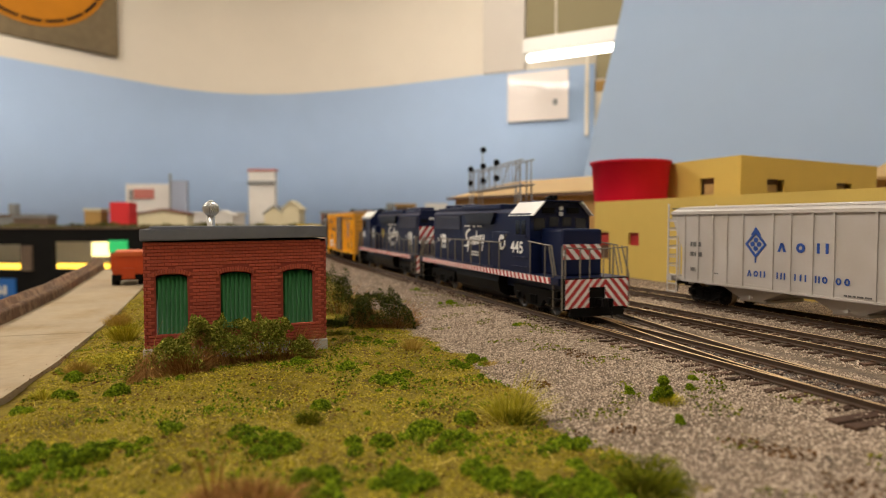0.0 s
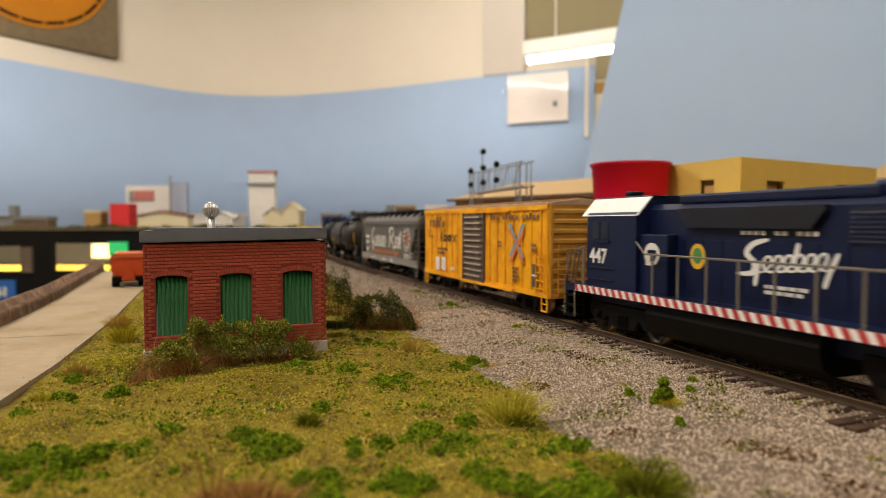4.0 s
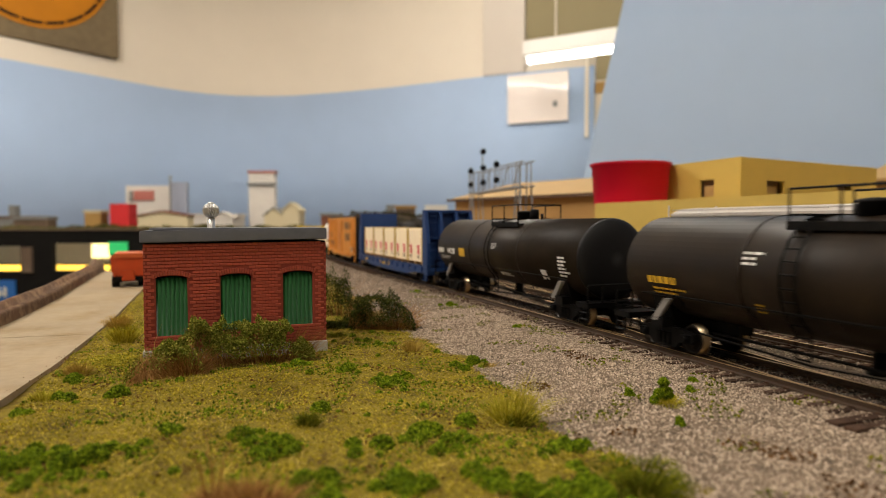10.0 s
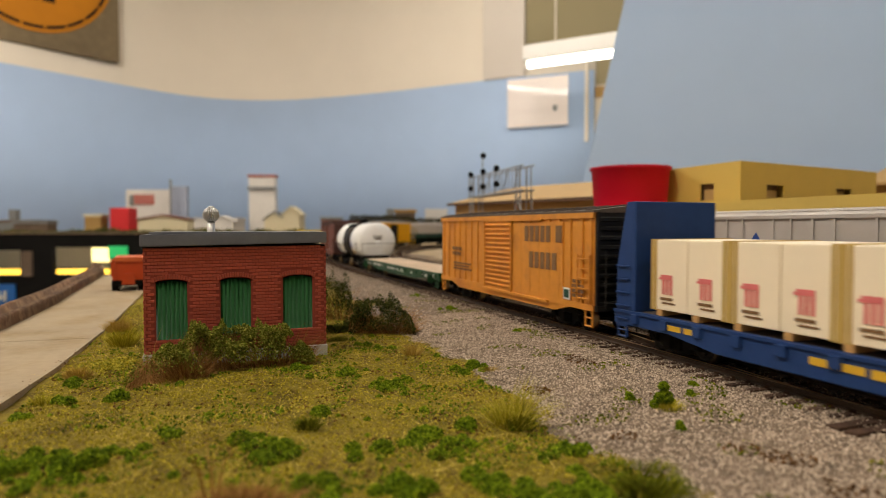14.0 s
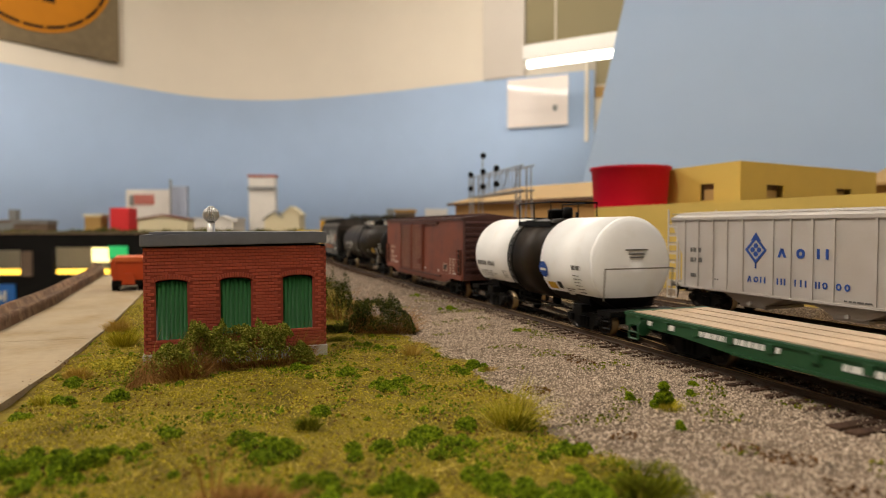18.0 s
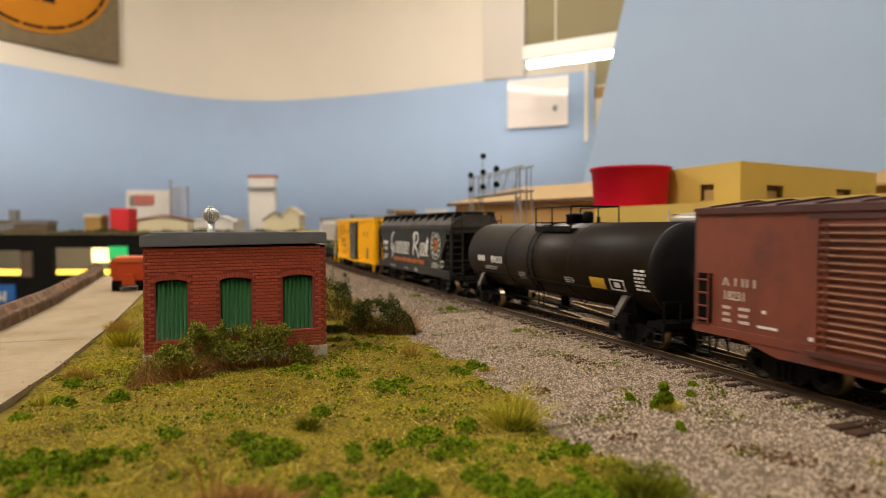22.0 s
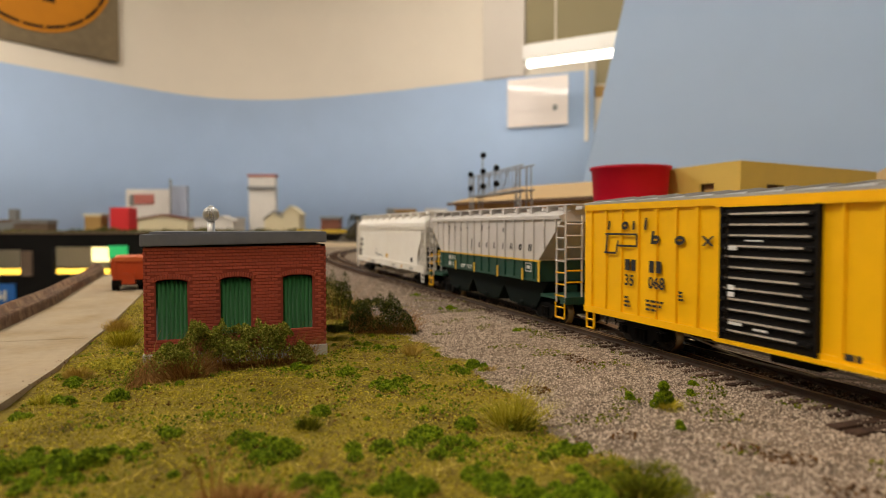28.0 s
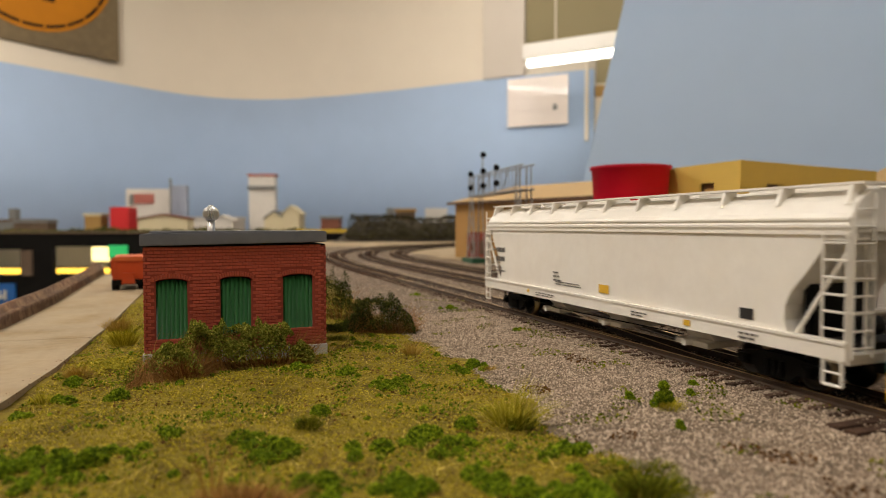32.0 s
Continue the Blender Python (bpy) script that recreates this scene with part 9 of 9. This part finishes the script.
# fluorescent fixtures: the first hangs in view, the others are added unseen
def fixture(x, y, z, yaw, length=1.2, hang=(-.4, .4)):
    f = thing("tube_fixture", "white fluorescent fixture with a glowing tube", "ceiling light", group="ceiling lights", at=pose(x, y, z, 0, 0, yaw))
    part("housing", box(bm_new(), -length / 2, length / 2, -.045, .045, .010, .072, bevel=.004), M_CEIL, f)
    bm = bm_new()
    prism(bm, [(-.016, .008), (.016, .008), (.020, -.004), (.011, -.013), (-.011, -.013), (-.020, -.004)], -length / 2 + .012, length / 2 - .012, "x")
    part("tube", bm, M_TUBE, f, "glowing tube")
    for s_ in (-1, 1):
        part("lamp_holder", box(bm_new(), s_ * (length / 2 - .012), s_ * (length / 2), -.02, .02, -.02, .02), M_CEIL, f)
    bm = bm_new()
    for x in hang:
        rod(bm, (x, 0, .06), (x, 0, CEIL - z), .004, n=6)
    part("hanger", bm, M_CEIL, f)


(xa, ya), (xb, yb_) = far(.3585, 2.75), far(.816, 2.497)
fixture((xa + xb) / 2, (ya + yb_) / 2, .742, math.degrees(math.atan2(yb_ - ya, xb - xa)), math.hypot(xb - xa, yb_ - ya), hang=(.16,))
# Unseen fixtures added above the point lamps.
for x, y, z, _ in LAMPS:
    fixture(x, y, z + .15, 90 if x < 0 else 0, 1.2)
# One more unseen fixture, added for its glare on the glossy poster.
fixture(-1.26, 1.20, 1.355, 86, 1.2)
# ---------------------------------------------------------------- motion
# distance run by the train, in metres, second by second
RUN = [-.0080, .0850, .1865, .285, .3835, .4800, .577, .6711, .7754, .8815, .9843, 1.0918, 1.2001, 1.3046, 1.4061, 1.5088, 1.6113, 1.7124,
       1.8114, 1.9083, 1.998, 2.085, 2.1694, 2.2548, 2.3415, 2.4304, 2.52, 2.6036, 2.6822, 2.7617, 2.8377, 2.9112, 2.9945]


def run_at(t):
    """Smooth (Catmull-Rom) distance at t seconds."""
    i = max(0, min(31, int(t)))
    f = t - i
    p = [RUN[max(0, min(32, j))] for j in (i - 1, i, i + 1, i + 2)]
    if i == 0:
        p[0] = 2 * p[1] - p[2]
    if i == 31:
        p[3] = 2 * p[2] - p[1]
    return 0.5 * (2 * p[1] + (p[2] - p[0]) * f + (2 * p[0] - 5 * p[1] + 4 * p[2] - p[3]) * f * f
                  + (3 * p[1] - p[0] - 3 * p[2] + p[3]) * f ** 3)


def motions():
    """Every car rolls along the line; its load rides with it, and its wheels turn as far as the train has run."""
    for ob, mid, half, offset in TRAIN:
        walk(ob, [(k * 0.25, car_pose(mid - run_at(k * 0.25), half) @ offset) for k in range(129)])
    for ob, x, y, radius in WHEELS:
        walk(ob, [(k / 15, pose(x, y, radius, math.degrees(run_at(k / 15) / radius) % 360)) for k in range(481)])


motions()
